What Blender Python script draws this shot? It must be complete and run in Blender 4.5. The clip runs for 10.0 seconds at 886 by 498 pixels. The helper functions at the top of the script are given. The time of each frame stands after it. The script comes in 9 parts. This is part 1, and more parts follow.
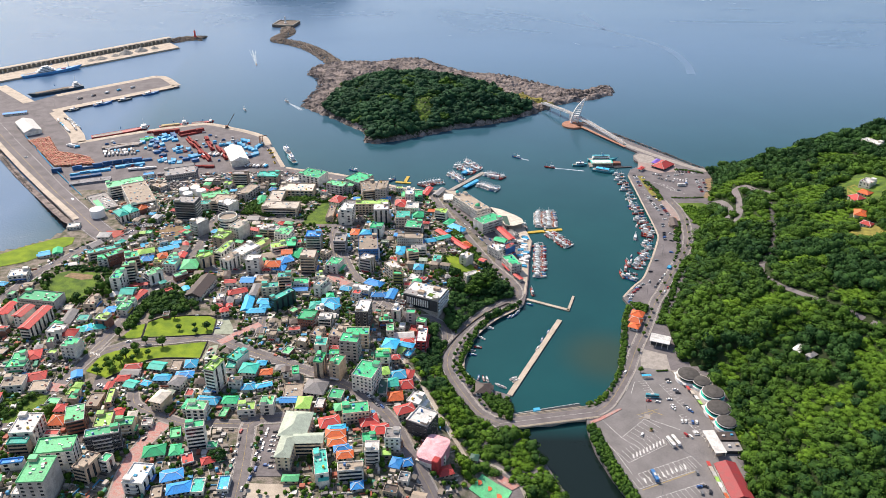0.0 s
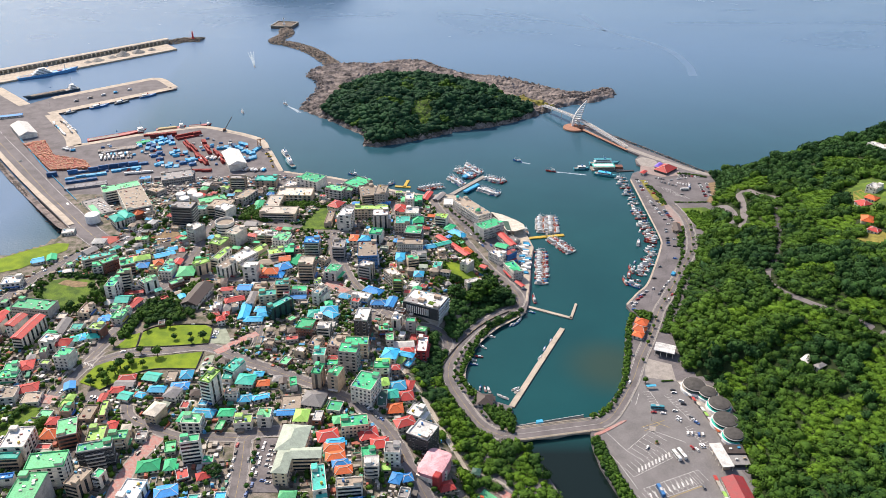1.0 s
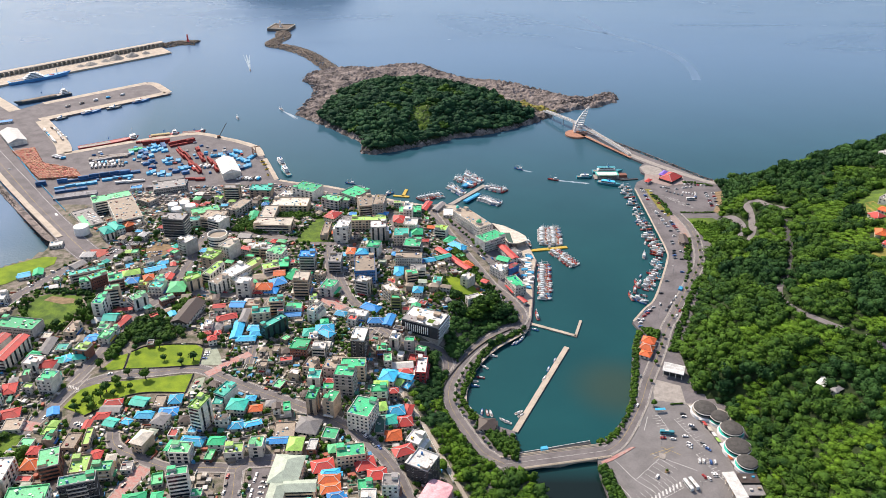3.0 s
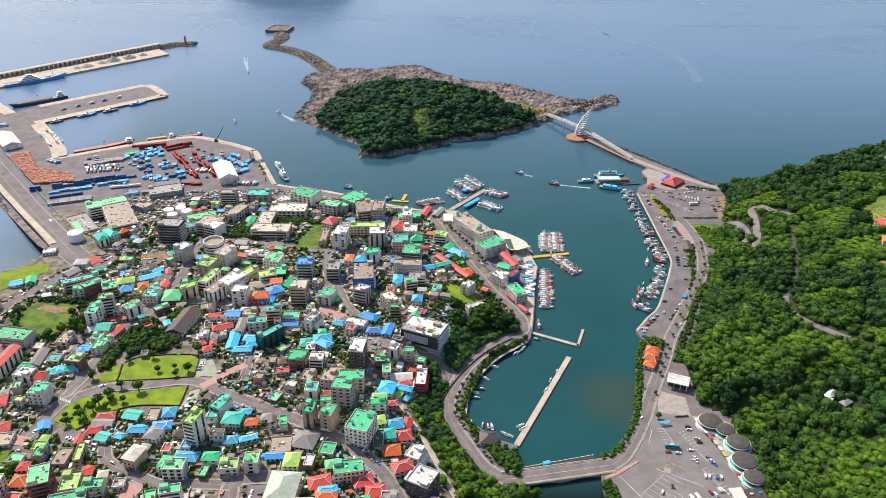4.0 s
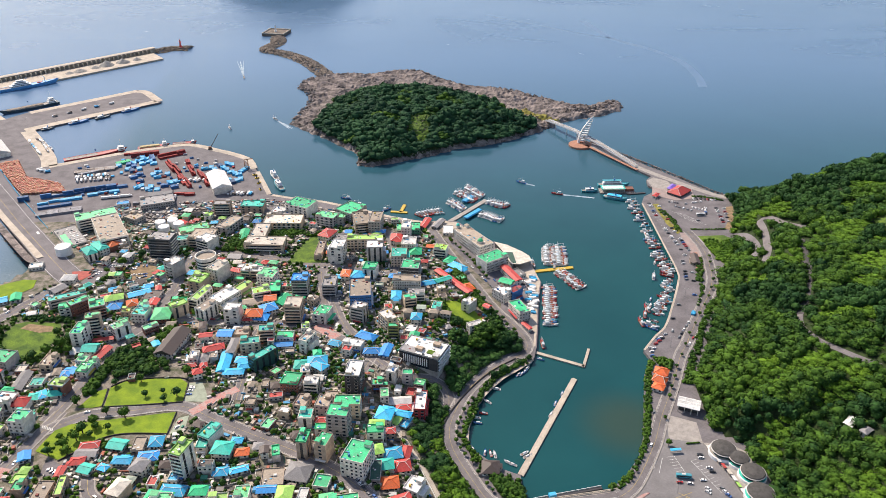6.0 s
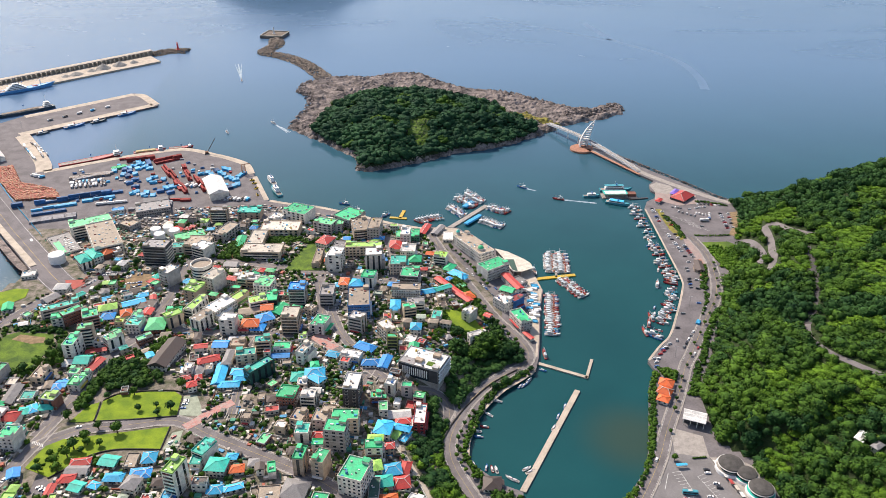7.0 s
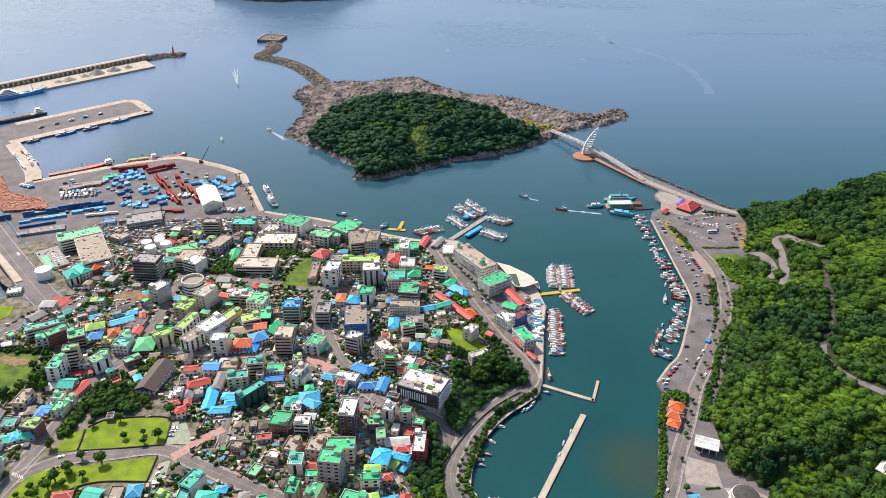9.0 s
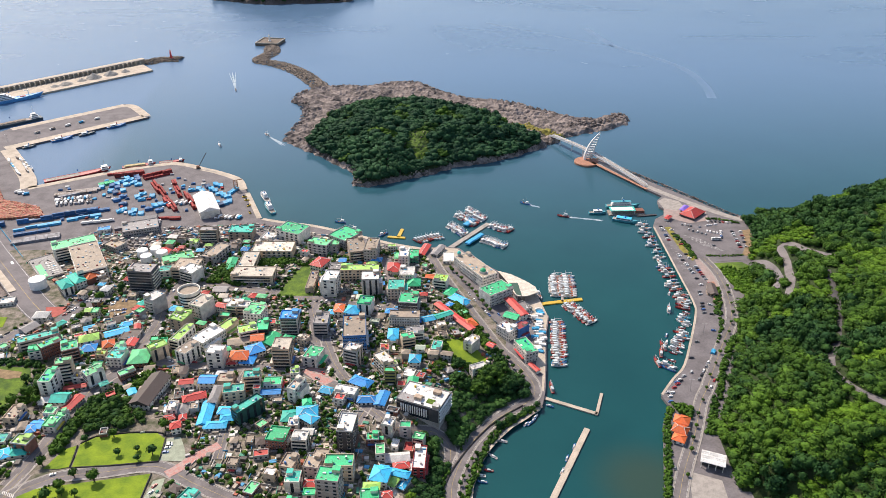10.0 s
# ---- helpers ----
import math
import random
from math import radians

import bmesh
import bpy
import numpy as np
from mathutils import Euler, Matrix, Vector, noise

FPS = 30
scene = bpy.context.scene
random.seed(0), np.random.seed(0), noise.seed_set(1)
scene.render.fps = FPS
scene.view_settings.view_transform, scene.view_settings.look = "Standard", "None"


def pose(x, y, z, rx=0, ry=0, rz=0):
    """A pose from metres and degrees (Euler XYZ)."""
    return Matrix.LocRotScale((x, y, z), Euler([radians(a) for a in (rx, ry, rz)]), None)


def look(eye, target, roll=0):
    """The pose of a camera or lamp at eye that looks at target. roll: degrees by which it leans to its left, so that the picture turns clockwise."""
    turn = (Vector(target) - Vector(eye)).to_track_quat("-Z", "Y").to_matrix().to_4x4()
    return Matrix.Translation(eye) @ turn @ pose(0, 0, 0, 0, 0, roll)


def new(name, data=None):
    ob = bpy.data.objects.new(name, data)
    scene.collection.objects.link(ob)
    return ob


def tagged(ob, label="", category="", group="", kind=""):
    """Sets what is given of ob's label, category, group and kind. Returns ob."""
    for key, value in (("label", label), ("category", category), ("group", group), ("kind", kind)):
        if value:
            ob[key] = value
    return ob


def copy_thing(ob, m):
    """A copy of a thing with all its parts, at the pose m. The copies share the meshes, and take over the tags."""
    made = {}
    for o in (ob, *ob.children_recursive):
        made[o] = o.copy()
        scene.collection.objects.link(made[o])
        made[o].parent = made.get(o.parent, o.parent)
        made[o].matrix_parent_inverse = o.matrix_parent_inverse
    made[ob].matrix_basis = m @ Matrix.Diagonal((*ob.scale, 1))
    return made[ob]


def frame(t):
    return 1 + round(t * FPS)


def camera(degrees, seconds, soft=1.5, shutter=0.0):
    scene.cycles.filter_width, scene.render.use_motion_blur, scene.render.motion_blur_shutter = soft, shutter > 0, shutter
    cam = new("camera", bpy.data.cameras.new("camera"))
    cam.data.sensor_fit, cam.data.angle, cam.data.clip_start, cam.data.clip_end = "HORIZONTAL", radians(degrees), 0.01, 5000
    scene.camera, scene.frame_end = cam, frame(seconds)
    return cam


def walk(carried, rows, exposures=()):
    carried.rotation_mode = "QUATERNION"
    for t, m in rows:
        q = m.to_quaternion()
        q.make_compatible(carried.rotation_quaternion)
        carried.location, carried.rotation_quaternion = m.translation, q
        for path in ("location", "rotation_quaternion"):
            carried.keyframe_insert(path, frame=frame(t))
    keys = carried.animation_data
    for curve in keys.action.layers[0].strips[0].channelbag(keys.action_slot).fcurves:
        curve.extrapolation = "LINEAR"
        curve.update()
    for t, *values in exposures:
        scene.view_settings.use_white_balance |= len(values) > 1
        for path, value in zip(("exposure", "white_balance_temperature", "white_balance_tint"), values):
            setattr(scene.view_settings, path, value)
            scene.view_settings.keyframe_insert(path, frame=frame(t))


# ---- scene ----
cam = camera(60.0, 10.0, soft=0.72)
# seconds, east, north, height, heading, pitch, roll
PATH = [
    (0.0, 0.0, 0.0, 400.0, 0.0, -28.51, 0.195),
    (1.0, -1.2, 14.1, 399.95, -0.062, -28.52, 0.199),
    (2.0, -2.05, 28.5, 400.1, -0.128, -28.53, 0.202),
    (2.5, -2.3, 35.8, 400.3, -0.158, -28.54, 0.208),
    (4.0, -2.8, 57.8, 400.8, -0.226, -28.565, 0.235),
    (5.0, -3.1, 72.7, 400.9, -0.254, -28.565, 0.222),
    (5.5, -3.2, 80.2, 400.8, -0.265, -28.56, 0.203),
    (7.0, -3.35, 103.0, 400.45, -0.292, -28.51, 0.100),
    (8.0, -3.3, 118.0, 400.25, -0.288, -28.49, 0.060),
    (9.0, -3.3, 132.4, 400.25, -0.295, -28.475, 0.017),
    (9.5, -3.5, 139.4, 400.5, -0.307, -28.45, -0.016),
    (10.0, -3.77, 146.4, 401.0, -0.323, -28.38, -0.050),
]
walk(cam, [(t, pose(x, y, z, 90 + p, 0, h) @ pose(0, 0, 0, 0, 0, r)) for t, x, y, z, h, p, r in PATH], exposures=[(0.0, 0.30, 7120, 15), (10.0, 0.30, 7120, 15)])

# ---- light ----
SUN_FROM, SUN_UP = 129.0, 45.0  # compass bearing measured from +x, and height
world = bpy.data.worlds.new("sky")
scene.world = world
world.use_nodes = True
wn = world.node_tree
sky = wn.nodes.new("ShaderNodeTexSky")
sky.sky_type, sky.sun_disc = "NISHITA", False
sky.sun_elevation, sky.sun_rotation = radians(SUN_UP), radians(90 - SUN_FROM)
sky.air_density, sky.dust_density, sky.ozone_density = 1.0, 1.0, 1.4
wn.nodes["Background"].inputs["Strength"].default_value = 0.145
wn.links.new(sky.outputs[0], wn.nodes["Background"].inputs[0])
sun_lamp = bpy.data.lights.new("sun", "SUN")
sun_lamp.energy, sun_lamp.angle, sun_lamp.color = 4.6, radians(0.6), (1.0, 0.935, 0.835)
sun_way = Vector((math.cos(radians(SUN_FROM)) * math.cos(radians(SUN_UP)), math.sin(radians(SUN_FROM)) * math.cos(radians(SUN_UP)), math.sin(radians(SUN_UP))))
new("sun", sun_lamp).matrix_world = look(sun_way * 1000, (0, 0, 0))


# ---- materials ----
def mat(name, colour, rough=0.8, vary=0.25, size=3.0, fine=0.5, bump=0.0, metal=0.0, tone=0.0, spec=0.5, second=None):
    """A surface with large stains (size, metres) and fine grain; tone: how far each object differs; second: a colour that stains blend to."""
    m = bpy.data.materials.new(name)
    m.use_nodes = True
    n, l = m.node_tree.nodes, m.node_tree.links
    b = n["Principled BSDF"]
    b.inputs["Roughness"].default_value, b.inputs["Metallic"].default_value = rough, metal
    b.inputs["Specular IOR Level"].default_value = spec
    at = n.new("ShaderNodeNewGeometry")
    big, small = n.new("ShaderNodeTexNoise"), n.new("ShaderNodeTexNoise")
    for tex, s, det in ((big, size, 5), (small, fine, 3)):
        tex.inputs["Scale"].default_value, tex.inputs["Detail"].default_value = 1 / s, det
        l.new(at.outputs["Position"], tex.inputs["Vector"])
    mix = n.new("ShaderNodeMix")
    mix.data_type = "RGBA"
    dark = tuple(c * (1 - vary) for c in colour) if second is None else second
    mix.inputs["A"].default_value, mix.inputs["B"].default_value = (*dark, 1), (*colour, 1)
    ramp = n.new("ShaderNodeMapRange")
    ramp.inputs["From Min"].default_value, ramp.inputs["From Max"].default_value = 0.35, 0.62
    l.new(big.outputs["Fac"], ramp.inputs["Value"])
    l.new(ramp.outputs[0], mix.inputs["Factor"])
    hsv = n.new("ShaderNodeHueSaturation")
    grain = n.new("ShaderNodeMapRange")
    grain.inputs["From Min"].default_value, grain.inputs["From Max"].default_value = 0.3, 0.7
    grain.inputs["To Min"].default_value, grain.inputs["To Max"].default_value = 1 - vary * 0.6, 1 + vary * 0.4
    l.new(small.outputs["Fac"], grain.inputs["Value"])
    value = grain.outputs[0]
    if tone:
        info = n.new("ShaderNodeObjectInfo")
        each = n.new("ShaderNodeMapRange")
        each.inputs["To Min"].default_value, each.inputs["To Max"].default_value = 1 - tone, 1 + tone
        l.new(info.outputs["Random"], each.inputs["Value"])
        mul = n.new("ShaderNodeMath")
        mul.operation = "MULTIPLY"
        l.new(value, mul.inputs[0])
        l.new(each.outputs[0], mul.inputs[1])
        value = mul.outputs[0]
    l.new(value, hsv.inputs["Value"])
    l.new(mix.outputs["Result"], hsv.inputs["Color"])
    l.new(hsv.outputs[0], b.inputs["Base Color"])
    if bump:
        bp = n.new("ShaderNodeBump")
        bp.inputs["Strength"].default_value, bp.inputs["Distance"].default_value = 0.6, bump
        l.new(small.outputs["Fac"], bp.inputs["Height"])
        l.new(bp.outputs[0], b.inputs["Normal"])
    return m


def leaf_mat(name, dark, light, zone=60.0):
    """Foliage: every clump its own shade, drifting over the hillside."""
    m = bpy.data.materials.new(name)
    m.use_nodes = True
    n, l = m.node_tree.nodes, m.node_tree.links
    b = n["Principled BSDF"]
    b.inputs["Roughness"].default_value, b.inputs["Specular IOR Level"].default_value = 0.8, 0.12
    at = n.new("ShaderNodeNewGeometry")
    drift, mott = n.new("ShaderNodeTexNoise"), n.new("ShaderNodeTexNoise")
    drift.inputs["Scale"].default_value, drift.inputs["Detail"].default_value = 1 / zone, 4
    mott.inputs["Scale"].default_value, mott.inputs["Detail"].default_value = 0.45, 4
    l.new(at.outputs["Position"], drift.inputs["Vector"])
    l.new(at.outputs["Position"], mott.inputs["Vector"])
    wide = n.new("ShaderNodeMapRange")
    wide.inputs["From Min"].default_value, wide.inputs["From Max"].default_value = 0.36, 0.66
    l.new(drift.outputs["Fac"], wide.inputs["Value"])
    add = n.new("ShaderNodeMath")
    add.operation = "MULTIPLY_ADD"
    l.new(at.outputs["Random Per Island"], add.inputs[0])
    add.inputs[1].default_value = 0.38
    # neighbouring trees differ as a whole
    kind, apart = n.new("ShaderNodeTexNoise"), n.new("ShaderNodeMapRange")
    kind.inputs["Scale"].default_value, kind.inputs["Detail"].default_value = 1 / 11, 2
    l.new(at.outputs["Position"], kind.inputs["Vector"])
    apart.inputs["From Min"].default_value, apart.inputs["From Max"].default_value = 0.35, 0.65
    apart.inputs["To Min"].default_value, apart.inputs["To Max"].default_value = -0.12, 0.33
    l.new(kind.outputs["Fac"], apart.inputs["Value"])
    half = n.new("ShaderNodeMath")
    half.operation = "MULTIPLY_ADD"
    half.inputs[1].default_value = 0.55
    l.new(wide.outputs[0], half.inputs[0])
    l.new(apart.outputs[0], half.inputs[2])
    l.new(half.outputs[0], add.inputs[2])
    mix = n.new("ShaderNodeMix")
    mix.data_type = "RGBA"
    mix.inputs["A"].default_value, mix.inputs["B"].default_value = (*dark, 1), (*light, 1)
    l.new(add.outputs[0], mix.inputs["Factor"])
    hsv = n.new("ShaderNodeHueSaturation")
    g = n.new("ShaderNodeMapRange")
    g.inputs["From Min"].default_value, g.inputs["From Max"].default_value = 0.3, 0.7
    g.inputs["To Min"].default_value, g.inputs["To Max"].default_value = 0.6, 1.25
    l.new(mott.outputs["Fac"], g.inputs["Value"])
    l.new(g.outputs[0], hsv.inputs["Value"])
    l.new(mix.outputs["Result"], hsv.inputs["Color"])
    l.new(hsv.outputs[0], b.inputs["Base Color"])
    leafy, relief = n.new("ShaderNodeTexNoise"), n.new("ShaderNodeBump")
    leafy.inputs["Scale"].default_value, leafy.inputs["Detail"].default_value = 1.1, 4
    l.new(at.outputs["Position"], leafy.inputs["Vector"])
    relief.inputs["Strength"].default_value, relief.inputs["Distance"].default_value = 0.6, 0.8
    l.new(leafy.outputs["Fac"], relief.inputs["Height"])
    l.new(relief.outputs[0], b.inputs["Normal"])
    return m


def clutter_mat(name, colours):
    """Odds and ends: every piece takes one of the colours."""
    m = bpy.data.materials.new(name)
    m.use_nodes = True
    n, l = m.node_tree.nodes, m.node_tree.links
    at, ramp, grain = n.new("ShaderNodeNewGeometry"), n.new("ShaderNodeValToRGB"), n.new("ShaderNodeTexNoise")
    ramp.color_ramp.interpolation = "CONSTANT"
    for i, c in enumerate(colours):
        e = ramp.color_ramp.elements[i] if i < 2 else ramp.color_ramp.elements.new(i / len(colours))
        e.position, e.color = i / len(colours), (*c, 1)
    l.new(at.outputs["Random Per Island"], ramp.inputs[0])
    grain.inputs["Scale"].default_value = 0.8
    l.new(at.outputs["Position"], grain.inputs["Vector"])
    hsv, g = n.new("ShaderNodeHueSaturation"), n.new("ShaderNodeMapRange")
    g.inputs["To Min"].default_value, g.inputs["To Max"].default_value = 0.7, 1.25
    l.new(grain.outputs["Fac"], g.inputs["Value"])
    l.new(g.outputs[0], hsv.inputs["Value"])
    l.new(ramp.outputs["Color"], hsv.inputs["Color"])
    l.new(hsv.outputs[0], n["Principled BSDF"].inputs["Base Color"])
    n["Principled BSDF"].inputs["Roughness"].default_value = 0.75
    return m


def water_mat():
    m = bpy.data.materials.new("sea water")
    m.use_nodes = True
    n, l = m.node_tree.nodes, m.node_tree.links
    b = n["Principled BSDF"]
    b.inputs["IOR"].default_value = 1.33
    at = n.new("ShaderNodeNewGeometry")
    wide = n.new("ShaderNodeTexNoise")
    wide.inputs["Scale"].default_value, wide.inputs["Detail"].default_value = 1 / 90, 6
    l.new(at.outputs["Position"], wide.inputs["Vector"])
    mix = n.new("ShaderNodeMix")
    mix.data_type = "RGBA"
    mix.inputs["A"].default_value, mix.inputs["B"].default_value = (0.003, 0.048, 0.054, 1), (0.008, 0.080, 0.085, 1)
    l.new(wide.outputs["Fac"], mix.inputs["Factor"])
    # greener over the shallow harbour bed, bluer over deep water and lightened for haze
    split, deep_haze = n.new("ShaderNodeSeparateXYZ"), n.new("ShaderNodeMapRange")
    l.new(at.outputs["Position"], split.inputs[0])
    deep_haze.interpolation_type = "SMOOTHSTEP"
    deep_haze.inputs["From Min"].default_value, deep_haze.inputs["From Max"].default_value = 740, 1700
    l.new(split.outputs["Y"], deep_haze.inputs["Value"])
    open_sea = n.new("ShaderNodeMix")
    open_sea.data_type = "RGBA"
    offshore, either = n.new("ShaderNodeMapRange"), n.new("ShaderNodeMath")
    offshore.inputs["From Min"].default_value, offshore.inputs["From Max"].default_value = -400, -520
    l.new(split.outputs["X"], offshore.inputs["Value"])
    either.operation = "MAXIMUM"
    l.new(deep_haze.outputs[0], either.inputs[0])
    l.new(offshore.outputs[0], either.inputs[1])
    # haze and sky reflection on the outer sea are put into this colour
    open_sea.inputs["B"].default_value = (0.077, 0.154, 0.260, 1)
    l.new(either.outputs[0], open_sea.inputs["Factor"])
    # darker water in the river mouth
    stream, river = n.new("ShaderNodeMapRange"), n.new("ShaderNodeMix")
    stream.inputs["From Min"].default_value, stream.inputs["From Max"].default_value = 462, 436
    l.new(split.outputs["Y"], stream.inputs["Value"])
    river.data_type = "RGBA"
    river.inputs["B"].default_value = (0.006, 0.014, 0.013, 1)
    l.new(stream.outputs[0], river.inputs["Factor"])
    # silty shallows along the eastern basin wall
    from_bank, silt, shallow = n.new("ShaderNodeVectorMath"), n.new("ShaderNodeMapRange"), n.new("ShaderNodeMix")
    from_bank.operation = "DISTANCE"
    from_bank.inputs[1].default_value = (142, 542, 0)
    l.new(at.outputs["Position"], from_bank.inputs[0])
    silt.interpolation_type = "SMOOTHSTEP"
    silt.inputs["From Min"].default_value, silt.inputs["From Max"].default_value, silt.inputs["To Max"].default_value = 52, 8, 0.75
    l.new(from_bank.outputs["Value"], silt.inputs["Value"])
    shallow.data_type = "RGBA"
    shallow.inputs["B"].default_value = (0.036, 0.062, 0.042, 1)
    l.new(silt.outputs[0], shallow.inputs["Factor"])
    l.new(mix.outputs["Result"], shallow.inputs["A"])
    l.new(shallow.outputs["Result"], river.inputs["A"])
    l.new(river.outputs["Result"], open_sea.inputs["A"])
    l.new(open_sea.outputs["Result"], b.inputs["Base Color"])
    # calm slicks and wind-ruffled patches
    slick = n.new("ShaderNodeTexNoise")
    slick.inputs["Scale"].default_value, slick.inputs["Detail"].default_value = 1 / 240, 6
    slick.inputs["Distortion"].default_value = 1.5
    l.new(at.outputs["Position"], slick.inputs["Vector"])
    rough = n.new("ShaderNodeMapRange")
    rough.inputs["From Min"].default_value, rough.inputs["From Max"].default_value = 0.35, 0.65
    rough.inputs["To Min"].default_value, rough.inputs["To Max"].default_value = 0.10, 0.21
    # long current lines across the bay
    drawn, streak, sum_ = n.new("ShaderNodeMapping"), n.new("ShaderNodeTexNoise"), n.new("ShaderNodeMath")
    drawn.inputs["Rotation"].default_value = (0, 0, radians(24))
    drawn.inputs["Scale"].default_value = (1 / 700, 1 / 210, 1)
    l.new(at.outputs["Position"], drawn.inputs["Vector"])
    l.new(drawn.outputs[0], streak.inputs["Vector"])
    streak.inputs["Scale"].default_value, streak.inputs["Detail"].default_value, streak.inputs["Distortion"].default_value = 1.0, 5, 0.8
    sum_.operation = "MULTIPLY_ADD"
    sum_.inputs[1].default_value = 0.9
    l.new(streak.outputs["Fac"], sum_.inputs[0])
    halved = n.new("ShaderNodeMath")
    halved.operation = "MULTIPLY_ADD"
    halved.inputs[1].default_value, halved.inputs[2].default_value = 0.5, -0.2
    l.new(slick.outputs["Fac"], halved.inputs[0])
    l.new(halved.outputs[0], sum_.inputs[2])
    l.new(sum_.outputs[0], rough.inputs["Value"])
    # wind outside the harbour
    west, far, windy = n.new("ShaderNodeMapRange"), n.new("ShaderNodeMapRange"), n.new("ShaderNodeMath")
    west.inputs["From Min"].default_value, west.inputs["From Max"].default_value, west.inputs["To Max"].default_value = -330, -470, 0.06
    far.inputs["From Min"].default_value, far.inputs["From Max"].default_value, far.inputs["To Max"].default_value = 1250, 1800, 0.10
    windy.operation = "MAXIMUM"
    l.new(split.outputs["X"], west.inputs["Value"])
    l.new(split.outputs["Y"], far.inputs["Value"])
    l.new(west.outputs[0], windy.inputs[0])
    l.new(far.outputs[0], windy.inputs[1])
    both = n.new("ShaderNodeMath")
    l.new(windy.outputs[0], both.inputs[0])
    l.new(rough.outputs[0], both.inputs[1])
    l.new(both.outputs[0], b.inputs["Roughness"])
    wave = n.new("ShaderNodeTexNoise")
    wave.inputs["Scale"].default_value, wave.inputs["Detail"].default_value = 0.35, 4
    l.new(at.outputs["Position"], wave.inputs["Vector"])
    bump = n.new("ShaderNodeBump")
    bump.inputs["Distance"].default_value = 0.3
    chop = n.new("ShaderNodeMapRange")
    chop.inputs["From Min"].default_value, chop.inputs["From Max"].default_value = -330, -470
    chop.inputs["To Min"].default_value, chop.inputs["To Max"].default_value = 0.2, 1.0
    l.new(split.outputs["X"], chop.inputs["Value"])
    l.new(chop.outputs[0], bump.inputs["Strength"])
    l.new(wave.outputs["Fac"], bump.inputs["Height"])
    l.new(bump.outputs[0], b.inputs["Normal"])
    return m


ASPHALT = mat("asphalt", (0.185, 0.168, 0.170), 0.9, 0.3, 9, 1.2)
# darker copy of the asphalt, with tree shade put into its colour
SHADED_ASPHALT = mat("asphalt darkened for tree shade", (0.075, 0.07, 0.074), 0.9, 0.4, 6, 1.0)
OLD_ASPHALT = mat("worn asphalt", (0.178, 0.163, 0.170), 0.9, 0.3, 14, 1.5)
CONCRETE = mat("quay concrete", (0.50, 0.43, 0.35), 0.85, 0.25, 9, 0.8)
PAVING = mat("pale paving", (0.36, 0.33, 0.30), 0.85, 0.25, 4, 0.6)
BRICKLANE = mat("pinkish concrete paving", (0.36, 0.27, 0.245), 0.9, 0.3, 5, 0.8, second=(0.29, 0.235, 0.22))
BRICKWAY = mat("pink paving blocks", (0.46, 0.20, 0.175), 0.85, 0.35, 2.2, 0.7, second=(0.40, 0.30, 0.27))
YARD = mat("town ground", (0.25, 0.212, 0.18), 0.95, 0.6, 6, 0.9, second=(0.07, 0.078, 0.04))
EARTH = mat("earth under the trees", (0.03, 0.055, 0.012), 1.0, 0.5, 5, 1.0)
LAWN = mat("lawn", (0.21, 0.30, 0.015), 1.0, 0.3, 12, 1.0, second=(0.11, 0.19, 0.012))
SOIL = mat("bare sandy soil", (0.30, 0.21, 0.12), 1.0, 0.4, 4, 0.8)
LOT = mat("pale car park asphalt", (0.205, 0.195, 0.195), 0.9, 0.22, 12, 1.0)
SCRUB = mat("meadow scrub", (0.12, 0.20, 0.02), 1.0, 0.5, 9, 1.2, second=(0.05, 0.10, 0.015))
DRYGRASS = mat("dry grass", (0.27, 0.24, 0.05), 1.0, 0.4, 5, 1.0)
DARK_ROCK = mat("dark shore rock", (0.13, 0.108, 0.095), 0.9, 0.5, 3, 0.9, bump=0.4)
ROCK = mat("volcanic rock", (0.29, 0.240, 0.218), 0.95, 0.7, 12, 2.0, bump=1.4, second=(0.078, 0.066, 0.062))
RUBBLE = mat("rubble blocks", (0.30, 0.24, 0.19), 0.95, 0.5, 3, 0.8, tone=0.35)
PAINT_WHITE = mat("road paint", (0.72, 0.72, 0.70), 0.8, 0.3, 2, 0.4)
PALE_GREEN = mat("pale green court paving", (0.34, 0.38, 0.29), 0.9, 0.25, 4, 0.6)
TRACK = mat("red road surfacing", (0.42, 0.10, 0.08), 0.9, 0.25, 3, 0.6)
PAINT_YELLOW = mat("yellow road paint", (0.50, 0.37, 0.13), 0.8, 0.3, 2, 0.4)
# haze is put into these greens as extra blue, most in the island pine
LEAF = leaf_mat("broadleaf crowns", (0.011, 0.046, 0.014), (0.078, 0.166, 0.018), 55)
PINE = leaf_mat("pine crowns", (0.010, 0.044, 0.016), (0.046, 0.118, 0.026), 60)
ISLE_PINE = leaf_mat("island pine crowns tinted for haze", (0.007, 0.036, 0.022), (0.034, 0.104, 0.040), 60)
VINE = leaf_mat("bright climbing undergrowth", (0.036, 0.098, 0.012), (0.112, 0.220, 0.018), 25)
BARK = mat("bark", (0.10, 0.07, 0.05), 0.95, 0.4, 0.6, 0.1)
WATER = water_mat()


# ---- building helpers ----
def mesh_of(name, verts, faces, material):
    me = bpy.data.meshes.new(name)
    me.from_pydata(verts, [], faces)
    me.update()
    for m in material if isinstance(material, (list, tuple)) else (material,):
        me.materials.append(m)
    return me


def put(name, me, parent=None, m=None, label="", category="", group="", kind=""):
    ob = new(name, me)
    if parent is not None:
        ob.parent = parent
    if m is not None:
        ob.matrix_basis = m
    return tagged(ob, label, category, group, kind)


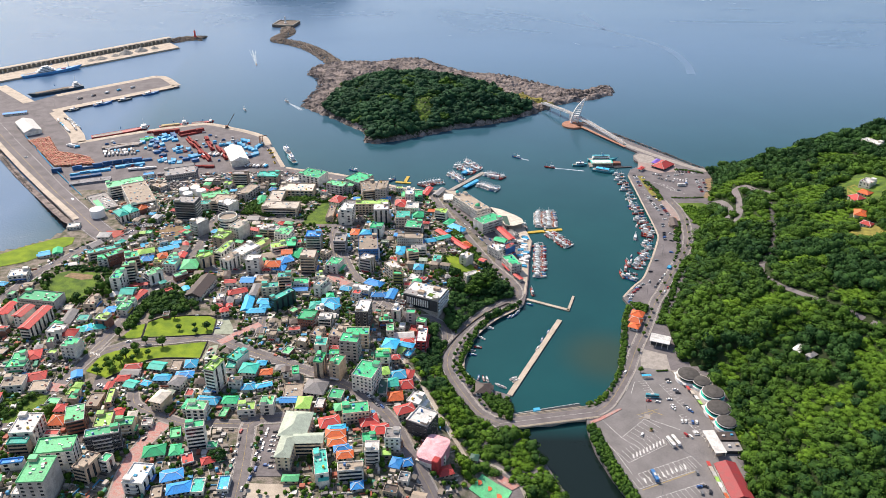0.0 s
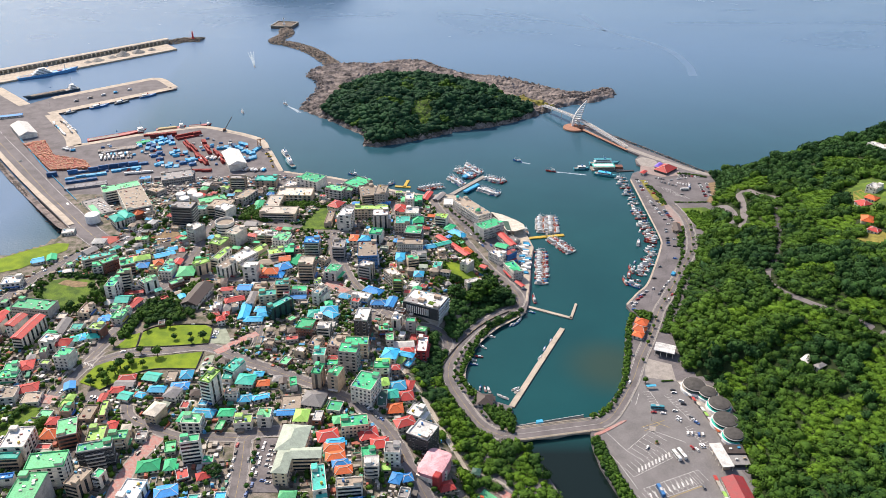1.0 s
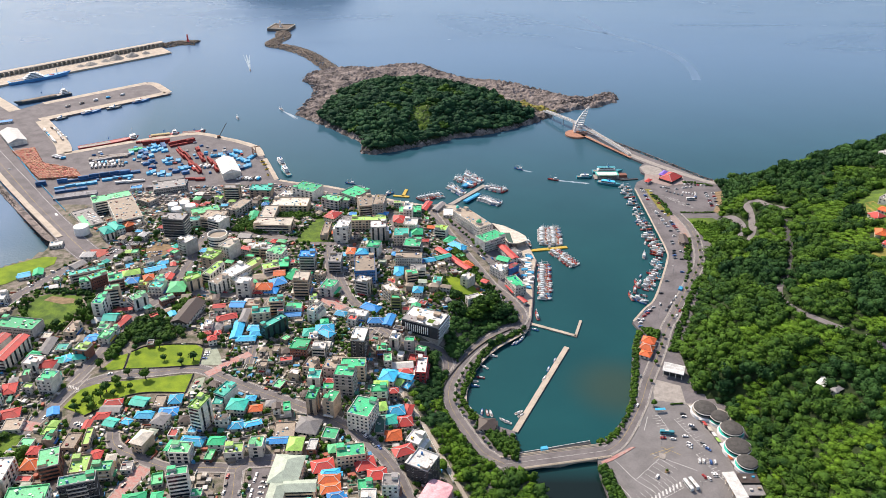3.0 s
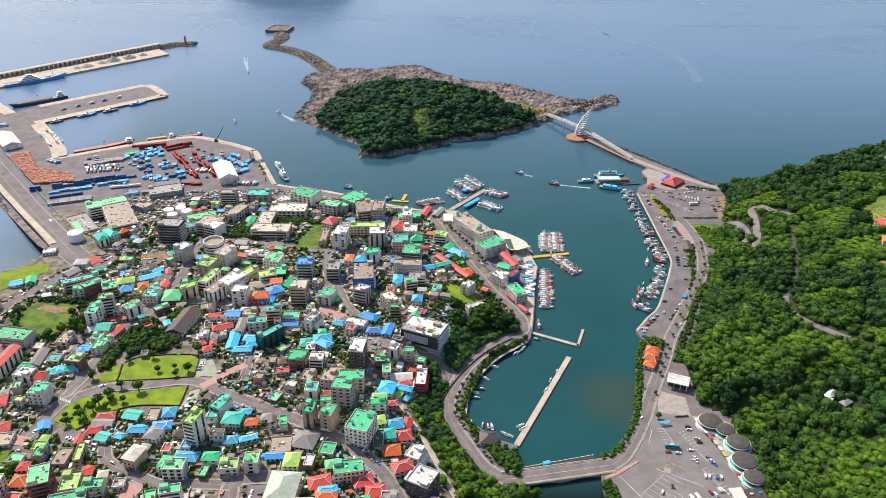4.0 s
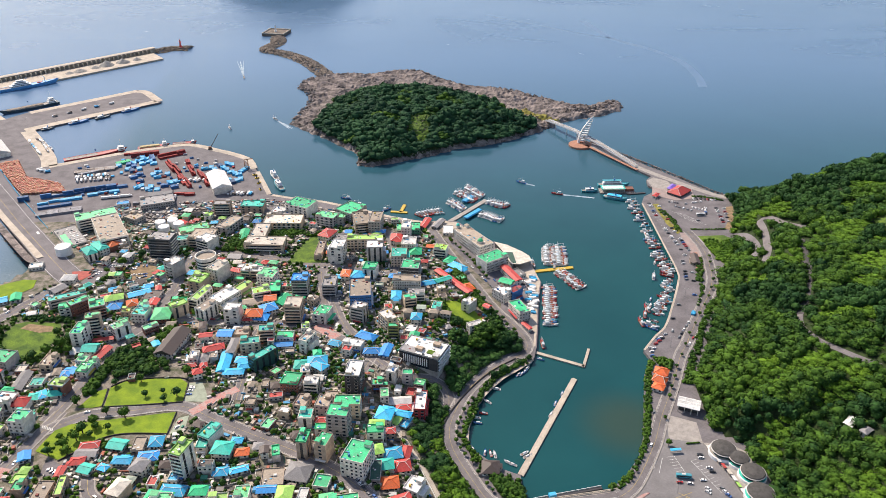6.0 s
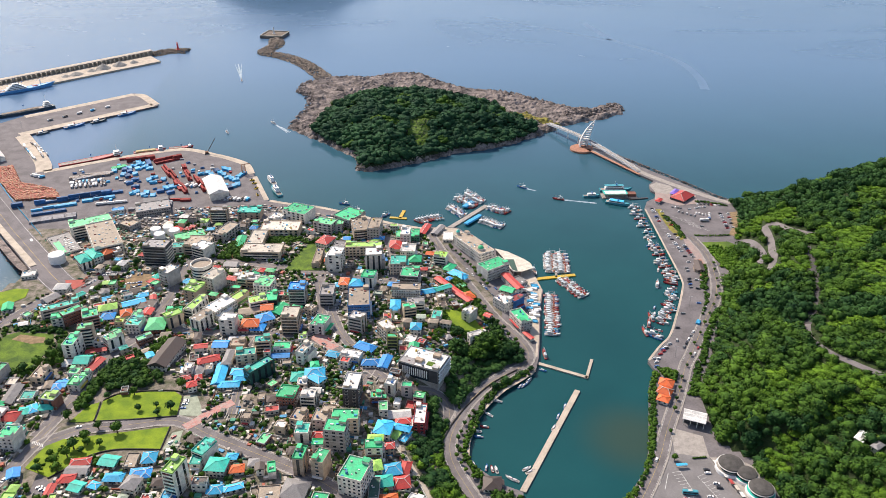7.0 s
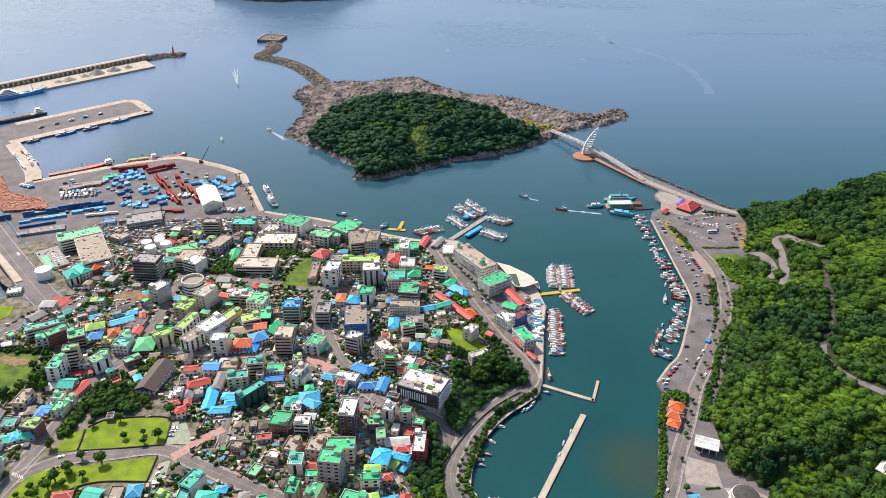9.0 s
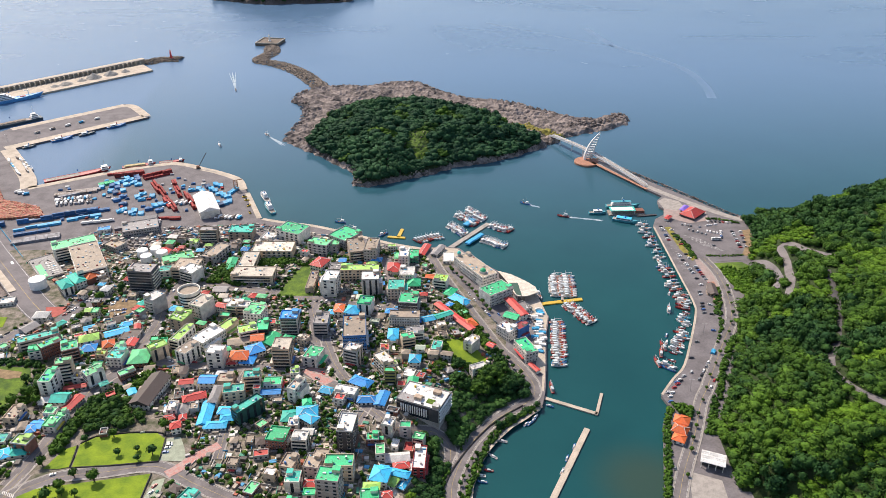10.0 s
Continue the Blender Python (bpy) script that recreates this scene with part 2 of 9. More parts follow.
def part(name, bm, material, parent=None, label=""):
    me = bpy.data.meshes.new(name)
    bm.to_mesh(me)
    bm.free()
    for m in material if isinstance(material, (list, tuple)) else (material,):
        me.materials.append(m)
    return put(name, me, parent, label=label)


def box(bm, x0, y0, z0, x1, y1, z1, bevel=0.0):
    vs = [bm.verts.new(p) for p in ((x0, y0, z0), (x1, y0, z0), (x1, y1, z0), (x0, y1, z0), (x0, y0, z1), (x1, y0, z1), (x1, y1, z1), (x0, y1, z1))]
    fs = [bm.faces.new([vs[i] for i in q]) for q in ((3, 2, 1, 0), (4, 5, 6, 7), (0, 1, 5, 4), (1, 2, 6, 5), (2, 3, 7, 6), (3, 0, 4, 7))]
    if bevel:
        bmesh.ops.bevel(bm, geom=list({e for f in fs for e in f.edges}), offset=bevel, segments=1, affect="EDGES", profile=0.7)
    return vs


def boxes(*rows, bevel=0.0):
    bm = bmesh.new()
    for r in rows:
        box(bm, *r, bevel=bevel)
    return bm


def ring(x0, y0, x1, y1, t, z0, z1):
    """A low wall round a rectangle, in one piece."""
    bm = bmesh.new()
    loops = [[bm.verts.new((x, y, z)) for x, y in ((x0 + o, y0 + o), (x1 - o, y0 + o), (x1 - o, y1 - o), (x0 + o, y1 - o))] for o, z in ((0, z0), (0, z1), (t, z1), (t, z0))]
    for p, q in zip(loops, loops[1:] + loops[:1]):
        for k in range(4):
            bm.faces.new((p[k], p[(k + 1) % 4], q[(k + 1) % 4], q[k]))
    return bm


def prism(pts, z0, z1):
    """An upright slab over an outline."""
    bm = bmesh.new()
    low, top = [bm.verts.new((x, y, z0)) for x, y in pts], [bm.verts.new((x, y, z1)) for x, y in pts]
    n = len(pts)
    for i in range(n):
        bm.faces.new((low[i], low[(i + 1) % n], top[(i + 1) % n], top[i]))
    bm.faces.new(top)
    bm.faces.new(low[::-1])
    bmesh.ops.recalc_face_normals(bm, faces=bm.faces)
    bmesh.ops.triangulate(bm, faces=[f for f in bm.faces if len(f.verts) > 4])
    return bm


def inside(x, y, pts):
    hit = False
    for (x0, y0), (x1, y1) in zip(pts, pts[1:] + pts[:1]):
        if (y0 > y) != (y1 > y) and x < x0 + (y - y0) * (x1 - x0) / (y1 - y0):
            hit = not hit
    return hit


def smooth(a, b, v):
    s = min(1.0, max(0.0, (v - a) / (b - a)))
    return s * s * (3 - 2 * s)


def along(v, *pairs):
    """Piecewise linear through (v, value) pairs."""
    for (a, p), (b, q) in zip(pairs, pairs[1:]):
        if v <= b:
            return p + (q - p) * max(0.0, v - a) / (b - a)
    return pairs[-1][1]


def hill_foot(y):
    return along(y, (300, 208), (380, 213), (434, 221), (470, 229), (516, 226), (535, 206), (592, 209), (625, 225), (702, 260), (770, 288), (800, 316), (840, 324), (866, 332), (885, 345), (930, 354))


def hill_back(x):
    return along(x, (330, 935), (380, 968), (600, 985))


def height(x, y):
    """Height of the land above the sea."""
    base = along(y, (380, 27), (500, 23), (600, 18), (700, 13), (800, 9), (890, 2.2))
    edge = along(y, (400, 45), (500, 12), (560, 2), (610, 45), (650, 62), (720, 66), (800, 50))
    z = 2.2 + (base - 2.2) * smooth(0, 85, edge - x)
    d = x - hill_foot(y)
    if d > 0:
        up = 34 * (1 - math.exp(-d / 50)) + 0.2 * d
        z += up * smooth(0, 60, hill_back(x) - y)
    return z


QUAY = 2.6


def ground_z(x, y):
    return max(QUAY, height(x, y))


def curve_through(pts, step=4.0):
    """Points every step metres on a smooth line through pts."""
    out = []
    for i in range(len(pts) - 1):
        p0, p1, p2, p3 = (Vector(pts[min(max(j, 0), len(pts) - 1)]) for j in (i - 1, i, i + 1, i + 2))
        n = max(1, int((p2 - p1).length / step))
        for k in range(n):
            s = k / n
            out.append(0.5 * (2 * p1 + (p2 - p0) * s + (2 * p0 - 5 * p1 + 4 * p2 - p3) * s * s + (3 * p1 - p0 - 3 * p2 + p3) * s ** 3))
    return out + [Vector(pts[-1])]


def strip(pts, width, lift, z=None, shift=0.0, cuts=4, step=4.0):
    """Vertices and faces of a ribbon that lies on the land."""
    line = curve_through(pts, step)
    verts, faces = [], []
    for i, p in enumerate(line):
        d = (line[min(i + 1, len(line) - 1)] - line[max(i - 1, 0)]).normalized()
        side = Vector((d.y, -d.x))
        for k in range(cuts + 1):
            q = p + side * (shift + width * (k / cuts - 0.5))
            verts.append((q.x, q.y, (ground_z(q.x, q.y) if z is None else z) + lift))
    for i in range(len(line) - 1):
        for k in range(cuts):
            a = i * (cuts + 1) + k
            faces.append((a, a + 1, a + cuts + 2, a + cuts + 1))
    return verts, faces


ROADS = []


def road(pts, width, material=ASPHALT, lift=0.14, name="road", label="grey asphalt road winding through the harbour town", mark=True, kerb=True):
    lift += 0.012 * (len(ROADS) % 10)
    ROADS.append((curve_through(pts, 6.0), width / 2))
    root = put(name, mesh_of(name, *strip(pts, width, lift), material), label=label, category="road", kind="structure")
    if mark:
        for s, m, w in ((0, PAINT_YELLOW, 0.2),) + (((-width / 2 + 0.5, PAINT_WHITE, 0.13), (width / 2 - 0.5, PAINT_WHITE, 0.13)) if width > 9 else ()):
            put("lane_line", mesh_of("lane_line", *strip(pts, w, lift + 0.03, shift=s, cuts=1), m), root)
    if kerb:
        for s in (-width / 2 - 0.5, width / 2 + 0.5):
            put("pavement", mesh_of("pavement", *strip(pts, 1.1, lift + 0.12, shift=s, cuts=1), PAVING), root)
    return root


def patch(name, pts, material, lift, label, category, step=5.0):
    """A piece of ground cover that follows the land inside an outline."""
    xs, ys = [p[0] for p in pts], [p[1] for p in pts]
    bm = bmesh.new()
    edge = []
    for (x0, y0), (x1, y1) in zip(pts, pts[1:] + pts[:1]):
        n = max(1, int(math.hypot(x1 - x0, y1 - y0) / step))
        edge += [bm.verts.new((x0 + (x1 - x0) * k / n, y0 + (y1 - y0) * k / n, 0)) for k in range(n)]
    face = bm.faces.new(edge)
    for axis, lo, hi in ((0, min(xs), max(xs)), (1, min(ys), max(ys))):
        v = lo + step
        while v < hi:
            co, no = [0, 0, 0], [0, 0, 0]
            co[axis], no[axis] = v, 1
            bmesh.ops.bisect_plane(bm, geom=bm.verts[:] + bm.edges[:] + bm.faces[:], plane_co=co, plane_no=no, dist=0.01)
            v += step
    for v in bm.verts:
        v.co.z = ground_z(v.co.x, v.co.y) + lift
    bmesh.ops.recalc_face_normals(bm, faces=bm.faces)
    if sum(f.normal.z for f in bm.faces) < 0:
        bmesh.ops.reverse_faces(bm, faces=bm.faces)
    return tagged(part(name, bm, material), label, category, kind="structure")


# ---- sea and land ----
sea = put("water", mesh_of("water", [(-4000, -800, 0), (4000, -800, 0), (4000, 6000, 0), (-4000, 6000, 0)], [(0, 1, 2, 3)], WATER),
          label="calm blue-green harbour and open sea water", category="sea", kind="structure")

LAND = [(-900, 1000), (-637, 1038), (-562, 951), (-510, 886), (-436, 799), (-420, 784), (-422, 763), (-429, 737), (-446, 720), (-471, 704), (-520, 680), (-640, 620), (-900, 500), (-900, -500), (88, -500), (87, 377), (80, 394), (71, 419), (60, 437),
        (53, 449), (53, 457), (54, 486), (40, 493), (24, 509), (17, 519), (20, 538), (27, 562), (38, 582), (51, 598), (65, 610), (78, 623), (82, 639), (87, 672), (92, 714), (99, 751), (93, 762), (88, 774), (91, 800), (67, 824), (31, 866), (18, 886),
        (1, 890), (-21, 886), (-58, 899), (-91, 916)]
PORT = [(-91, 916), (-146, 942), (-187, 953), (-209, 957), (-214, 960), (-243, 1030), (-251, 1046), (-266, 1082), (-300, 1106), (-319, 1114), (-351, 1130), (-375, 1134), (-442, 1107), (-517, 1062), (-530, 1050), (-552, 1091), (-624, 1188), (-469, 1333), (-515, 1393), (-532, 1401), (-663, 1281), (-690, 1236), (-787, 1333), (-900, 1360), (-900, 1000)]
EAST = [(128, -500), (126, 378), (118, 400), (112, 422), (110, 443), (112, 471), (126, 483), (141, 504), (150, 527), (159, 564), (168, 601), (178, 622), (175, 634), (192, 655), (205, 671), (220, 704), (238, 750), (243, 771), (244, 834), (244, 939), (251, 957), (272, 975), (264, 991), (266, 1008), (275, 1021), (264, 1038),
        (209, 1130), (219, 1144), (271, 1067), (313, 1009), (346, 960), (372, 948), (600, 1000), (900, 1000), (900, -500)]
shore = LAND + PORT[1:-1]
tagged(part("ground", prism(shore, -8, QUAY), OLD_ASPHALT), "grey asphalt and concrete harbour ground", "ground", kind="structure")
tagged(part("ground", prism(EAST, -8, QUAY), OLD_ASPHALT), "grey asphalt waterfront ground below the wooded hill", "ground", kind="structure")


def field(x0, x1, y0, y1, step):
    """The rising land as one sheet of hills."""
    nx, ny = int((x1 - x0) / step), int((y1 - y0) / step)
    verts = []
    for j in range(ny + 1):
        for i in range(nx + 1):
            x, y = x0 + i * step, y0 + j * step
            verts.append((x, y, height(x, y) + (0.5 * noise.noise((x / 14, y / 14, 0)) if x > 230 else 0)))
    faces = []
    for j in range(ny):
        for i in range(nx):
            a = j * (nx + 1) + i
            q = (a, a + 1, a + nx + 2, a + nx + 1)
            if max(height(verts[v][0], verts[v][1]) for v in q) > QUAY and (x0 > 0 or all(inside(verts[v][0], verts[v][1], LAND) for v in q)):
                faces.append(q)
    return verts, faces


put("ground", mesh_of("ground", *field(-900, 84, -100, 900, 5), YARD), label="rising built-up ground of the town", category="ground", kind="structure")
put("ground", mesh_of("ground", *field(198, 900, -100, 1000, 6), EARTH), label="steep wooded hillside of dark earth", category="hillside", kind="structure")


# ---- roads and ground cover ----
port_road = road([(-762, 1212), (-662, 1087), (-547, 951), (-467, 856), (-393, 769), (-361, 737)], 27, OLD_ASPHALT, name="port_road", label="wide pale asphalt port road along the sea wall", kerb=False, mark=False)
PORT_LINE = [(-762, 1212), (-662, 1087), (-547, 951), (-467, 856), (-393, 769), (-361, 737)]
for s, m, w in ((-12.2, PAINT_WHITE, 0.3), (0, PAINT_YELLOW, 0.35), (12.2, PAINT_WHITE, 0.3)):
    put("lane_line", mesh_of("lane_line", *strip(PORT_LINE, w, 0.18, shift=s, cuts=1), m), port_road)
put("sea_wall", mesh_of("sea_wall", *strip([(-655, 1060), (-566, 955), (-508, 889), (-419, 786)], 7, 0.9, cuts=2), CONCRETE), label="sandy concrete sea wall beside the port road", category="sea wall", kind="structure")
put("rock_armour", mesh_of("rock_armour", *strip([(-655, 1046), (-571, 947), (-516, 884), (-441, 797), (-424, 782)], 8, -1.6, cuts=6), ROCK), label="dark rock slope below the sea wall", category="shore", kind="structure")
road([(-362, 740), (-378, 712), (-390, 685), (-403, 651), (-410, 601), (-430, 540)], 11, OLD_ASPHALT)
road([(-290, 520), (-284, 554), (-281, 584), (-278, 627), (-271, 654), (-264, 685), (-258, 720), (-262, 755), (-259, 793), (-254, 838), (-238, 891), (-205, 921)], 11)
road([(-284, 531), (-289, 502), (-296, 470), (-310, 430), (-330, 380)], 9)
road([(-288, 508), (-263, 527), (-231, 533), (-197, 538), (-166, 521), (-130, 502), (-100, 486), (-71, 467), (-47, 444), (-34, 425), (-23, 399), (-13, 379), (-2, 355)], 10.5)
road([(-130, 330), (-132, 354), (-133, 374), (-136, 401), (-139, 424), (-134, 430), (-110, 432)], 11)
road([(-139, 424), (-160, 425), (-184, 424), (-213, 437), (-229, 447), (-236, 462)], 8)
road([(-208, 335), (-208, 353), (-210, 379), (-208, 401), (-200, 425)], 10, BRICKWAY, mark=False, label="street of worn pink paving blocks")
road([(-188, 530), (-182, 536), (-174, 547), (-160, 560)], 8, BRICKWAY, mark=False, lift=0.26, kerb=False, label="short street of worn pink paving blocks")
road([(-278, 627), (-257, 662), (-238, 664), (-180, 658), (-124, 657), (-114, 668), (-111, 701), (-122, 750), (-120, 764)], 9)
road([(-240, 800), (-191, 790), (-121, 770), (-82, 759), (-52, 754), (-52, 803), (-61, 860)], 9)
road([(-113, 649), (-95, 637), (-83, 628), (-59, 603), (-37, 584), (-8, 586), (3, 576), (4, 562)], 8)
road([(-112, 655), (-92, 634)], 12, BRICKWAY, mark=False, kerb=False, lift=0.2, label="little square of pink paving blocks")
road([(-104, 700), (-92, 664), (-80, 640)], 8)
road([(-59, 604), (-72, 560), (-82, 520), (-90, 482)], 7)
road([(-160, 655), (-165, 620), (-160, 580), (-158, 545)], 6)
harbour_road = road([(-17, 879), (3, 814), (27, 752), (47, 703), (66, 669), (74, 644), (67, 627), (41, 607), (20, 580), (8, 551), (4, 530), (7, 511), (17, 487), (29, 464), (44, 452)], 9.5, label="grey asphalt road curving along the harbour basin")
road([(120, 466), (133, 478), (155, 516), (169, 548), (188, 587), (205, 626), (216, 645), (243, 696), (267, 740), (278, 779), (283, 823), (278, 862)], 9.5, label="grey asphalt waterfront road below the wooded hill")
road([(281, 862), (293, 857), (318, 859), (330, 846), (334, 825), (332, 800), (324, 782), (312, 762)], 7, OLD_ASPHALT, label="narrow asphalt road bending up to the hill", mark=False, kerb=False)
road([(380, 796), (367, 824), (361, 850), (353, 852), (349, 831), (343, 806), (328, 766), (314, 740)], 6.5, label="narrow asphalt road in a hairpin on the hill", mark=False, kerb=False)
road([(359, 768), (349, 735), (336, 696), (315, 652), (301, 630)], 6, SHADED_ASPHALT, label="narrow road between the hillside woods, darkened for tree shade", mark=False, kerb=False)
road([(301, 630), (294, 610), (296, 588), (305, 569), (315, 552), (330, 530), (345, 510), (380, 450)], 5, OLD_ASPHALT, label="pale narrow road cut through the hillside woods", mark=False, kerb=False)
road([(20, 412), (36, 408), (52, 392), (58, 372), (60, 345)], 2.4, PAVING, mark=False, kerb=False, name="footpath", label="narrow pale footpath round the sports court")
road([(-44, 548), (-35, 525), (-26, 508), (-15, 487), (-4, 461), (2, 446), (9, 429), (17, 410)], 3.4, CONCRETE, mark=False, kerb=False, lift=0.5, name="footpath", label="narrow pale stepped lane above the wooded slope")
LAWN_A = [(-259, 561), (-251, 569), (-229, 573), (-208, 573), (-201, 567), (-198, 544), (-230, 540), (-255, 538)]
LAWN_B = [(-199, 531), (-198, 507), (-228, 507), (-244, 501), (-253, 491), (-263, 479), (-283, 488), (-279, 510), (-270, 517), (-262, 519), (-240, 523), (-219, 527)]
LAWN_C = [(-274, 536), (-268, 556), (-261, 560), (-257, 538), (-263, 536)]
SCHOOL_GREEN = [(-160, 776), (-153, 817), (-142, 855), (-122, 845), (-124, 810), (-122, 776)]
MEADOW = [(-384, 628), (-380, 655), (-372, 660), (-340, 657), (-332, 640), (-334, 612), (-340, 602), (-360, 606), (-376, 614)]
SHORE_GREEN = [(-443, 716), (-425, 731), (-413, 739), (-400, 738), (-396, 722), (-412, 700), (-424, 680), (-446, 668), (-466, 690)]
GARDEN = [(-4, 702), (22, 703), (38, 677), (24, 662), (0, 676)]
for pts, m, say in ((LAWN_A, LAWN, "bright mown park lawn"), (LAWN_B, LAWN, "bright curved park lawn beside a street"), (LAWN_C, LAWN, "bright park lawn corner"), (SCHOOL_GREEN, SCRUB, "rough green field behind the school"),
                    (MEADOW, SCRUB, "overgrown green meadow"), (SHORE_GREEN, LAWN, "bright green strip along the shore"), (GARDEN, LAWN, "sunlit garden lawn between small houses")):
    patch("lawn", pts, m, 0.35, say, "lawn")
patch("court", [(-198, 544), (-200, 567), (-190, 569), (-184, 557), (-178, 543)], PALE_GREEN, 0.3, "pale green paved car court beside the park", "court")
patch("court", [(-196, 506), (-195, 524), (-188, 527), (-186, 505)], PALE_GREEN, 0.3, "pale green paved court beside the lawn", "court")
patch("car_park", [(2, 838), (14, 848), (38, 806), (52, 772), (58, 742), (50, 738), (36, 762), (20, 800)], OLD_ASPHALT, 0.3, "asphalt parking strip beside the harbour road", "car park")
patch("bare_plot", [(-372, 648), (-368, 656), (-344, 651), (-342, 643), (-352, 641)], SOIL, 0.5, "bare sandy plot in the meadow", "plot")
patch("red_paving", [(-373, 756), (-355, 757), (-351, 749), (-356, 738), (-366, 741)], TRACK, 0.3, "red-surfaced street corner", "paving")
patch("green_corner", [(-380, 681), (-379, 695), (-371, 702), (-367, 693), (-373, 683)], SCRUB, 0.3, "small green roadside corner", "lawn")
CAR_PLOTS = [[(-355, 733), (-345, 767), (-332, 783), (-315, 776), (-324, 760), (-338, 749), (-343, 722)], [(-319, 763), (-306, 772), (-290, 767), (-286, 750), (-296, 737), (-305, 735)], [(-268, 480), (-255, 471), (-255, 461), (-269, 465), (-271, 475)], [(-271, 639), (-266, 655), (-249, 646), (-257, 630)]]
patch("car_park", CAR_PLOTS[0], OLD_ASPHALT, 0.3, "worn asphalt car park between verges", "car park")
patch("car_park", CAR_PLOTS[1], SOIL, 0.3, "bare earth car park in the town", "car park")
patch("car_park", CAR_PLOTS[2], OLD_ASPHALT, 0.3, "small asphalt car park below the park", "car park")
patch("bare_plot", [(-126, 548), (-112, 549), (-111, 538), (-124, 536)], SOIL, 0.4, "bare brown earth plot between buildings", "plot")
patch("car_park", [(-92, 560), (-80, 562), (-79, 546), (-91, 545)], CONCRETE, 0.4, "pale paved car plot between buildings", "car park")
patch("car_park", CAR_PLOTS[3], OLD_ASPHALT, 0.3, "small asphalt car park at a street corner", "car park")

# ---- trees ----
def ball(level):
    bm = bmesh.new()
    bmesh.ops.create_icosphere(bm, subdivisions=level, radius=1.0)
    v = np.array([p.co[:] for p in bm.verts])
    f = np.array([[p.index for p in t.verts] for t in bm.faces])
    bm.free()
    return v, f


BALL1, BALL2 = ball(1), ball(2)


def crown_shape(seed, tufts=34, base=BALL2, flat=0.78, rough=0.28, leaf=(0.14, 0.36), lobes=0):
    """One crown of unit radius: a knobbly core and many leaf clumps that break its outline."""
    rng = np.random.default_rng(seed)
    v, f = base
    off = rng.uniform(-50, 50, 3)
    k = np.array([1 + rough * noise.noise(Vector(p * 1.7 + off)) + rough * 0.9 * noise.noise(Vector(p * 3.9 + off)) for p in v])
    boughs = [b / np.linalg.norm(b) for b in rng.normal(size=(lobes, 3)) * (1, 1, 0.7) + (0, 0, 0.35)]
    for b in boughs:
        k += 0.24 * np.clip((v @ b - 0.72) / 0.28, 0, 1) ** 0.6 - 0.24 * lobes / 40
    core = v * k[:, None] * np.array((0.82, 0.82, flat * 0.94))
    vs, fs, n = [core], [f], len(core)
    for _ in range(tufts):
        d = rng.normal(size=3)
        d[2] = abs(d[2]) * 0.9 - 0.2
        d /= np.linalg.norm(d)
        c = d * rng.uniform(0.62, 1.04) * np.array((1, 1, flat))
        u = np.cross(d, rng.normal(size=3))
        u /= np.linalg.norm(u)
        w = np.cross(d, u) * rng.uniform(0.5, 1.0) + d * rng.uniform(-0.7, 0.9)
        s = rng.uniform(*leaf)
        vs.append(np.array([c - u * s, c + w * s, c + u * s * 0.9, c - w * s * 0.8]))
        fs.append(np.array([(0, 1, 2), (0, 2, 3)]) + n)
        n += 4
    return np.vstack(vs), np.vstack(fs)


def many(shapes, rows):
    """One mesh of many shapes; rows: which, x, y, z, width, height, turn."""
    vs, fs, n = [], [], 0
    for which, x, y, z, w, h, a in rows:
        v, f = shapes[which]
        c, s = math.cos(a), math.sin(a)
        vs.append(np.stack((x + w * (v[:, 0] * c - v[:, 1] * s), y + w * (v[:, 0] * s + v[:, 1] * c), z + h * v[:, 2]), 1))
        fs.append(f + n)
        n += len(v)
    return np.vstack(vs), np.vstack(fs)


def tri_mesh(name, v, f, material, smooth_faces=False):
    me = bpy.data.meshes.new(name)
    me.vertices.add(len(v))
    me.vertices.foreach_set("co", v.astype(np.float32).ravel())
    me.loops.add(len(f) * 3)
    me.loops.foreach_set("vertex_index", f.astype(np.int32).ravel())
    me.polygons.add(len(f))
    me.polygons.foreach_set("loop_start", np.arange(0, len(f) * 3, 3, dtype=np.int32))
    me.polygons.foreach_set("use_smooth", np.full(len(f), smooth_faces))
    me.update(calc_edges=True)
    me.validate()
    me.materials.append(material)
    return me


WOOD_SHAPES = [crown_shape(s, 112, BALL1, 0.8, 0.42, (0.08, 0.21), 6) for s in range(10)]
FAR_SHAPES = [crown_shape(s + 40, 30, BALL1, 0.85, 0.5, (0.12, 0.26), 4) for s in range(8)]
SHRUB_SHAPES = [crown_shape(s + 60, 16, BALL1, 0.8, 0.5) for s in range(8)]
TREE_SHAPES = [crown_shape(s + 20, 130, BALL2, 0.78, 0.3, (0.09, 0.24), 7) for s in range(5)]


def near_road(x, y, gap=2.0):
    for line, half in ROADS:
        for p in line:
            if abs(p.x - x) < half + gap + 3.2 and abs(p.y - y) < half + gap + 3.2 and (p.x - x) ** 2 + (p.y - y) ** 2 < (half + gap) ** 2:
                return True
    return False


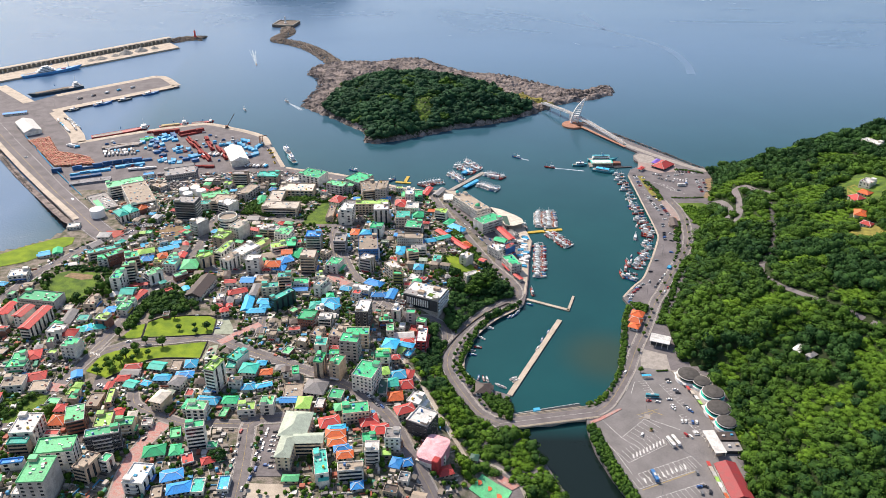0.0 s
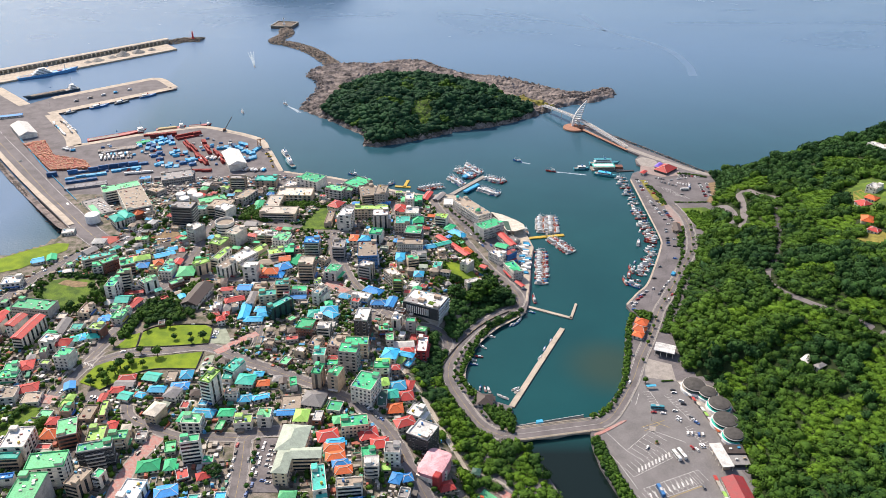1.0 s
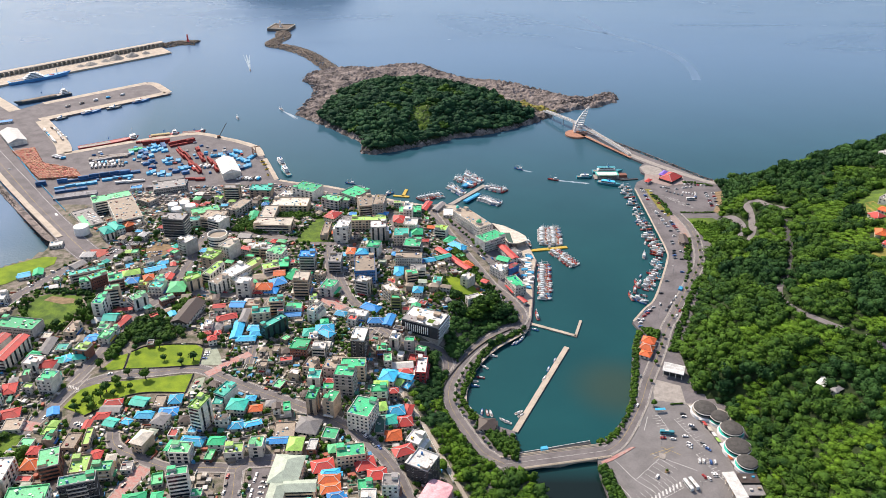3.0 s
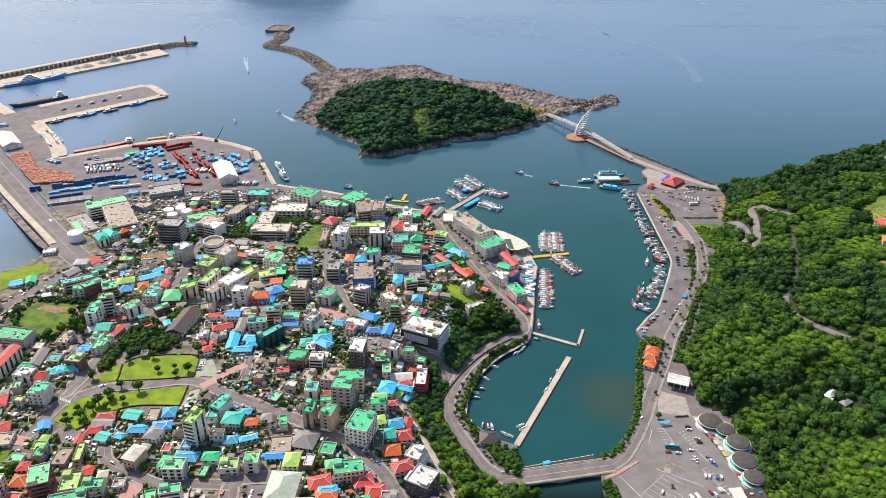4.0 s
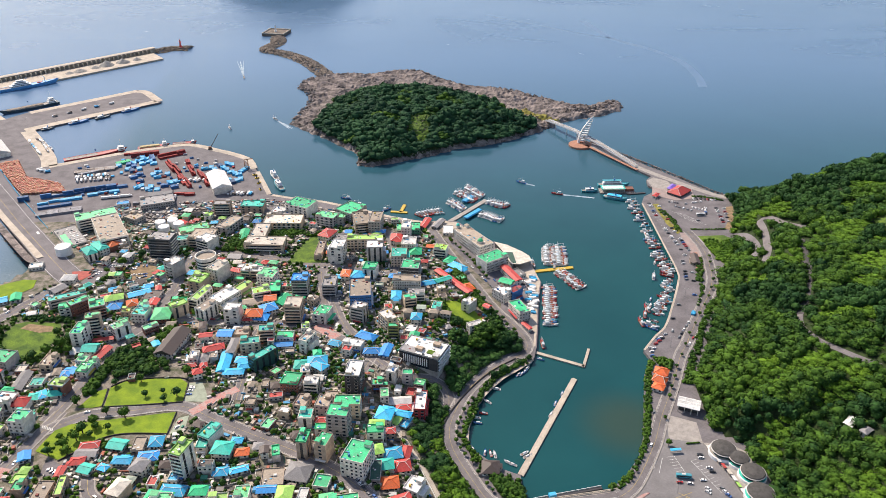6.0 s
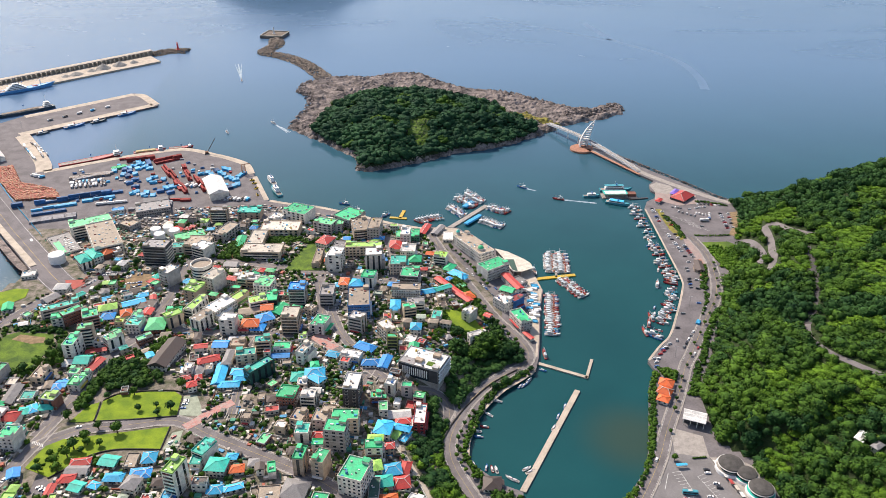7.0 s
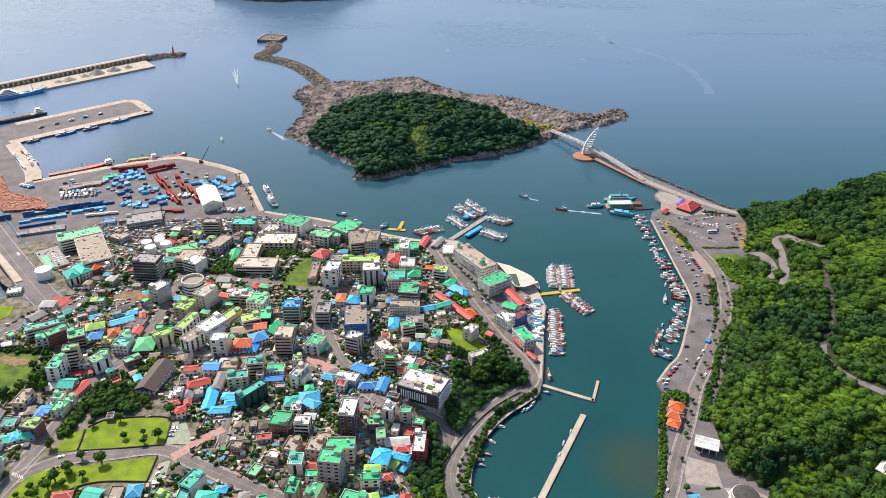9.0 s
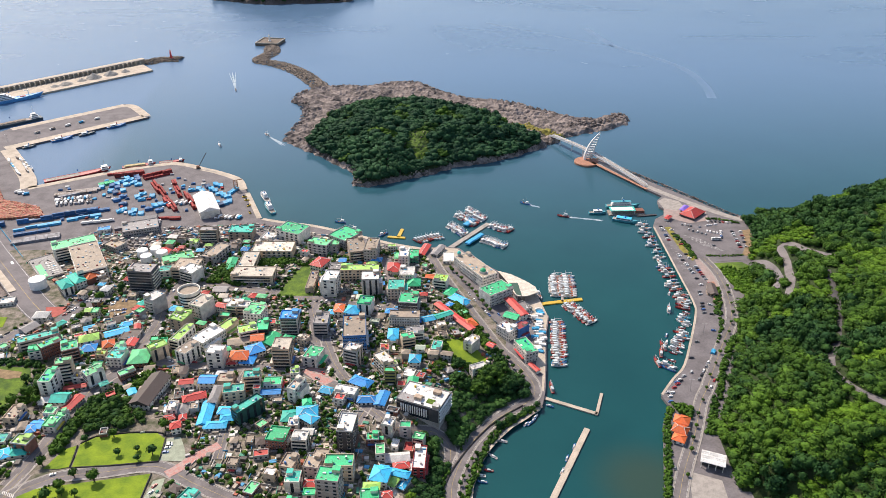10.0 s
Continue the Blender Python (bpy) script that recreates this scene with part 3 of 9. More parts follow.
def woods(name, allow, x0, x1, y0, y1, step, material, top, label, seed, size=(2.6, 6.2), tall=(4.5, 10), shapes=WOOD_SHAPES):
    rng = random.Random(seed)
    rows = []
    y = y0
    while y < y1:
        x = x0
        while x < x1:
            px, py = x + rng.uniform(-0.5, 0.5) * step, y + rng.uniform(-0.5, 0.5) * step
            if allow(px, py):
                k = rng.random() ** 1.6
                w, h = size[0] + (size[1] - size[0]) * k, tall[0] + (tall[1] - tall[0]) * (0.35 * k + 0.65 * rng.random())
                grow = 0.9 + 0.9 * noise.noise((px / 17, py / 17, 5)) + 0.3 * noise.noise((px / 60, py / 60, 6))
                rows.append((rng.randrange(len(shapes)), px, py, top(px, py) + h * 0.42 * grow, w * (0.9 + 0.2 * grow), h * 0.62 * grow, rng.uniform(0, 6.3)))
            x += step
        y += step
    return put(name, tri_mesh(name, *many(shapes, rows), material, True), label=label, category="woods", kind="stuff")


# ---- the island ----
ISLE = [(-233, 1230), (-218, 1292), (-216, 1353), (-226, 1392), (-250, 1420), (-246, 1455), (-219, 1494), (-172, 1503), (-128, 1500), (-88, 1524), (-45, 1525), (-2, 1467), (48, 1424), (88, 1416), (118, 1405), (163, 1363), (207, 1326), (250, 1314), (285, 1346), (297, 1333), (288, 1296), (254, 1272), (206, 1252), (180, 1233), (145, 1199), (99, 1162), (64, 1142), (14, 1124), (-18, 1100), (-65, 1075), (-96, 1061), (-112, 1064), (-115, 1095), (-125, 1117), (-153, 1147), (-192, 1188)]
ISLE_WOOD = [(-194, 1198), (-188, 1262), (-180, 1312), (-162, 1356), (-126, 1382), (-80, 1386), (-42, 1394), (-2, 1388), (44, 1355), (80, 1323), (108, 1274), (128, 1240), (147, 1212), (143, 1200), (98, 1163), (63, 1143), (13, 1125), (-19, 1101), (-66, 1076), (-96, 1062), (-111, 1065), (-114, 1096), (-124, 1118), (-152, 1148)]


def edge_distance(x, y, pts):
    best = 1e9
    for (x0, y0), (x1, y1) in zip(pts, pts[1:] + pts[:1]):
        dx, dy = x1 - x0, y1 - y0
        s = min(1, max(0, ((x - x0) * dx + (y - y0) * dy) / (dx * dx + dy * dy)))
        best = min(best, math.hypot(x - x0 - s * dx, y - y0 - s * dy))
    return best if inside(x, y, pts) else -best


def isle_height(x, y):
    wob = 5 * noise.noise((x / 18, y / 18, 3)) + 5 * noise.noise((x / 7, y / 7, 3))
    d = edge_distance(x, y, ISLE) + wob
    z = -1.5 + 5.5 * smooth(-6, 4, d) + 5.0 * noise.noise((x / 21, y / 21, 8)) * smooth(0, 10, d) + 4.6 * abs(noise.noise((x / 9, y / 9, 9))) * smooth(-4, 6, d) + 1.6 * noise.noise((x / 4, y / 4, 2)) * smooth(-4, 6, d)
    return z + 22 * smooth(0, 80, edge_distance(x, y, ISLE_WOOD)) + 2 * smooth(-6, 4, edge_distance(x, y, ISLE_WOOD))


def isle_mesh(x0, x1, y0, y1, step):
    nx, ny = int((x1 - x0) / step), int((y1 - y0) / step)
    verts = [(x0 + i * step, y0 + j * step, isle_height(x0 + i * step, y0 + j * step)) for j in range(ny + 1) for i in range(nx + 1)]
    faces = []
    for j in range(ny):
        for i in range(nx):
            a = j * (nx + 1) + i
            q = (a, a + 1, a + nx + 2, a + nx + 1)
            if max(verts[v][2] for v in q) > -0.6:
                faces.append(q)
    return verts, faces


put("island", mesh_of("island", *isle_mesh(-268, 308, 1050, 1536, 3.0), ROCK), label="low island of brown volcanic rock", category="island", kind="structure")
GLADE = [(-48, 1186), (-34, 1194), (-20, 1188), (-16, 1150), (-20, 1128), (-38, 1122), (-46, 1146)]
woods("island_woods", lambda x, y: inside(x, y, ISLE_WOOD) and not inside(x, y, GLADE) and noise.noise((x / 40, y / 40, 7)) < 0.26, -210, 172, 1062, 1456, 5.6, ISLE_PINE, isle_height, "dense dark green pine woods covering the island", 3, (4.6, 8.4), (6, 12), FAR_SHAPES)
woods("island_woods", lambda x, y: inside(x, y, ISLE_WOOD) and not inside(x, y, GLADE) and noise.noise((x / 40, y / 40, 7)) >= 0.26, -210, 172, 1062, 1456, 5.6, LEAF, isle_height, "brighter green broadleaf woods on the island", 13, (4.0, 7.4), (5, 9), FAR_SHAPES)


def isle_patch(name, pts, material, label):
    bm = bmesh.new()
    xs, ys = [p[0] for p in pts], [p[1] for p in pts]
    cells = {}
    for i in range(int(min(xs)), int(max(xs)), 3):
        for j in range(int(min(ys)), int(max(ys)), 3):
            if inside(i + 1.5, j + 1.5, pts):
                q = []
                for a, b in ((i, j), (i + 3, j), (i + 3, j + 3), (i, j + 3)):
                    if (a, b) not in cells:
                        cells[a, b] = bm.verts.new((a, b, isle_height(a, b) + (0.3 if material is EARTH else 0.6)))
                    q.append(cells[a, b])
                bm.faces.new(q)
    return tagged(part(name, bm, material), label, "grass", kind="structure")


# green underlay added so bare rock doesn't show between the crowns
isle_patch("island_floor", ISLE_WOOD, EARTH, "dark green floor under the island woods")
isle_patch("glade", [(-51, 1187), (-34, 1198), (-17, 1190), (-13, 1150), (-18, 1124), (-40, 1118), (-49, 1146)], SCRUB, "sunny green glade in the island woods")
isle_patch("island_grass", [(108, 1292), (140, 1280), (162, 1268), (190, 1232), (176, 1222), (160, 1240), (118, 1276)], DRYGRASS, "dry yellow grass near the footbridge landing")


def rubble(name, line, width, top, size, count, seed, label, material=RUBBLE, category="breakwater"):
    """A bank of tumbled stones along a line."""
    rng = random.Random(seed)
    shapes = [crown_shape(90 + k, 0, BALL1, 0.8, 0.5) for k in range(5)]
    pts = curve_through(line, 1.0)
    rows = []
    for _ in range(count):
        i = rng.randrange(len(pts) - 1)
        d = (pts[i + 1] - pts[i]).normalized()
        s = rng.uniform(-1, 1)
        q = pts[i] + Vector((d.y, -d.x)) * s * width / 2
        r = rng.uniform(*size)
        rows.append((rng.randrange(5), q.x, q.y, top * (1 - abs(s) ** 1.5) - 0.4, r, r * rng.uniform(0.6, 1.0), rng.uniform(0, 6.3)))
    return put(name, tri_mesh(name, *many(shapes, rows), material), label=label, category=category, kind="stuff")


rubble("stone_breakwater", [(-214, 1498), (-250, 1570), (-288, 1626), (-326, 1662), (-364, 1690), (-352, 1750), (-362, 1800)], 34, 5, (1.5, 3.6), 1500, 4, "breakwater of tumbled brown stones running out from the island")
rubble("shore_rocks", [(-423, 776), (-425, 760), (-431, 738), (-447, 722), (-472, 706), (-520, 682)], 6, 1.8, (0.6, 1.6), 300, 24, "dark rocks along the western shore", ROCK, "shore")
rubble("shore_rocks", [(-650, 1050), (-573, 948), (-518, 885), (-443, 797), (-425, 783)], 7, 1.6, (0.6, 1.5), 620, 34, "dark rocks at the foot of the sea wall", DARK_ROCK, "shore")
rubble("shore_rocks", [(218, 1152), (275, 1075), (318, 1014), (352, 966), (378, 956)], 9, 2.2, (0.6, 1.8), 520, 14, "brown rocks below the sea wall of the promenade", ROCK, "shore")
rubble("stone_breakwater", [(-590, 1672), (-560, 1700), (-525, 1700)], 40, 4, (1.4, 3.2), 420, 5, "short tail of tumbled stones at the end of the sea wall")

rubble("shore_boulders", [(-226, 1250), (-216, 1300), (-214, 1352), (-224, 1392), (-244, 1426), (-238, 1466), (-215, 1490), (-172, 1499), (-128, 1497), (-88, 1519), (-45, 1520), (-2, 1463), (48, 1420), (88, 1412), (118, 1401), (163, 1359), (207, 1322), (250, 1312), (288, 1342)], 26, 4.5, (1.2, 4.0), 900, 6, "dark brown boulders along the rocky island shore", ROCK, "boulders")
rubble("shore_boulders", [(-232, 1234), (-192, 1192), (-153, 1150), (-125, 1120), (-114, 1096), (-112, 1067), (-96, 1064), (-65, 1077), (-18, 1102), (14, 1126), (64, 1144), (99, 1164), (145, 1201), (180, 1235)], 8, 4.4, (0.9, 2.4), 760, 7, "dark boulders at the foot of the island woods", DARK_ROCK, "boulders")
rubble("spit_rocks", [(200, 1288), (246, 1292), (290, 1328)], 34, 8, (1.5, 4.0), 380, 8, "high dark rocks of the island's eastern spit", ROCK, "boulders")


# ---- buildings ----
ROOF = {
    "g": ((0.004, 0.52, 0.22), "emerald green"), "lg": ((0.11, 0.60, 0.26), "pale green"), "yg": ((0.33, 0.62, 0.12), "yellow-green"), "t": ((0.004, 0.48, 0.38), "teal"),
    "c": ((0.012, 0.48, 0.82), "sky-blue"), "b": ((0.010, 0.30, 0.76), "bright blue"), "r": ((0.58, 0.055, 0.045), "red"), "o": ((0.74, 0.14, 0.03), "orange"),
    "w": ((0.74, 0.73, 0.70), "white"), "y": ((0.27, 0.26, 0.26), "grey"), "d": ((0.075, 0.052, 0.045), "dark brown"), "n": ((0.36, 0.29, 0.22), "sand-brown"),
    "k": ((0.62, 0.56, 0.47), "cream"), "p": ((0.82, 0.42, 0.46), "pink"), "hg": ((0.40, 0.47, 0.38), "grey-green"), "aq": ((0.03, 0.60, 0.50), "turquoise"),
    "rd": ((0.34, 0.035, 0.04), "dark red"), "pu": ((0.20, 0.12, 0.55), "violet"), "gd": ((0.02, 0.10, 0.07), "dark green"), "bd": ((0.03, 0.08, 0.22), "dark blue"),
}
WALL = {
    "w": ((0.84, 0.79, 0.70), "white"), "k": ((0.70, 0.56, 0.41), "cream"), "y": ((0.50, 0.465, 0.43), "grey"), "d": ((0.055, 0.055, 0.06), "dark grey"), "b": ((0.27, 0.11, 0.075), "brick-red"),
    "n": ((0.50, 0.385, 0.29), "sand-brown"), "p": ((0.74, 0.34, 0.40), "pink"), "r": ((0.55, 0.06, 0.06), "red"), "g": ((0.10, 0.34, 0.20), "green"), "gd": ((0.015, 0.10, 0.085), "dark green"),
    "yg": ((0.30, 0.30, 0.10), "olive"), "bd": ((0.03, 0.16, 0.42), "dark blue"), "sg": ((0.15, 0.15, 0.155), "slate-grey"),
}
ROOF_MAT = {k: mat(v[1] + " roof coating", v[0], 0.7, 0.4, 5, 0.9, tone=0.22, second=tuple(0.68 * c + 0.04 for c in v[0])) for k, v in ROOF.items()}
TILE_MAT = {k: mat(v[1] + " roof sheet", v[0], 0.62, 0.34, 3.5, 0.6, tone=0.2, second=tuple(0.75 * c + 0.02 for c in v[0])) for k, v in ROOF.items()}
WALL_MAT = {k: mat(v[1] + " wall paint", v[0], 0.85, 0.3, 4, 0.6, tone=0.16) for k, v in WALL.items()}
SIGN_MAT = [mat(n + " sign panel", c, 0.6, 0.2, 2, 0.5) for n, c in (("red", (0.55, 0.05, 0.05)), ("blue", (0.04, 0.18, 0.50)), ("white", (0.78, 0.77, 0.74)), ("yellow", (0.66, 0.46, 0.06)), ("green", (0.05, 0.36, 0.16)), ("brown", (0.20, 0.10, 0.06)), ("white", (0.78, 0.77, 0.74)))]
TRIM = mat("pale trim", (0.62, 0.61, 0.58), 0.8, 0.2, 2, 0.4)
GLASS = mat("window glass", (0.025, 0.035, 0.045), 0.12, 0.3, 3, 0.6, spec=0.6)
DARK = mat("dark metal", (0.05, 0.05, 0.055), 0.6, 0.3, 1, 0.3)
TANK_YELLOW = mat("yellow plastic", (0.60, 0.40, 0.04), 0.5, 0.2, 1, 0.3)
TANK_BLUE = mat("blue plastic", (0.03, 0.16, 0.42), 0.5, 0.2, 1, 0.3)
STEEL = mat("galvanised steel", (0.5, 0.5, 0.5), 0.45, 0.25, 1, 0.3, metal=0.6)
WORDS = ("", "one", "two", "three", "four", "five", "six", "seven", "eight")
BUILT = []
ROOFS = []


def window_mesh(w, h):
    """A framed window that stands on a wall facing -y."""
    bm = boxes((-w / 2, -0.10, 0, w / 2, 0.06, h))
    box(bm, -w / 2 - 0.1, -0.2, -0.12, w / 2 + 0.1, 0.05, -0.01)
    me = bpy.data.meshes.new("window")
    for s in (-1, 1):
        box(bm, s * w / 2 - 0.05, -0.15, 0, s * w / 2 + 0.05, 0.0, h)
    for i, f in enumerate(bm.faces):
        f.material_index = 0 if i < 6 else 1
    bm.to_mesh(me)
    bm.free()
    me.materials.append(GLASS)
    me.materials.append(TRIM)
    return me


WINDOWS = {k: window_mesh(*k) for k in ((1.5, 1.4), (2.2, 1.5), (1.0, 1.3), (2.6, 1.9))}
WINDOW_COUNT = [0]


def door_mesh():
    return mesh_of("door", [(-0.55, -0.09, 0), (0.55, -0.09, 0), (0.55, 0.05, 0), (-0.55, 0.05, 0), (-0.55, -0.09, 2.1), (0.55, -0.09, 2.1), (0.55, 0.05, 2.1), (-0.55, 0.05, 2.1)],
                   [(0, 1, 5, 4), (1, 2, 6, 5), (4, 5, 6, 7), (3, 0, 4, 7)], DARK)


DOOR = door_mesh()


def faces_of(w, d):
    """The four walls: pose of each, and its length."""
    return ((pose(0, -d / 2, 0), w, 0), (pose(w / 2, 0, 0, 0, 0, 90), d, 90), (pose(0, d / 2, 0, 0, 0, 180), w, 180), (pose(-w / 2, 0, 0, 0, 0, -90), d, -90))


def glaze(root, w, d, base, storeys, turn, rng, style=None, high=3.1):
    """Windows: apart on the sides that look over the near streets, joined on the rest."""
    size = style or rng.choice(((1.5, 1.4), (1.5, 1.4), (2.2, 1.5), (1.0, 1.3), (2.6, 1.9)))
    me = WINDOWS[size]
    rest, bands = [], []
    x, y = root.location.x, root.location.y
    mode = rng.random() if storeys > 2 else 1.0
    blind = rng.choice((1, 3, 2, 5)) if storeys > 1 else 5
    for i, (m, length, a) in enumerate(faces_of(w, d)):
        n = int((length - 1.2) / (size[0] * rng.uniform(1.5, 2.1)))
        if n < 1 or (i == blind and length > 5):
            continue
        front = math.cos(radians(turn + a)) > 0.35
        if mode < 0.3 and i in (0, 2):
            # continuous bands of glass, floor by floor
            bands += [(m @ pose(0, 0, base + s * high + 0.9), length * 0.44, 1.5) for s in range(storeys)]
            continue
        if mode < 0.42 and i in (0, 1):
            # upright strips of glass
            k = max(1, int(length / 5))
            bands += [(m @ pose((j + 0.5) * length / k - length / 2, 0, base + 0.9), 1.0, storeys * high - 1.6) for j in range(k)]
            continue
        for s in range(storeys):
            for k in range(n):
                if rng.random() < 0.1:
                    continue
                at = m @ pose((k + 0.5) * length / n - length / 2, 0, base + s * high + 0.95)
                if front and y < 640 and WINDOW_COUNT[0] < 260:
                    put("window", me, root, at)
                    WINDOW_COUNT[0] += 1
                else:
                    rest.append(at)
    if bands:
        vs, fs = [], []
        for at, a, h in bands:
            n = len(vs)
            vs += [at @ Vector(p) for p in ((-a, -0.12, 0), (a, -0.12, 0), (a, -0.12, h), (-a, -0.12, h), (-a, 0.02, 0), (a, 0.02, 0), (a, 0.02, h), (-a, 0.02, h))]
            fs += [tuple(i + n for i in q) for q in ((0, 1, 2, 3), (1, 5, 6, 2), (4, 0, 3, 7), (3, 2, 6, 7), (4, 5, 1, 0))]
        put("glass_band", mesh_of("glass_band", vs, fs, GLASS), root, kind="stuff")
    if rest:
        a, h = size[0] / 2, size[1]
        v0 = [Vector(p) for p in ((-a, -0.1, 0), (a, -0.1, 0), (a, -0.1, h), (-a, -0.1, h), (-a, 0.02, 0), (a, 0.02, 0), (a, 0.02, h), (-a, 0.02, h), (-a - 0.1, -0.2, -0.12), (a + 0.1, -0.2, -0.12), (a + 0.1, -0.2, 0), (-a - 0.1, -0.2, 0), (a + 0.1, 0.02, 0), (-a - 0.1, 0.02, 0))]
        polys = [((0, 1, 2, 3), 0), ((1, 5, 6, 2), 1), ((4, 0, 3, 7), 1), ((3, 2, 6, 7), 1), ((8, 9, 10, 11), 1), ((11, 10, 12, 13), 1)]
        vs, fs, ms = [], [], []
        for at in rest:
            n = len(vs)
            vs += [at @ v for v in v0]
            fs += [tuple(i + n for i in p) for p, _ in polys]
            ms += [k for _, k in polys]
        me2 = mesh_of("glazing", vs, fs, [GLASS, TRIM])
        me2.polygons.foreach_set("material_index", ms)
        put("glazing", me2, root, kind="stuff")


def front(root, w, d, base, storeys, wall, rng):
    """Balconies with solid fronts on the street side, a shop awning, and an upright signboard at a corner."""
    if storeys > 2 and rng.random() < 0.4:
        face, length, _ = faces_of(w, d)[rng.choice((0, 0, 1, 3))]
        a, m = length * rng.uniform(0.22, 0.42), rng.uniform(-0.08, 0.08) * length
        bm = bmesh.new()
        for s in range(1, storeys):
            z = base + 3.1 * s - 0.15
            for r in ((m - a, -1.3, z, m + a, 0.05, z + 0.16), (m - a, -1.3, z + 0.16, m + a, -1.18, z + 1.15), (m - a, -1.18, z + 0.16, m - a + 0.12, 0.05, z + 1.15), (m + a - 0.12, -1.18, z + 0.16, m + a, 0.05, z + 1.15)):
                box(bm, *r)
        bmesh.ops.transform(bm, matrix=face, verts=bm.verts)
        part("balcony", bm, TRIM if wall in "wdb" else WALL_MAT["w"], root, "stacked pale balconies")
    if storeys > 2 and rng.random() < 0.45:
        face, length, _ = faces_of(w, d)[0]
        q = rng.choice((-1, 1)) * (length / 2 - 0.5)
        bm = boxes((q - 0.45, -1.1, base + 3.4, q + 0.45, -0.12, base + 3.1 * storeys - 0.6))
        part("signboard", bm, SIGN_MAT[rng.randrange(len(SIGN_MAT))], root, "plain coloured upright signboard")
    if storeys > 1 and rng.random() < 0.3:
        face, length, _ = faces_of(w, d)[rng.choice((0, 1))]
        a = length * rng.uniform(0.3, 0.46)
        bm = boxes((-a, -1.7, base + 2.7, a, 0.02, base + 2.95))
        bmesh.ops.transform(bm, matrix=face, verts=bm.verts)
        part("awning", bm, SIGN_MAT[rng.randrange(len(SIGN_MAT))], root, "flat shop awning")


def lay(x, y, w, d, turn):
    """Lowest and highest ground under a footprint."""
    c, s = math.cos(radians(turn)), math.sin(radians(turn))
    zs = [ground_z(x + i * w / 2 * c - j * d / 2 * s, y + i * w / 2 * s + j * d / 2 * c) for i in (-1, 1) for j in (-1, 1)]
    return min(zs), max(zs), ground_z(x, y)


def block(x, y, w, d, storeys, turn, roof, wall, plain=False, entry=True):
    """A flat-roofed building with a parapet."""
    rng = random.Random(int(x * 7 + y * 13))
    low, _, mid = lay(x, y, w, d, turn)
    BUILT.append((x, y, w, d, turn))
    root = put("building" if storeys > 1 else "low_building", None, m=pose(x, y, low, 0, 0, turn),
               label=f"{WALL[wall][1]} {WORDS[storeys]}-storey building with a {ROOF[roof][1]} flat roof", category="building", group="buildings of the town")
    lift = mid - low
    h = lift + 3.1 * storeys
    bm = boxes((-w / 2, -d / 2, -1.5, w / 2, d / 2, h))
    t, p = 0.28, rng.uniform(0.75, 1.15)
    annex = None
    if storeys > 1 and not plain and min(w, d) > 7 and rng.random() < 0.3:
        # a lower wing with its own terrace
        side, out, span = rng.choice((-1, 1)), rng.uniform(2.2, 3.6), d * rng.uniform(0.45, 0.8)
        mid_y, top = rng.uniform(-0.5, 0.5) * (d - span), lift + 3.1 * rng.randrange(1, storeys)
        q = Matrix.Rotation(radians(turn), 3, "Z") @ Vector((side * (w / 2 + out), mid_y, 0))
        if not near_road(x + q.x, y + q.y, 0.5):
            x0, x1 = sorted((side * (w / 2 + 0.002), side * (w / 2 + out)))
            annex = (x0, mid_y - span / 2, x1, mid_y + span / 2, top)
    if storeys > 3 and rng.random() < 0.45:
        zs = [lift + 3.1 * s for s in range(1, storeys, 2 if storeys > 4 else 1)]
        part("ledge", boxes(*((-w / 2 - 0.15, -d / 2 - 0.15, z - 0.14, w / 2 + 0.15, d / 2 + 0.15, z + 0.14) for z in zs)), TRIM, root)
    part("wall", bm, WALL_MAT[wall], root)
    ROOFS.append((x, y, w, d, turn, low + h + 0.15))
    part("roof", boxes((-w / 2 + t, -d / 2 + t, h + 0.004, w / 2 - t, d / 2 - t, h + 0.15)), ROOF_MAT[roof], root)
    if annex:
        x0, y0, x1, y1, top = annex
        lower = part("annex", boxes((x0, y0, -1.5, x1, y1, top)), WALL_MAT[wall], root)
        part("terrace", boxes((x0, y0, top + 0.004, x1, y1, top + 0.2)), ROOF_MAT[roof], lower)
    edge = ring(-w / 2, -d / 2, w / 2, d / 2, t, h + 0.002, h + p)
    part("parapet", edge, ROOF_MAT[roof] if rng.random() < 0.2 else WALL_MAT[wall] if wall not in "db" else TRIM, root)
    if storeys > 1 and min(w, d) > 7 and not plain:
        a, b = min(5.0, w * 0.4), min(4.0, d * 0.4)
        i, j = rng.choice((-1, 1)) * (w / 2 - t - a / 2 - 0.4), rng.choice((-1, 1, 1)) * (d / 2 - t - b / 2 - 0.4)
        stair = part("stair_house", boxes((i - a / 2, j - b / 2, h + 0.15, i + a / 2, j + b / 2, h + 2.6)), WALL_MAT["w" if wall == "w" else "k"], root)
        part("stair_roof", boxes((i - a / 2 - 0.15, j - b / 2 - 0.15, h + 2.604, i + a / 2 + 0.15, j + b / 2 + 0.15, h + 2.85)), ROOF_MAT[roof], stair)
        if rng.random() < 0.6:
            bm = bmesh.new()
            bmesh.ops.create_cone(bm, cap_ends=True, segments=12, radius1=0.9, radius2=0.75, depth=1.7, matrix=pose(-i * 0.7, -j * 0.75, h + 1.0))
            part("water_tank", bm, rng.choice((TANK_YELLOW, TANK_BLUE, STEEL)), root, "plastic rooftop water tank")
    glaze(root, w, d, lift, storeys, turn, rng)
    if not plain:
        front(root, w, d, lift, storeys, wall, random.Random(int(x * 3 + y * 17)))
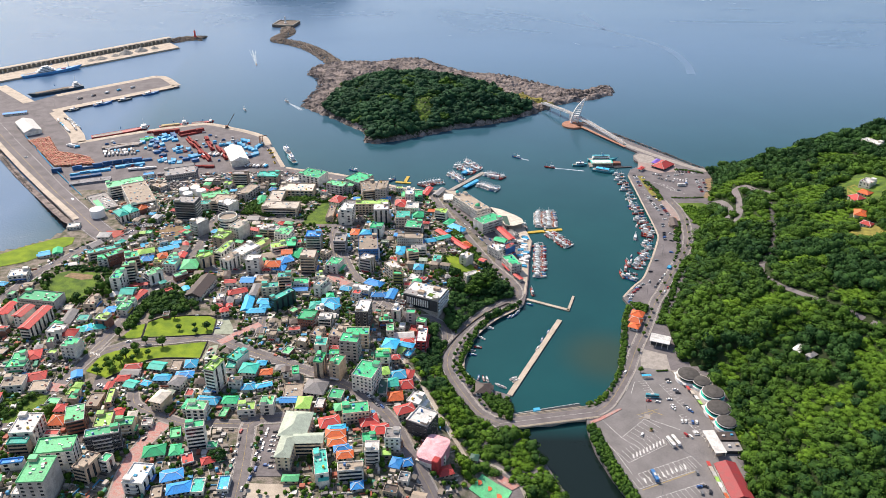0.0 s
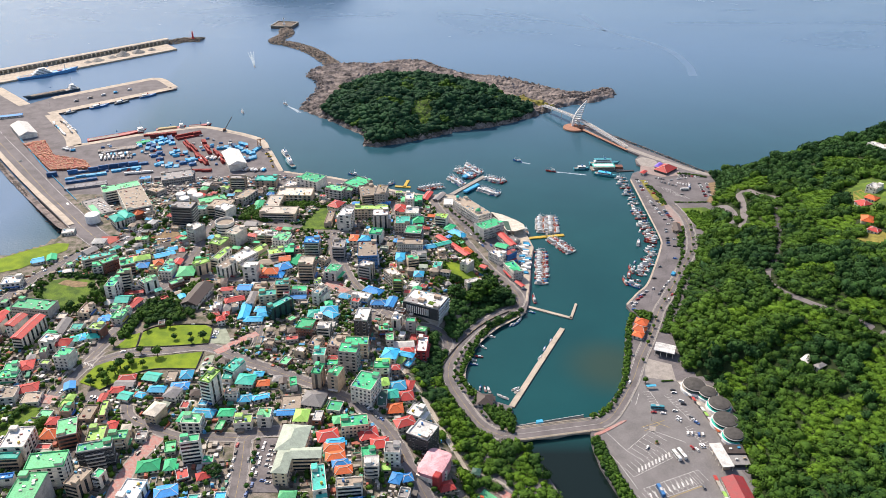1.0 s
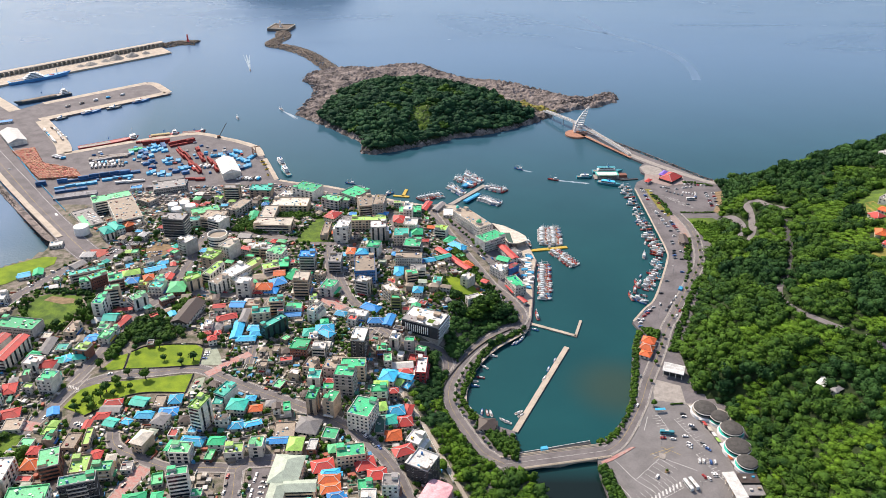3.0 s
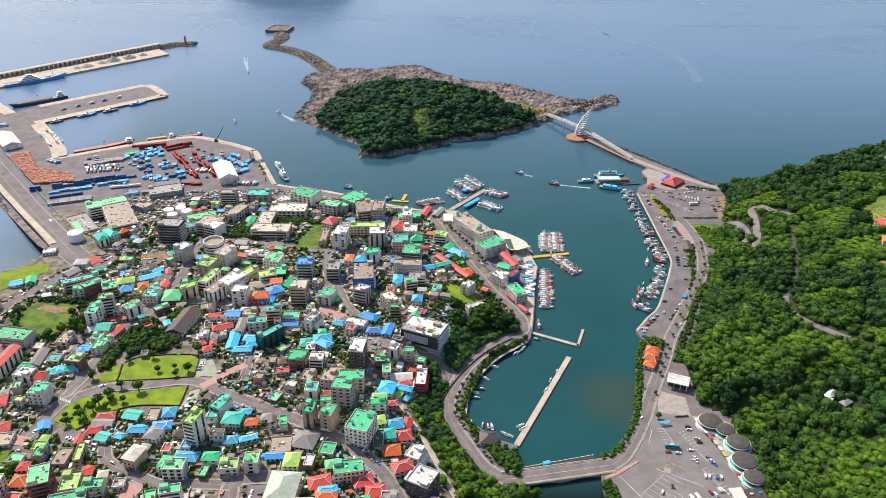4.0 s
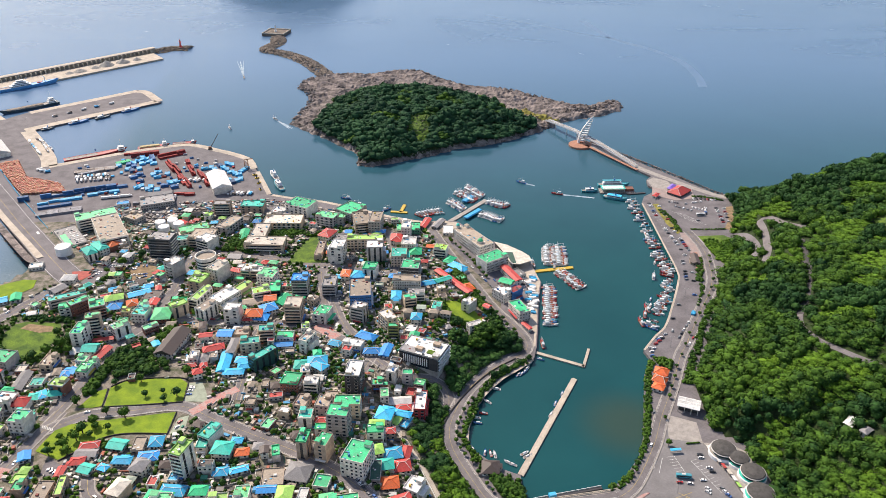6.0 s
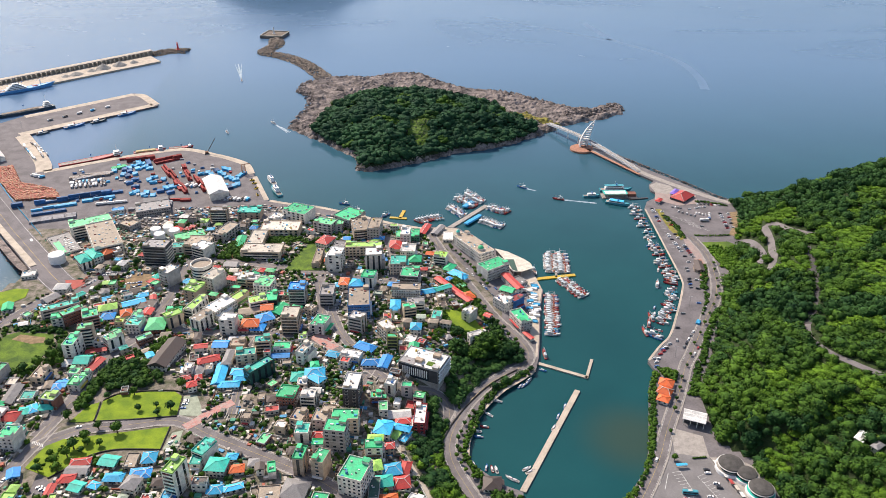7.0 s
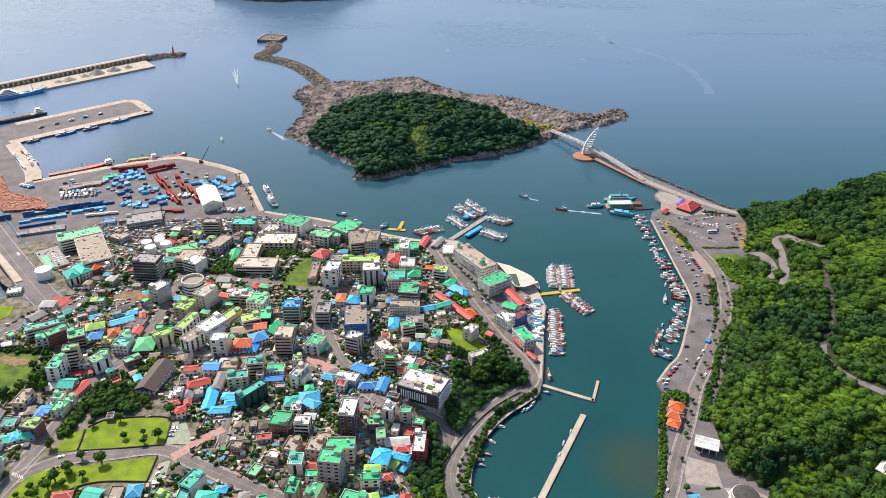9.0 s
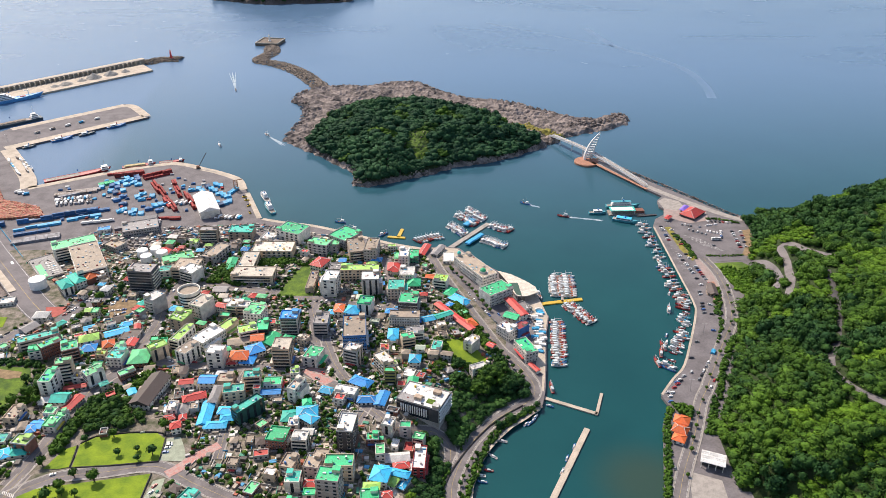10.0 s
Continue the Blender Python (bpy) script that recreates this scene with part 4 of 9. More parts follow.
    if entry and y < 520:
        put("door", DOOR, root, pose(rng.uniform(-0.3, 0.3) * w, -d / 2, lift))
    return root


def roof_solid(w, d, z, rise, hip, over=0.5, thick=0.18):
    """A pitched roof with its ridge along the longer side."""
    bm = bmesh.new()
    a, b = w / 2 + over, d / 2 + over
    long_x = w >= d
    in_ = (min(a, b) * hip) if hip else 0.0
    r0, r1 = ((-a + in_, 0), (a - in_, 0)) if long_x else ((0, -b + in_), (0, b - in_))
    lo = [bm.verts.new((x, y, z - thick)) for x, y in ((-a, -b), (a, -b), (a, b), (-a, b))]
    hi = [bm.verts.new((x, y, z)) for x, y in ((-a, -b), (a, -b), (a, b), (-a, b))]
    p, q = bm.verts.new((*r0, z + rise)), bm.verts.new((*r1, z + rise))
    for i in range(4):
        bm.faces.new((lo[i], lo[(i + 1) % 4], hi[(i + 1) % 4], hi[i]))
    bm.faces.new(lo[::-1])
    if long_x:
        for f in ((hi[0], hi[1], q, p), (hi[2], hi[3], p, q), (hi[1], hi[2], q), (hi[3], hi[0], p)):
            bm.faces.new(f)
    else:
        for f in ((hi[1], hi[2], q, p), (hi[3], hi[0], p, q), (hi[0], hi[1], p), (hi[2], hi[3], q)):
            bm.faces.new(f)
    return bm, [(r0, r1)] + ([(c, r) for c, r in zip(((-a, -b), (a, -b), (a, b), (-a, b)), (r0, r1, r1, r0) if long_x else (r0, r0, r1, r1))] if hip else [])


def pitched(x, y, w, d, storeys, turn, roof, wall, hip, entry=True):
    rng = random.Random(int(x * 11 + y * 5))
    low, _, mid = lay(x, y, w, d, turn)
    BUILT.append((x, y, w, d, turn))
    name = "house" if max(w, d) < 26 else "hall"
    root = put(name, None, m=pose(x, y, low, 0, 0, turn), label=f"{WALL[wall][1]} {name} with a {ROOF[roof][1]} {'hipped' if hip else 'gabled'} roof", category=name, group="houses of the town")
    lift = mid - low
    h = lift + 3.0 * storeys
    wing = None
    if name == "house" and min(w, d) > 6.5 and rng.random() < 0.35:
        # a lower cross wing under a roof of its own
        along_x, side = rng.random() < 0.5, rng.choice((-1, 1))
        a, b = rng.uniform(0.4, 0.55) * w, rng.uniform(0.4, 0.55) * d
        wx, wy = (side * (w / 2 - a / 2 + 1.8), rng.uniform(-0.3, 0.3) * (d - b)) if along_x else (rng.uniform(-0.3, 0.3) * (w - a), side * (d / 2 - b / 2 + 1.8))
        wing = (wx, wy, a, b)
        wing_body = part("wing", boxes((wx - a / 2, wy - b / 2, -1.5, wx + a / 2, wy + b / 2, h - 0.7)), WALL_MAT[wall], root)
    part("wall", boxes((-w / 2 + 0.3, -d / 2 + 0.3, -1.5, w / 2 - 0.3, d / 2 - 0.3, h)), WALL_MAT[wall], root)
    rise = min(w, d) * (rng.uniform(0.2, 0.3) if hip else rng.uniform(0.16, 0.24))
    bm, ridges = roof_solid(w, d, h + 0.2, rise, hip and rng.uniform(0.7, 1.0))
    if wing:
        wx, wy, a, b = wing
        low_roof, _ = roof_solid(a, b, h - 0.5, min(a, b) * 0.26, hip and 0.8, 0.4)
        bmesh.ops.translate(low_roof, verts=low_roof.verts, vec=(wx, wy, 0))
        part("wing_roof", low_roof, TILE_MAT[roof], wing_body)
    part("roof", bm, TILE_MAT[roof], root)
    bm = bmesh.new()
    for (x0, y0), (x1, y1) in ridges:
        z0 = h + 0.2 + (rise if (x0, y0) in ridges[0] else 0)
        p0, p1 = Vector((x0, y0, z0)), Vector((x1, y1, h + 0.2 + rise))
        if (p1 - p0).length < 0.5:
            continue
        m = Matrix.Translation((p0 + p1) / 2) @ (p1 - p0).to_track_quat("X", "Z").to_matrix().to_4x4()
        vs = box(bm, -(p1 - p0).length / 2, -0.16, -0.05, (p1 - p0).length / 2, 0.16, 0.14)
        bmesh.ops.transform(bm, matrix=m, verts=vs)
    if roof not in ("c", "b", "r", "o", "g", "t"):
        bm.free()
    else:
        part("ridge", bm, TRIM if roof in ("c", "b", "r", "o") and rng.random() < 0.6 else TILE_MAT[roof], root)
    glaze(root, w - 0.6, d - 0.6, lift, storeys, turn, rng, (1.5, 1.4))
    if entry and y < 520:
        put("door", DOOR, root, pose(rng.uniform(-0.2, 0.2) * w, -d / 2 + 0.3, lift))
    return root


def hipped(x, y, w, d, storeys, turn, roof, wall):
    return pitched(x, y, w, d, storeys, turn, roof, wall, True)


def gabled(x, y, w, d, storeys, turn, roof, wall):
    return pitched(x, y, w, d, storeys, turn, roof, wall, False)


block(-393, 871, 43.2, 19, 5, 30, "lg", "w")
block(-363, 834, 28.0, 64.5, 5, 30, "n", "w")
depot = block(-409, 836, 22.3, 50, 1, 38, "y", "y", True)
low, _, mid = lay(-409, 836, 22.3, 50, 38)
up = mid - low + 3.1
part("roof_light", boxes((-9, -22, up + 0.154, -3, 8, up + 0.5)), ROOF_MAT["lg"], depot, "long pale green roof panel")
for k in range(6):
    part("roof_light", boxes((0, -20 + k * 5, up + 0.154, 9, -19 + k * 5, up + 0.45)), ROOF_MAT["w"], depot, "narrow white roof strip")
hipped(-366, 786, 18.3, 10.9, 3, -49, "t", "w")
hipped(-360, 798, 21.9, 10.8, 3, -45, "t", "w")
hipped(-353, 807, 23.4, 12.7, 3, -41, "o", "b")
block(-341, 807, 13.3, 7.9, 3, -47, "w", "n")
block(-292, 795, 24.1, 17.1, 7, -6, "y", "sg")
block(-267, 751, 13.1, 15.0, 5, -32, "w", "y")
block(-345, 932, 39.0, 24.7, 2, 22, "y", "y")
gabled(-348, 954, 28.1, 18.8, 1, 11, "y", "y")
block(-357, 887, 19.5, 15.3, 2, -30, "n", "y")
gabled(-301, 871, 14.5, 14.6, 1, -9, "r", "w")
block(-386, 930, 14.2, 10.6, 1, 16, "b", "w")
gabled(-284, 987, 52.7, 23.1, 3, -66, "w", "w")
block(-258, 904, 19.6, 9.8, 5, 0, "y", "n")
block(-225, 915, 26.5, 16.4, 3, -2, "t", "n")
block(-167, 911, 30.0, 23.8, 4, -24, "g", "w")
block(-192, 904, 15.1, 15.8, 2, -18, "w", "w")
block(-132, 877, 22.7, 15.0, 4, -19, "lg", "y")
block(-181, 871, 42.7, 23.4, 3, -1, "k", "k")
block(-200, 828, 16.7, 51.7, 3, -1, "k", "k")
block(-189, 810, 41.7, 19.7, 3, -2, "k", "k")
gabled(-220, 841, 9.6, 25.2, 1, 2, "g", "y")
block(-240, 862, 14.1, 32.0, 3, -21, "n", "y")
block(-275, 845, 30.9, 16.0, 3, 26, "lg", "k")
block(-277, 818, 16.4, 11.5, 3, 11, "t", "w")
block(-258, 821, 24.8, 24.8, 4, -5, "n", "n")
block(-251, 811, 16.2, 16.9, 4, -26, "w", "w")
block(-221, 741, 13.5, 19, 5, -25, "k", "w")
gabled(-216, 785, 13.4, 9.4, 1, -6, "y", "w")
hipped(-127, 839, 14.2, 18.7, 2, -25, "r", "w")
block(-129, 798, 7.8, 33.9, 2, -2, "n", "n")
block(-194, 748, 9.3, 13.8, 3, -9, "w", "k")
block(-184, 745, 10.9, 10.3, 3, -3, "w", "k")
block(-172, 738, 16.1, 16.7, 3, -15, "lg", "w")
hipped(-206, 749, 11.8, 6.9, 2, -20, "r", "w")
block(-234, 725, 14.8, 11.6, 4, -11, "yg", "k")
block(-107, 897, 25.6, 27.4, 4, -37, "g", "y")
block(-118, 881, 12.8, 17.3, 3, -10, "lg", "y")
block(-92, 868, 18.0, 32.0, 4, 12, "n", "n")
block(-75, 863, 13.2, 27.2, 5, -5, "n", "y")
block(-111, 834, 12.1, 13.6, 1, -4, "y", "y")
block(-83, 812, 38.1, 10.9, 4, 2, "yg", "k")
block(-108, 783, 13.6, 18.7, 6, -8, "w", "w")
block(-70, 783, 16.9, 15.4, 6, 3, "w", "y")
block(-45, 776, 16.0, 18.7, 4, 1, "t", "k")
block(-32, 750, 17.7, 17.6, 4, -7, "g", "d")
block(-40, 842, 10.0, 18.9, 5, -3, "w", "w")
block(-48, 847, 5.8, 14.3, 3, 5, "lg", "w")
block(-31, 857, 11.1, 19.1, 2, -1, "g", "g")
hipped(-50, 827, 12.7, 15.7, 2, -1, "r", "w")
block(-36, 810, 15.1, 17.2, 3, -3, "w", "w")
block(-2, 799, 13.3, 12.8, 3, -14, "yg", "w")
hipped(7, 784, 9.0, 14.4, 1, -27, "g", "w")
hipped(15, 771, 19.2, 10.6, 1, -42, "c", "w")
hipped(-29, 797, 12.9, 14.0, 1, -0, "g", "y")
block(-72, 746, 12.7, 13.8, 4, -9, "g", "w")
hipped(-96, 743, 8.8, 13.8, 2, -3, "o", "w")
hipped(-83, 740, 12.8, 13.6, 2, -12, "c", "w")
hipped(-102, 741, 8.1, 6.8, 1, -17, "c", "w")
hipped(-70, 851, 12.0, 8.5, 1, -3, "b", "w")
gabled(-5, 875, 7.5, 22.7, 1, -25, "y", "y")
block(6, 858, 11.3, 19.1, 1, -2, "w", "w")
gabled(-20, 876, 7.7, 24.6, 1, -17, "r", "n")
block(33, 826, 50, 18, 4, -57.7, "n", "w")
block(51, 781, 28, 18, 4, 35, "g", "w")
block(76, 763, 14.5, 10.8, 1, -55, "y", "y")
gabled(63, 742, 13, 9, 2, -28, "g", "k")
block(69, 721, 9.8, 13, 3, -50, "rd", "bd")
block(57, 719, 16.0, 11.8, 3, -49, "w", "w")
block(71, 690, 22.6, 11.8, 3, -67, "g", "w")
gabled(76, 668, 11.6, 4.0, 1, -59, "r", "w")
gabled(10, 738, 54, 7, 1, -54, "r", "k")
gabled(69, 758, 32, 8, 2, -66, "r", "w")
block(24, 692, 8.7, 13.2, 3, -36, "w", "w")
block(28, 656, 6.8, 13.4, 3, -66, "w", "w")
hipped(23, 728, 12.6, 12.9, 1, -61, "o", "w")
block(-348, 692, 32.7, 9.2, 3, 28, "t", "y")
block(-331, 677, 16.6, 8.9, 4, 45, "g", "b")
block(-342, 673, 9.6, 9.9, 3, 19, "g", "w")
block(-312, 672, 13.1, 13.1, 4, 26, "g", "b")
block(-302, 641, 12.2, 8.7, 6, 15, "lg", "n")
block(-307, 625, 9.6, 17.6, 5, -1, "g", "w")
block(-278, 636, 10.0, 14.1, 4, -44, "lg", "w")
hipped(-302, 683, 11.8, 11.4, 1, 9, "b", "w")
hipped(-306, 694, 15.7, 10.6, 2, 22, "yg", "w")
gabled(-288, 708, 20.2, 9.1, 1, 28, "c", "w")
hipped(-284, 722, 8.8, 7.2, 1, 17, "c", "w")
block(-274, 704, 15.3, 15.4, 1, -5, "d", "y")
gabled(-269, 691, 8.7, 10.5, 1, -3, "r", "w")
hipped(-288, 689, 9.8, 11.3, 1, 23, "o", "w")
block(-270, 664, 12.9, 14.0, 3, -5, "t", "w")
block(-272, 674, 8.5, 11.8, 3, 3, "lg", "w")
block(-239, 672, 9.0, 14.6, 4, -49, "yg", "k")
hipped(-252, 665, 16.3, 19.6, 2, 6, "lg", "b")
block(-255, 643, 12.9, 7.2, 2, 39, "lg", "b")
gabled(-228, 619, 15.8, 36.8, 2, -9, "d", "w")
gabled(-290, 627, 16.1, 4.9, 1, 15, "r", "w")
block(-290, 638, 11.1, 7.9, 2, -3, "y", "w")
gabled(-293, 609, 12.0, 11.8, 2, -1, "t", "w")
gabled(-283, 607, 7.8, 16.4, 1, -16, "r", "w")
block(-293, 593, 8.3, 7.9, 2, -6, "lg", "w")
block(-283, 589, 7.6, 7.9, 2, 5, "lg", "w")
block(-286, 580, 9.5, 11.9, 2, -6, "lg", "w")
gabled(-298, 580, 8.8, 7.6, 1, -6, "b", "w")
block(-319, 591, 9.6, 15.6, 2, -4, "n", "k")
hipped(-365, 733, 13.0, 10.9, 2, 3, "w", "w")
gabled(-369, 716, 10.8, 14.1, 1, -31, "y", "w")
block(-234, 720, 14.1, 15.1, 4, -20, "yg", "n")
block(-226, 696, 8.9, 25.9, 3, -18, "yg", "w")
block(-241, 681, 13.4, 11.1, 3, 10, "g", "k")
block(-213, 669, 11.4, 17.1, 4, -29, "n", "w")
block(-203, 694, 15.8, 25.2, 3, -34, "w", "w")
block(-187, 661, 13.7, 11.4, 5, -5, "w", "w")
hipped(-183, 675, 7.4, 5.1, 2, 34, "lg", "w")
hipped(-170, 666, 15.1, 13.0, 2, 3, "o", "w")
hipped(-159, 676, 14.4, 13.3, 2, 29, "b", "w")
hipped(-163, 664, 12.4, 11.3, 1, -6, "b", "w")
hipped(-175, 661, 9.0, 7.1, 1, 1, "r", "w")
gabled(-177, 693, 18.9, 9.1, 1, 13, "n", "w")
gabled(-161, 694, 11.1, 10.9, 2, 9, "o", "w")
block(-171, 703, 16.1, 11.6, 3, 21, "yg", "w")
block(-159, 709, 10.3, 16.1, 3, 5, "g", "d")
gabled(-151, 696, 12.5, 17.3, 1, -22, "g", "y")
block(-170, 730, 16.3, 14.8, 4, -12, "lg", "w")
block(-192, 714, 9.9, 19.2, 2, -30, "yg", "k")
block(-135, 711, 15.2, 12.8, 6, -0, "b", "y")
block(-133, 664, 14.5, 17.2, 6, -1, "k", "n")
block(-108, 665, 12.9, 17.2, 3, -16, "g", "w")
block(-108, 715, 12.6, 19.2, 4, -0, "y", "y")
block(-151, 630, 13.2, 9.3, 4, 6, "t", "k")
block(-162, 615, 16.1, 10.0, 3, 10, "t", "k")
block(-135, 629, 14.0, 10.2, 2, 2, "g", "w")
gabled(-135, 619, 14.6, 6.4, 1, 5, "b", "w")
block(-173, 634, 12.2, 10.4, 2, 1, "n", "n")
gabled(-187, 632, 12.5, 10.2, 2, -1, "b", "w")
gabled(-203, 629, 10.6, 6.3, 2, 9, "r", "w")
hipped(-191, 609, 17.2, 8.0, 2, 21, "r", "w")
hipped(-176, 613, 6.8, 20.4, 2, -1, "y", "w")
block(-146, 592, 8.3, 23.9, 4, -41, "t", "gd")
block(-114, 617, 7.3, 15.9, 4, -25, "k", "w")
hipped(-102, 590, 15.4, 13.4, 2, 8, "c", "w")
hipped(-114, 589, 13.7, 11.6, 1, 2, "t", "w")
block(-110, 578, 7.5, 8.7, 2, 2, "w", "w")
hipped(-164, 596, 12.0, 8.2, 1, -1, "c", "w")
hipped(-161, 587, 9.7, 7.0, 1, 8, "c", "w")
gabled(-178, 593, 9.1, 26.2, 1, 3, "c", "y")
block(-204, 598, 7.5, 10.6, 2, 4, "w", "w")
hipped(-197, 599, 8.4, 10.5, 1, 5, "y", "w")
hipped(-204, 588, 7.6, 5.6, 1, 22, "r", "w")
hipped(-194, 588, 5.3, 7.2, 1, 17, "r", "w")
hipped(-167, 579, 15.0, 7.6, 1, 3, "c", "w")
block(-77, 697, 19.7, 32.7, 5, 5, "n", "bd")
block(-75, 663, 12.4, 11.2, 5, -20, "w", "y")
block(-35, 726, 27.0, 11.5, 3, -2, "n", "w")
block(-25, 699, 15.4, 10.8, 3, 5, "y", "w")
hipped(-44, 699, 8.9, 15.3, 2, -0, "c", "w")
block(-31, 690, 11.5, 9.5, 3, 15, "g", "k")
block(-49, 652, 17.0, 10.3, 4, -57, "w", "k")
block(-43, 635, 8.9, 5.2, 4, -2, "g", "yg")
hipped(-24, 660, 9.4, 11.0, 2, -3, "c", "w")
block(-6, 681, 8.4, 13.1, 2, -10, "t", "w")
block(-28, 644, 8.6, 10.4, 1, -16, "w", "w")
gabled(-12, 730, 14.9, 8.4, 1, 20, "c", "w")
gabled(0, 733, 16.8, 6.7, 2, 29, "t", "w")
block(-76, 617, 16.9, 9.7, 2, -16, "w", "w")
hipped(-66, 632, 17.7, 10.1, 1, -28, "b", "w")
hipped(-60, 609, 13.6, 8.4, 1, 1, "b", "w")
gabled(-48, 610, 8.1, 16.5, 1, -13, "b", "w")
white_hall = block(-16, 606, 35.0, 22.9, 4, -24, "w", "y")
block(-69, 563, 11.4, 19.3, 6, -6, "w", "d")
hipped(-100, 584, 14.1, 9.1, 2, -37, "c", "w")
block(-102, 559, 11.0, 10.1, 3, -5, "w", "w")
block(-118, 561, 13.7, 14.3, 3, -9, "g", "b")
block(-105, 533, 9.5, 13.1, 3, -15, "n", "n")
block(-89, 533, 10.4, 13.1, 3, -10, "n", "y")
block(-71, 530, 19.2, 11.5, 4, -0, "g", "k")
block(-75, 510, 15.1, 12.3, 6, -8, "g", "y")
hipped(-89, 518, 8.8, 6.2, 1, -0, "r", "w")
block(-88, 507, 7.8, 5.9, 2, 1, "g", "w")
block(-100, 518, 9.8, 10.6, 3, -1, "t", "w")
hipped(-44, 531, 12.2, 13.7, 2, -12, "c", "w")
hipped(-31, 536, 13.0, 6.2, 2, -18, "c", "w")
hipped(-35, 531, 5.9, 11.0, 1, -26, "yg", "w")
hipped(-28, 531, 4.5, 11.8, 1, -25, "c", "w")
block(-18, 553, 8.9, 22.5, 3, -4, "w", "r")
hipped(-31, 548, 11.1, 6.8, 1, 6, "r", "w")
gabled(-34, 555, 17.2, 8.8, 1, 6, "w", "w")
block(-46, 556, 6.7, 10.8, 2, 5, "lg", "w")
block(-41, 579, 7.9, 9.5, 3, -18, "w", "w")
block(-29, 579, 8.2, 6.6, 3, -3, "g", "y")
block(-19, 572, 8.2, 6.7, 3, -15, "lg", "w")
block(-26, 567, 7.4, 9.9, 1, -10, "r", "n")
block(-49, 506, 11.8, 8.2, 3, 3, "g", "w")
hipped(-49, 517, 11.0, 6.5, 2, 1, "yg", "w")
block(-173, 468, 8.5, 14.9, 7, -18, "yg", "w")
block(-164, 499, 10.0, 14.9, 3, -26, "t", "w")
block(-167, 489, 7.0, 8.3, 2, -1, "t", "w")
hipped(-152, 485, 13.5, 12.3, 2, -5, "t", "w")
hipped(-139, 484, 9.7, 7.2, 1, 8, "o", "w")
hipped(-148, 465, 8.4, 7.7, 1, 4, "c", "w")
hipped(-137, 467, 12.2, 5.0, 1, 20, "c", "w")
hipped(-175, 448, 16.4, 9.1, 1, -5, "c", "w")
block(-178, 460, 6.6, 7.6, 1, -4, "c", "w")
hipped(-157, 445, 10.8, 8.1, 2, -0, "g", "w")
block(-143, 437, 12.5, 9.6, 2, 6, "yg", "w")
block(-128, 440, 9.6, 10.6, 3, 2, "lg", "w")
block(-178, 434, 13.9, 10.4, 3, -1, "lg", "w")
hipped(-201, 495, 9.4, 10.7, 1, 6, "c", "w")
hipped(-198, 480, 6.4, 8.1, 1, 9, "b", "w")
block(-58, 471, 16.4, 19.9, 5, -18, "g", "w")
block(-46, 468, 7.0, 18.4, 1, -0, "gd", "y")
block(-82, 483, 8.7, 13.1, 5, -17, "g", "n")
block(-96, 486, 7.2, 12.4, 5, -8, "g", "n")
hipped(-29, 480, 11.5, 11.2, 1, 9, "r", "w")
hipped(-36, 491, 12.9, 11.1, 1, 11, "c", "w")
hipped(-47, 491, 8.7, 9.5, 1, 13, "yg", "w")
hipped(-36, 459, 11.6, 10.6, 1, 7, "o", "w")
hipped(-27, 495, 6.4, 14.2, 1, -10, "r", "w")
block(-80, 456, 10.5, 11.2, 1, -10, "g", "w")
hipped(-40, 477, 10.7, 10.2, 1, 8, "t", "w")
hipped(-102, 411, 19, 25, 4, -4, "hg", "k")
hipped(-105, 387.5, 10, 20, 4, -3, "hg", "k")
gabled(-91, 396, 20, 9.5, 4, 2, "hg", "k")
block(-80, 376, 22.5, 9.0, 3, -78, "aq", "w")
hipped(-81, 424, 14.6, 11.4, 1, 16, "r", "w")
hipped(-75, 417, 12.2, 7.2, 1, 5, "c", "w")
hipped(-75, 412, 13.6, 8.1, 1, 3, "o", "w")
hipped(-73, 403, 12.6, 8.2, 1, 10, "o", "w")
hipped(-69, 396, 10.3, 6.7, 1, 12, "b", "w")
hipped(-66, 390, 10.9, 7.7, 1, 8, "o", "w")
hipped(-53, 426, 13.2, 11.8, 1, 17, "r", "w")
hipped(-44, 416, 12.3, 9.8, 1, 9, "r", "w")
block(-50, 400, 9.6, 7.9, 3, 8, "g", "w")
block(-47, 388, 9.5, 9.7, 4, 1, "w", "w")
block(-60, 372, 16.8, 8.0, 3, 6, "n", "w")
block(-34, 401, 10.5, 10.2, 4, -2, "y", "w")
hipped(-31, 383, 7.2, 9.5, 1, -14, "b", "w")
hipped(-24, 385, 7.4, 7.0, 1, 15, "b", "w")
block(-14, 425, 16, 17, 5, -28, "w", "d")
block(-20, 460, 10.7, 12.8, 2, -26, "w", "w")
hipped(-28, 441, 14.2, 9.5, 2, 23, "r", "w")
block(-63, 432, 19.3, 11.5, 3, 10, "g", "k")
gabled(-115, 449, 12.1, 6.6, 1, 4, "b", "w")
hipped(-102, 442, 10.2, 12.9, 2, -1, "yg", "w")
block(-113, 460, 14.5, 15.5, 1, 5, "n", "n")
block(-141, 363, 7.2, 12.4, 1, 4, "c", "w")
hipped(-97, 465, 16.4, 16.3, 1, -11, "y", "w")
block(-196, 365, 13.6, 17.8, 3, -6, "w", "w")
hipped(-177, 370, 14.3, 9.3, 1, 18, "b", "w")
hipped(-169, 359, 14.8, 9.2, 1, 14, "b", "w")
block(-157, 361, 7.9, 12.4, 1, 5, "t", "w")
block(-169, 402, 12.8, 7.1, 6, 12, "g", "w")
hipped(-196, 393, 14.3, 10.5, 1, 12, "g", "w")
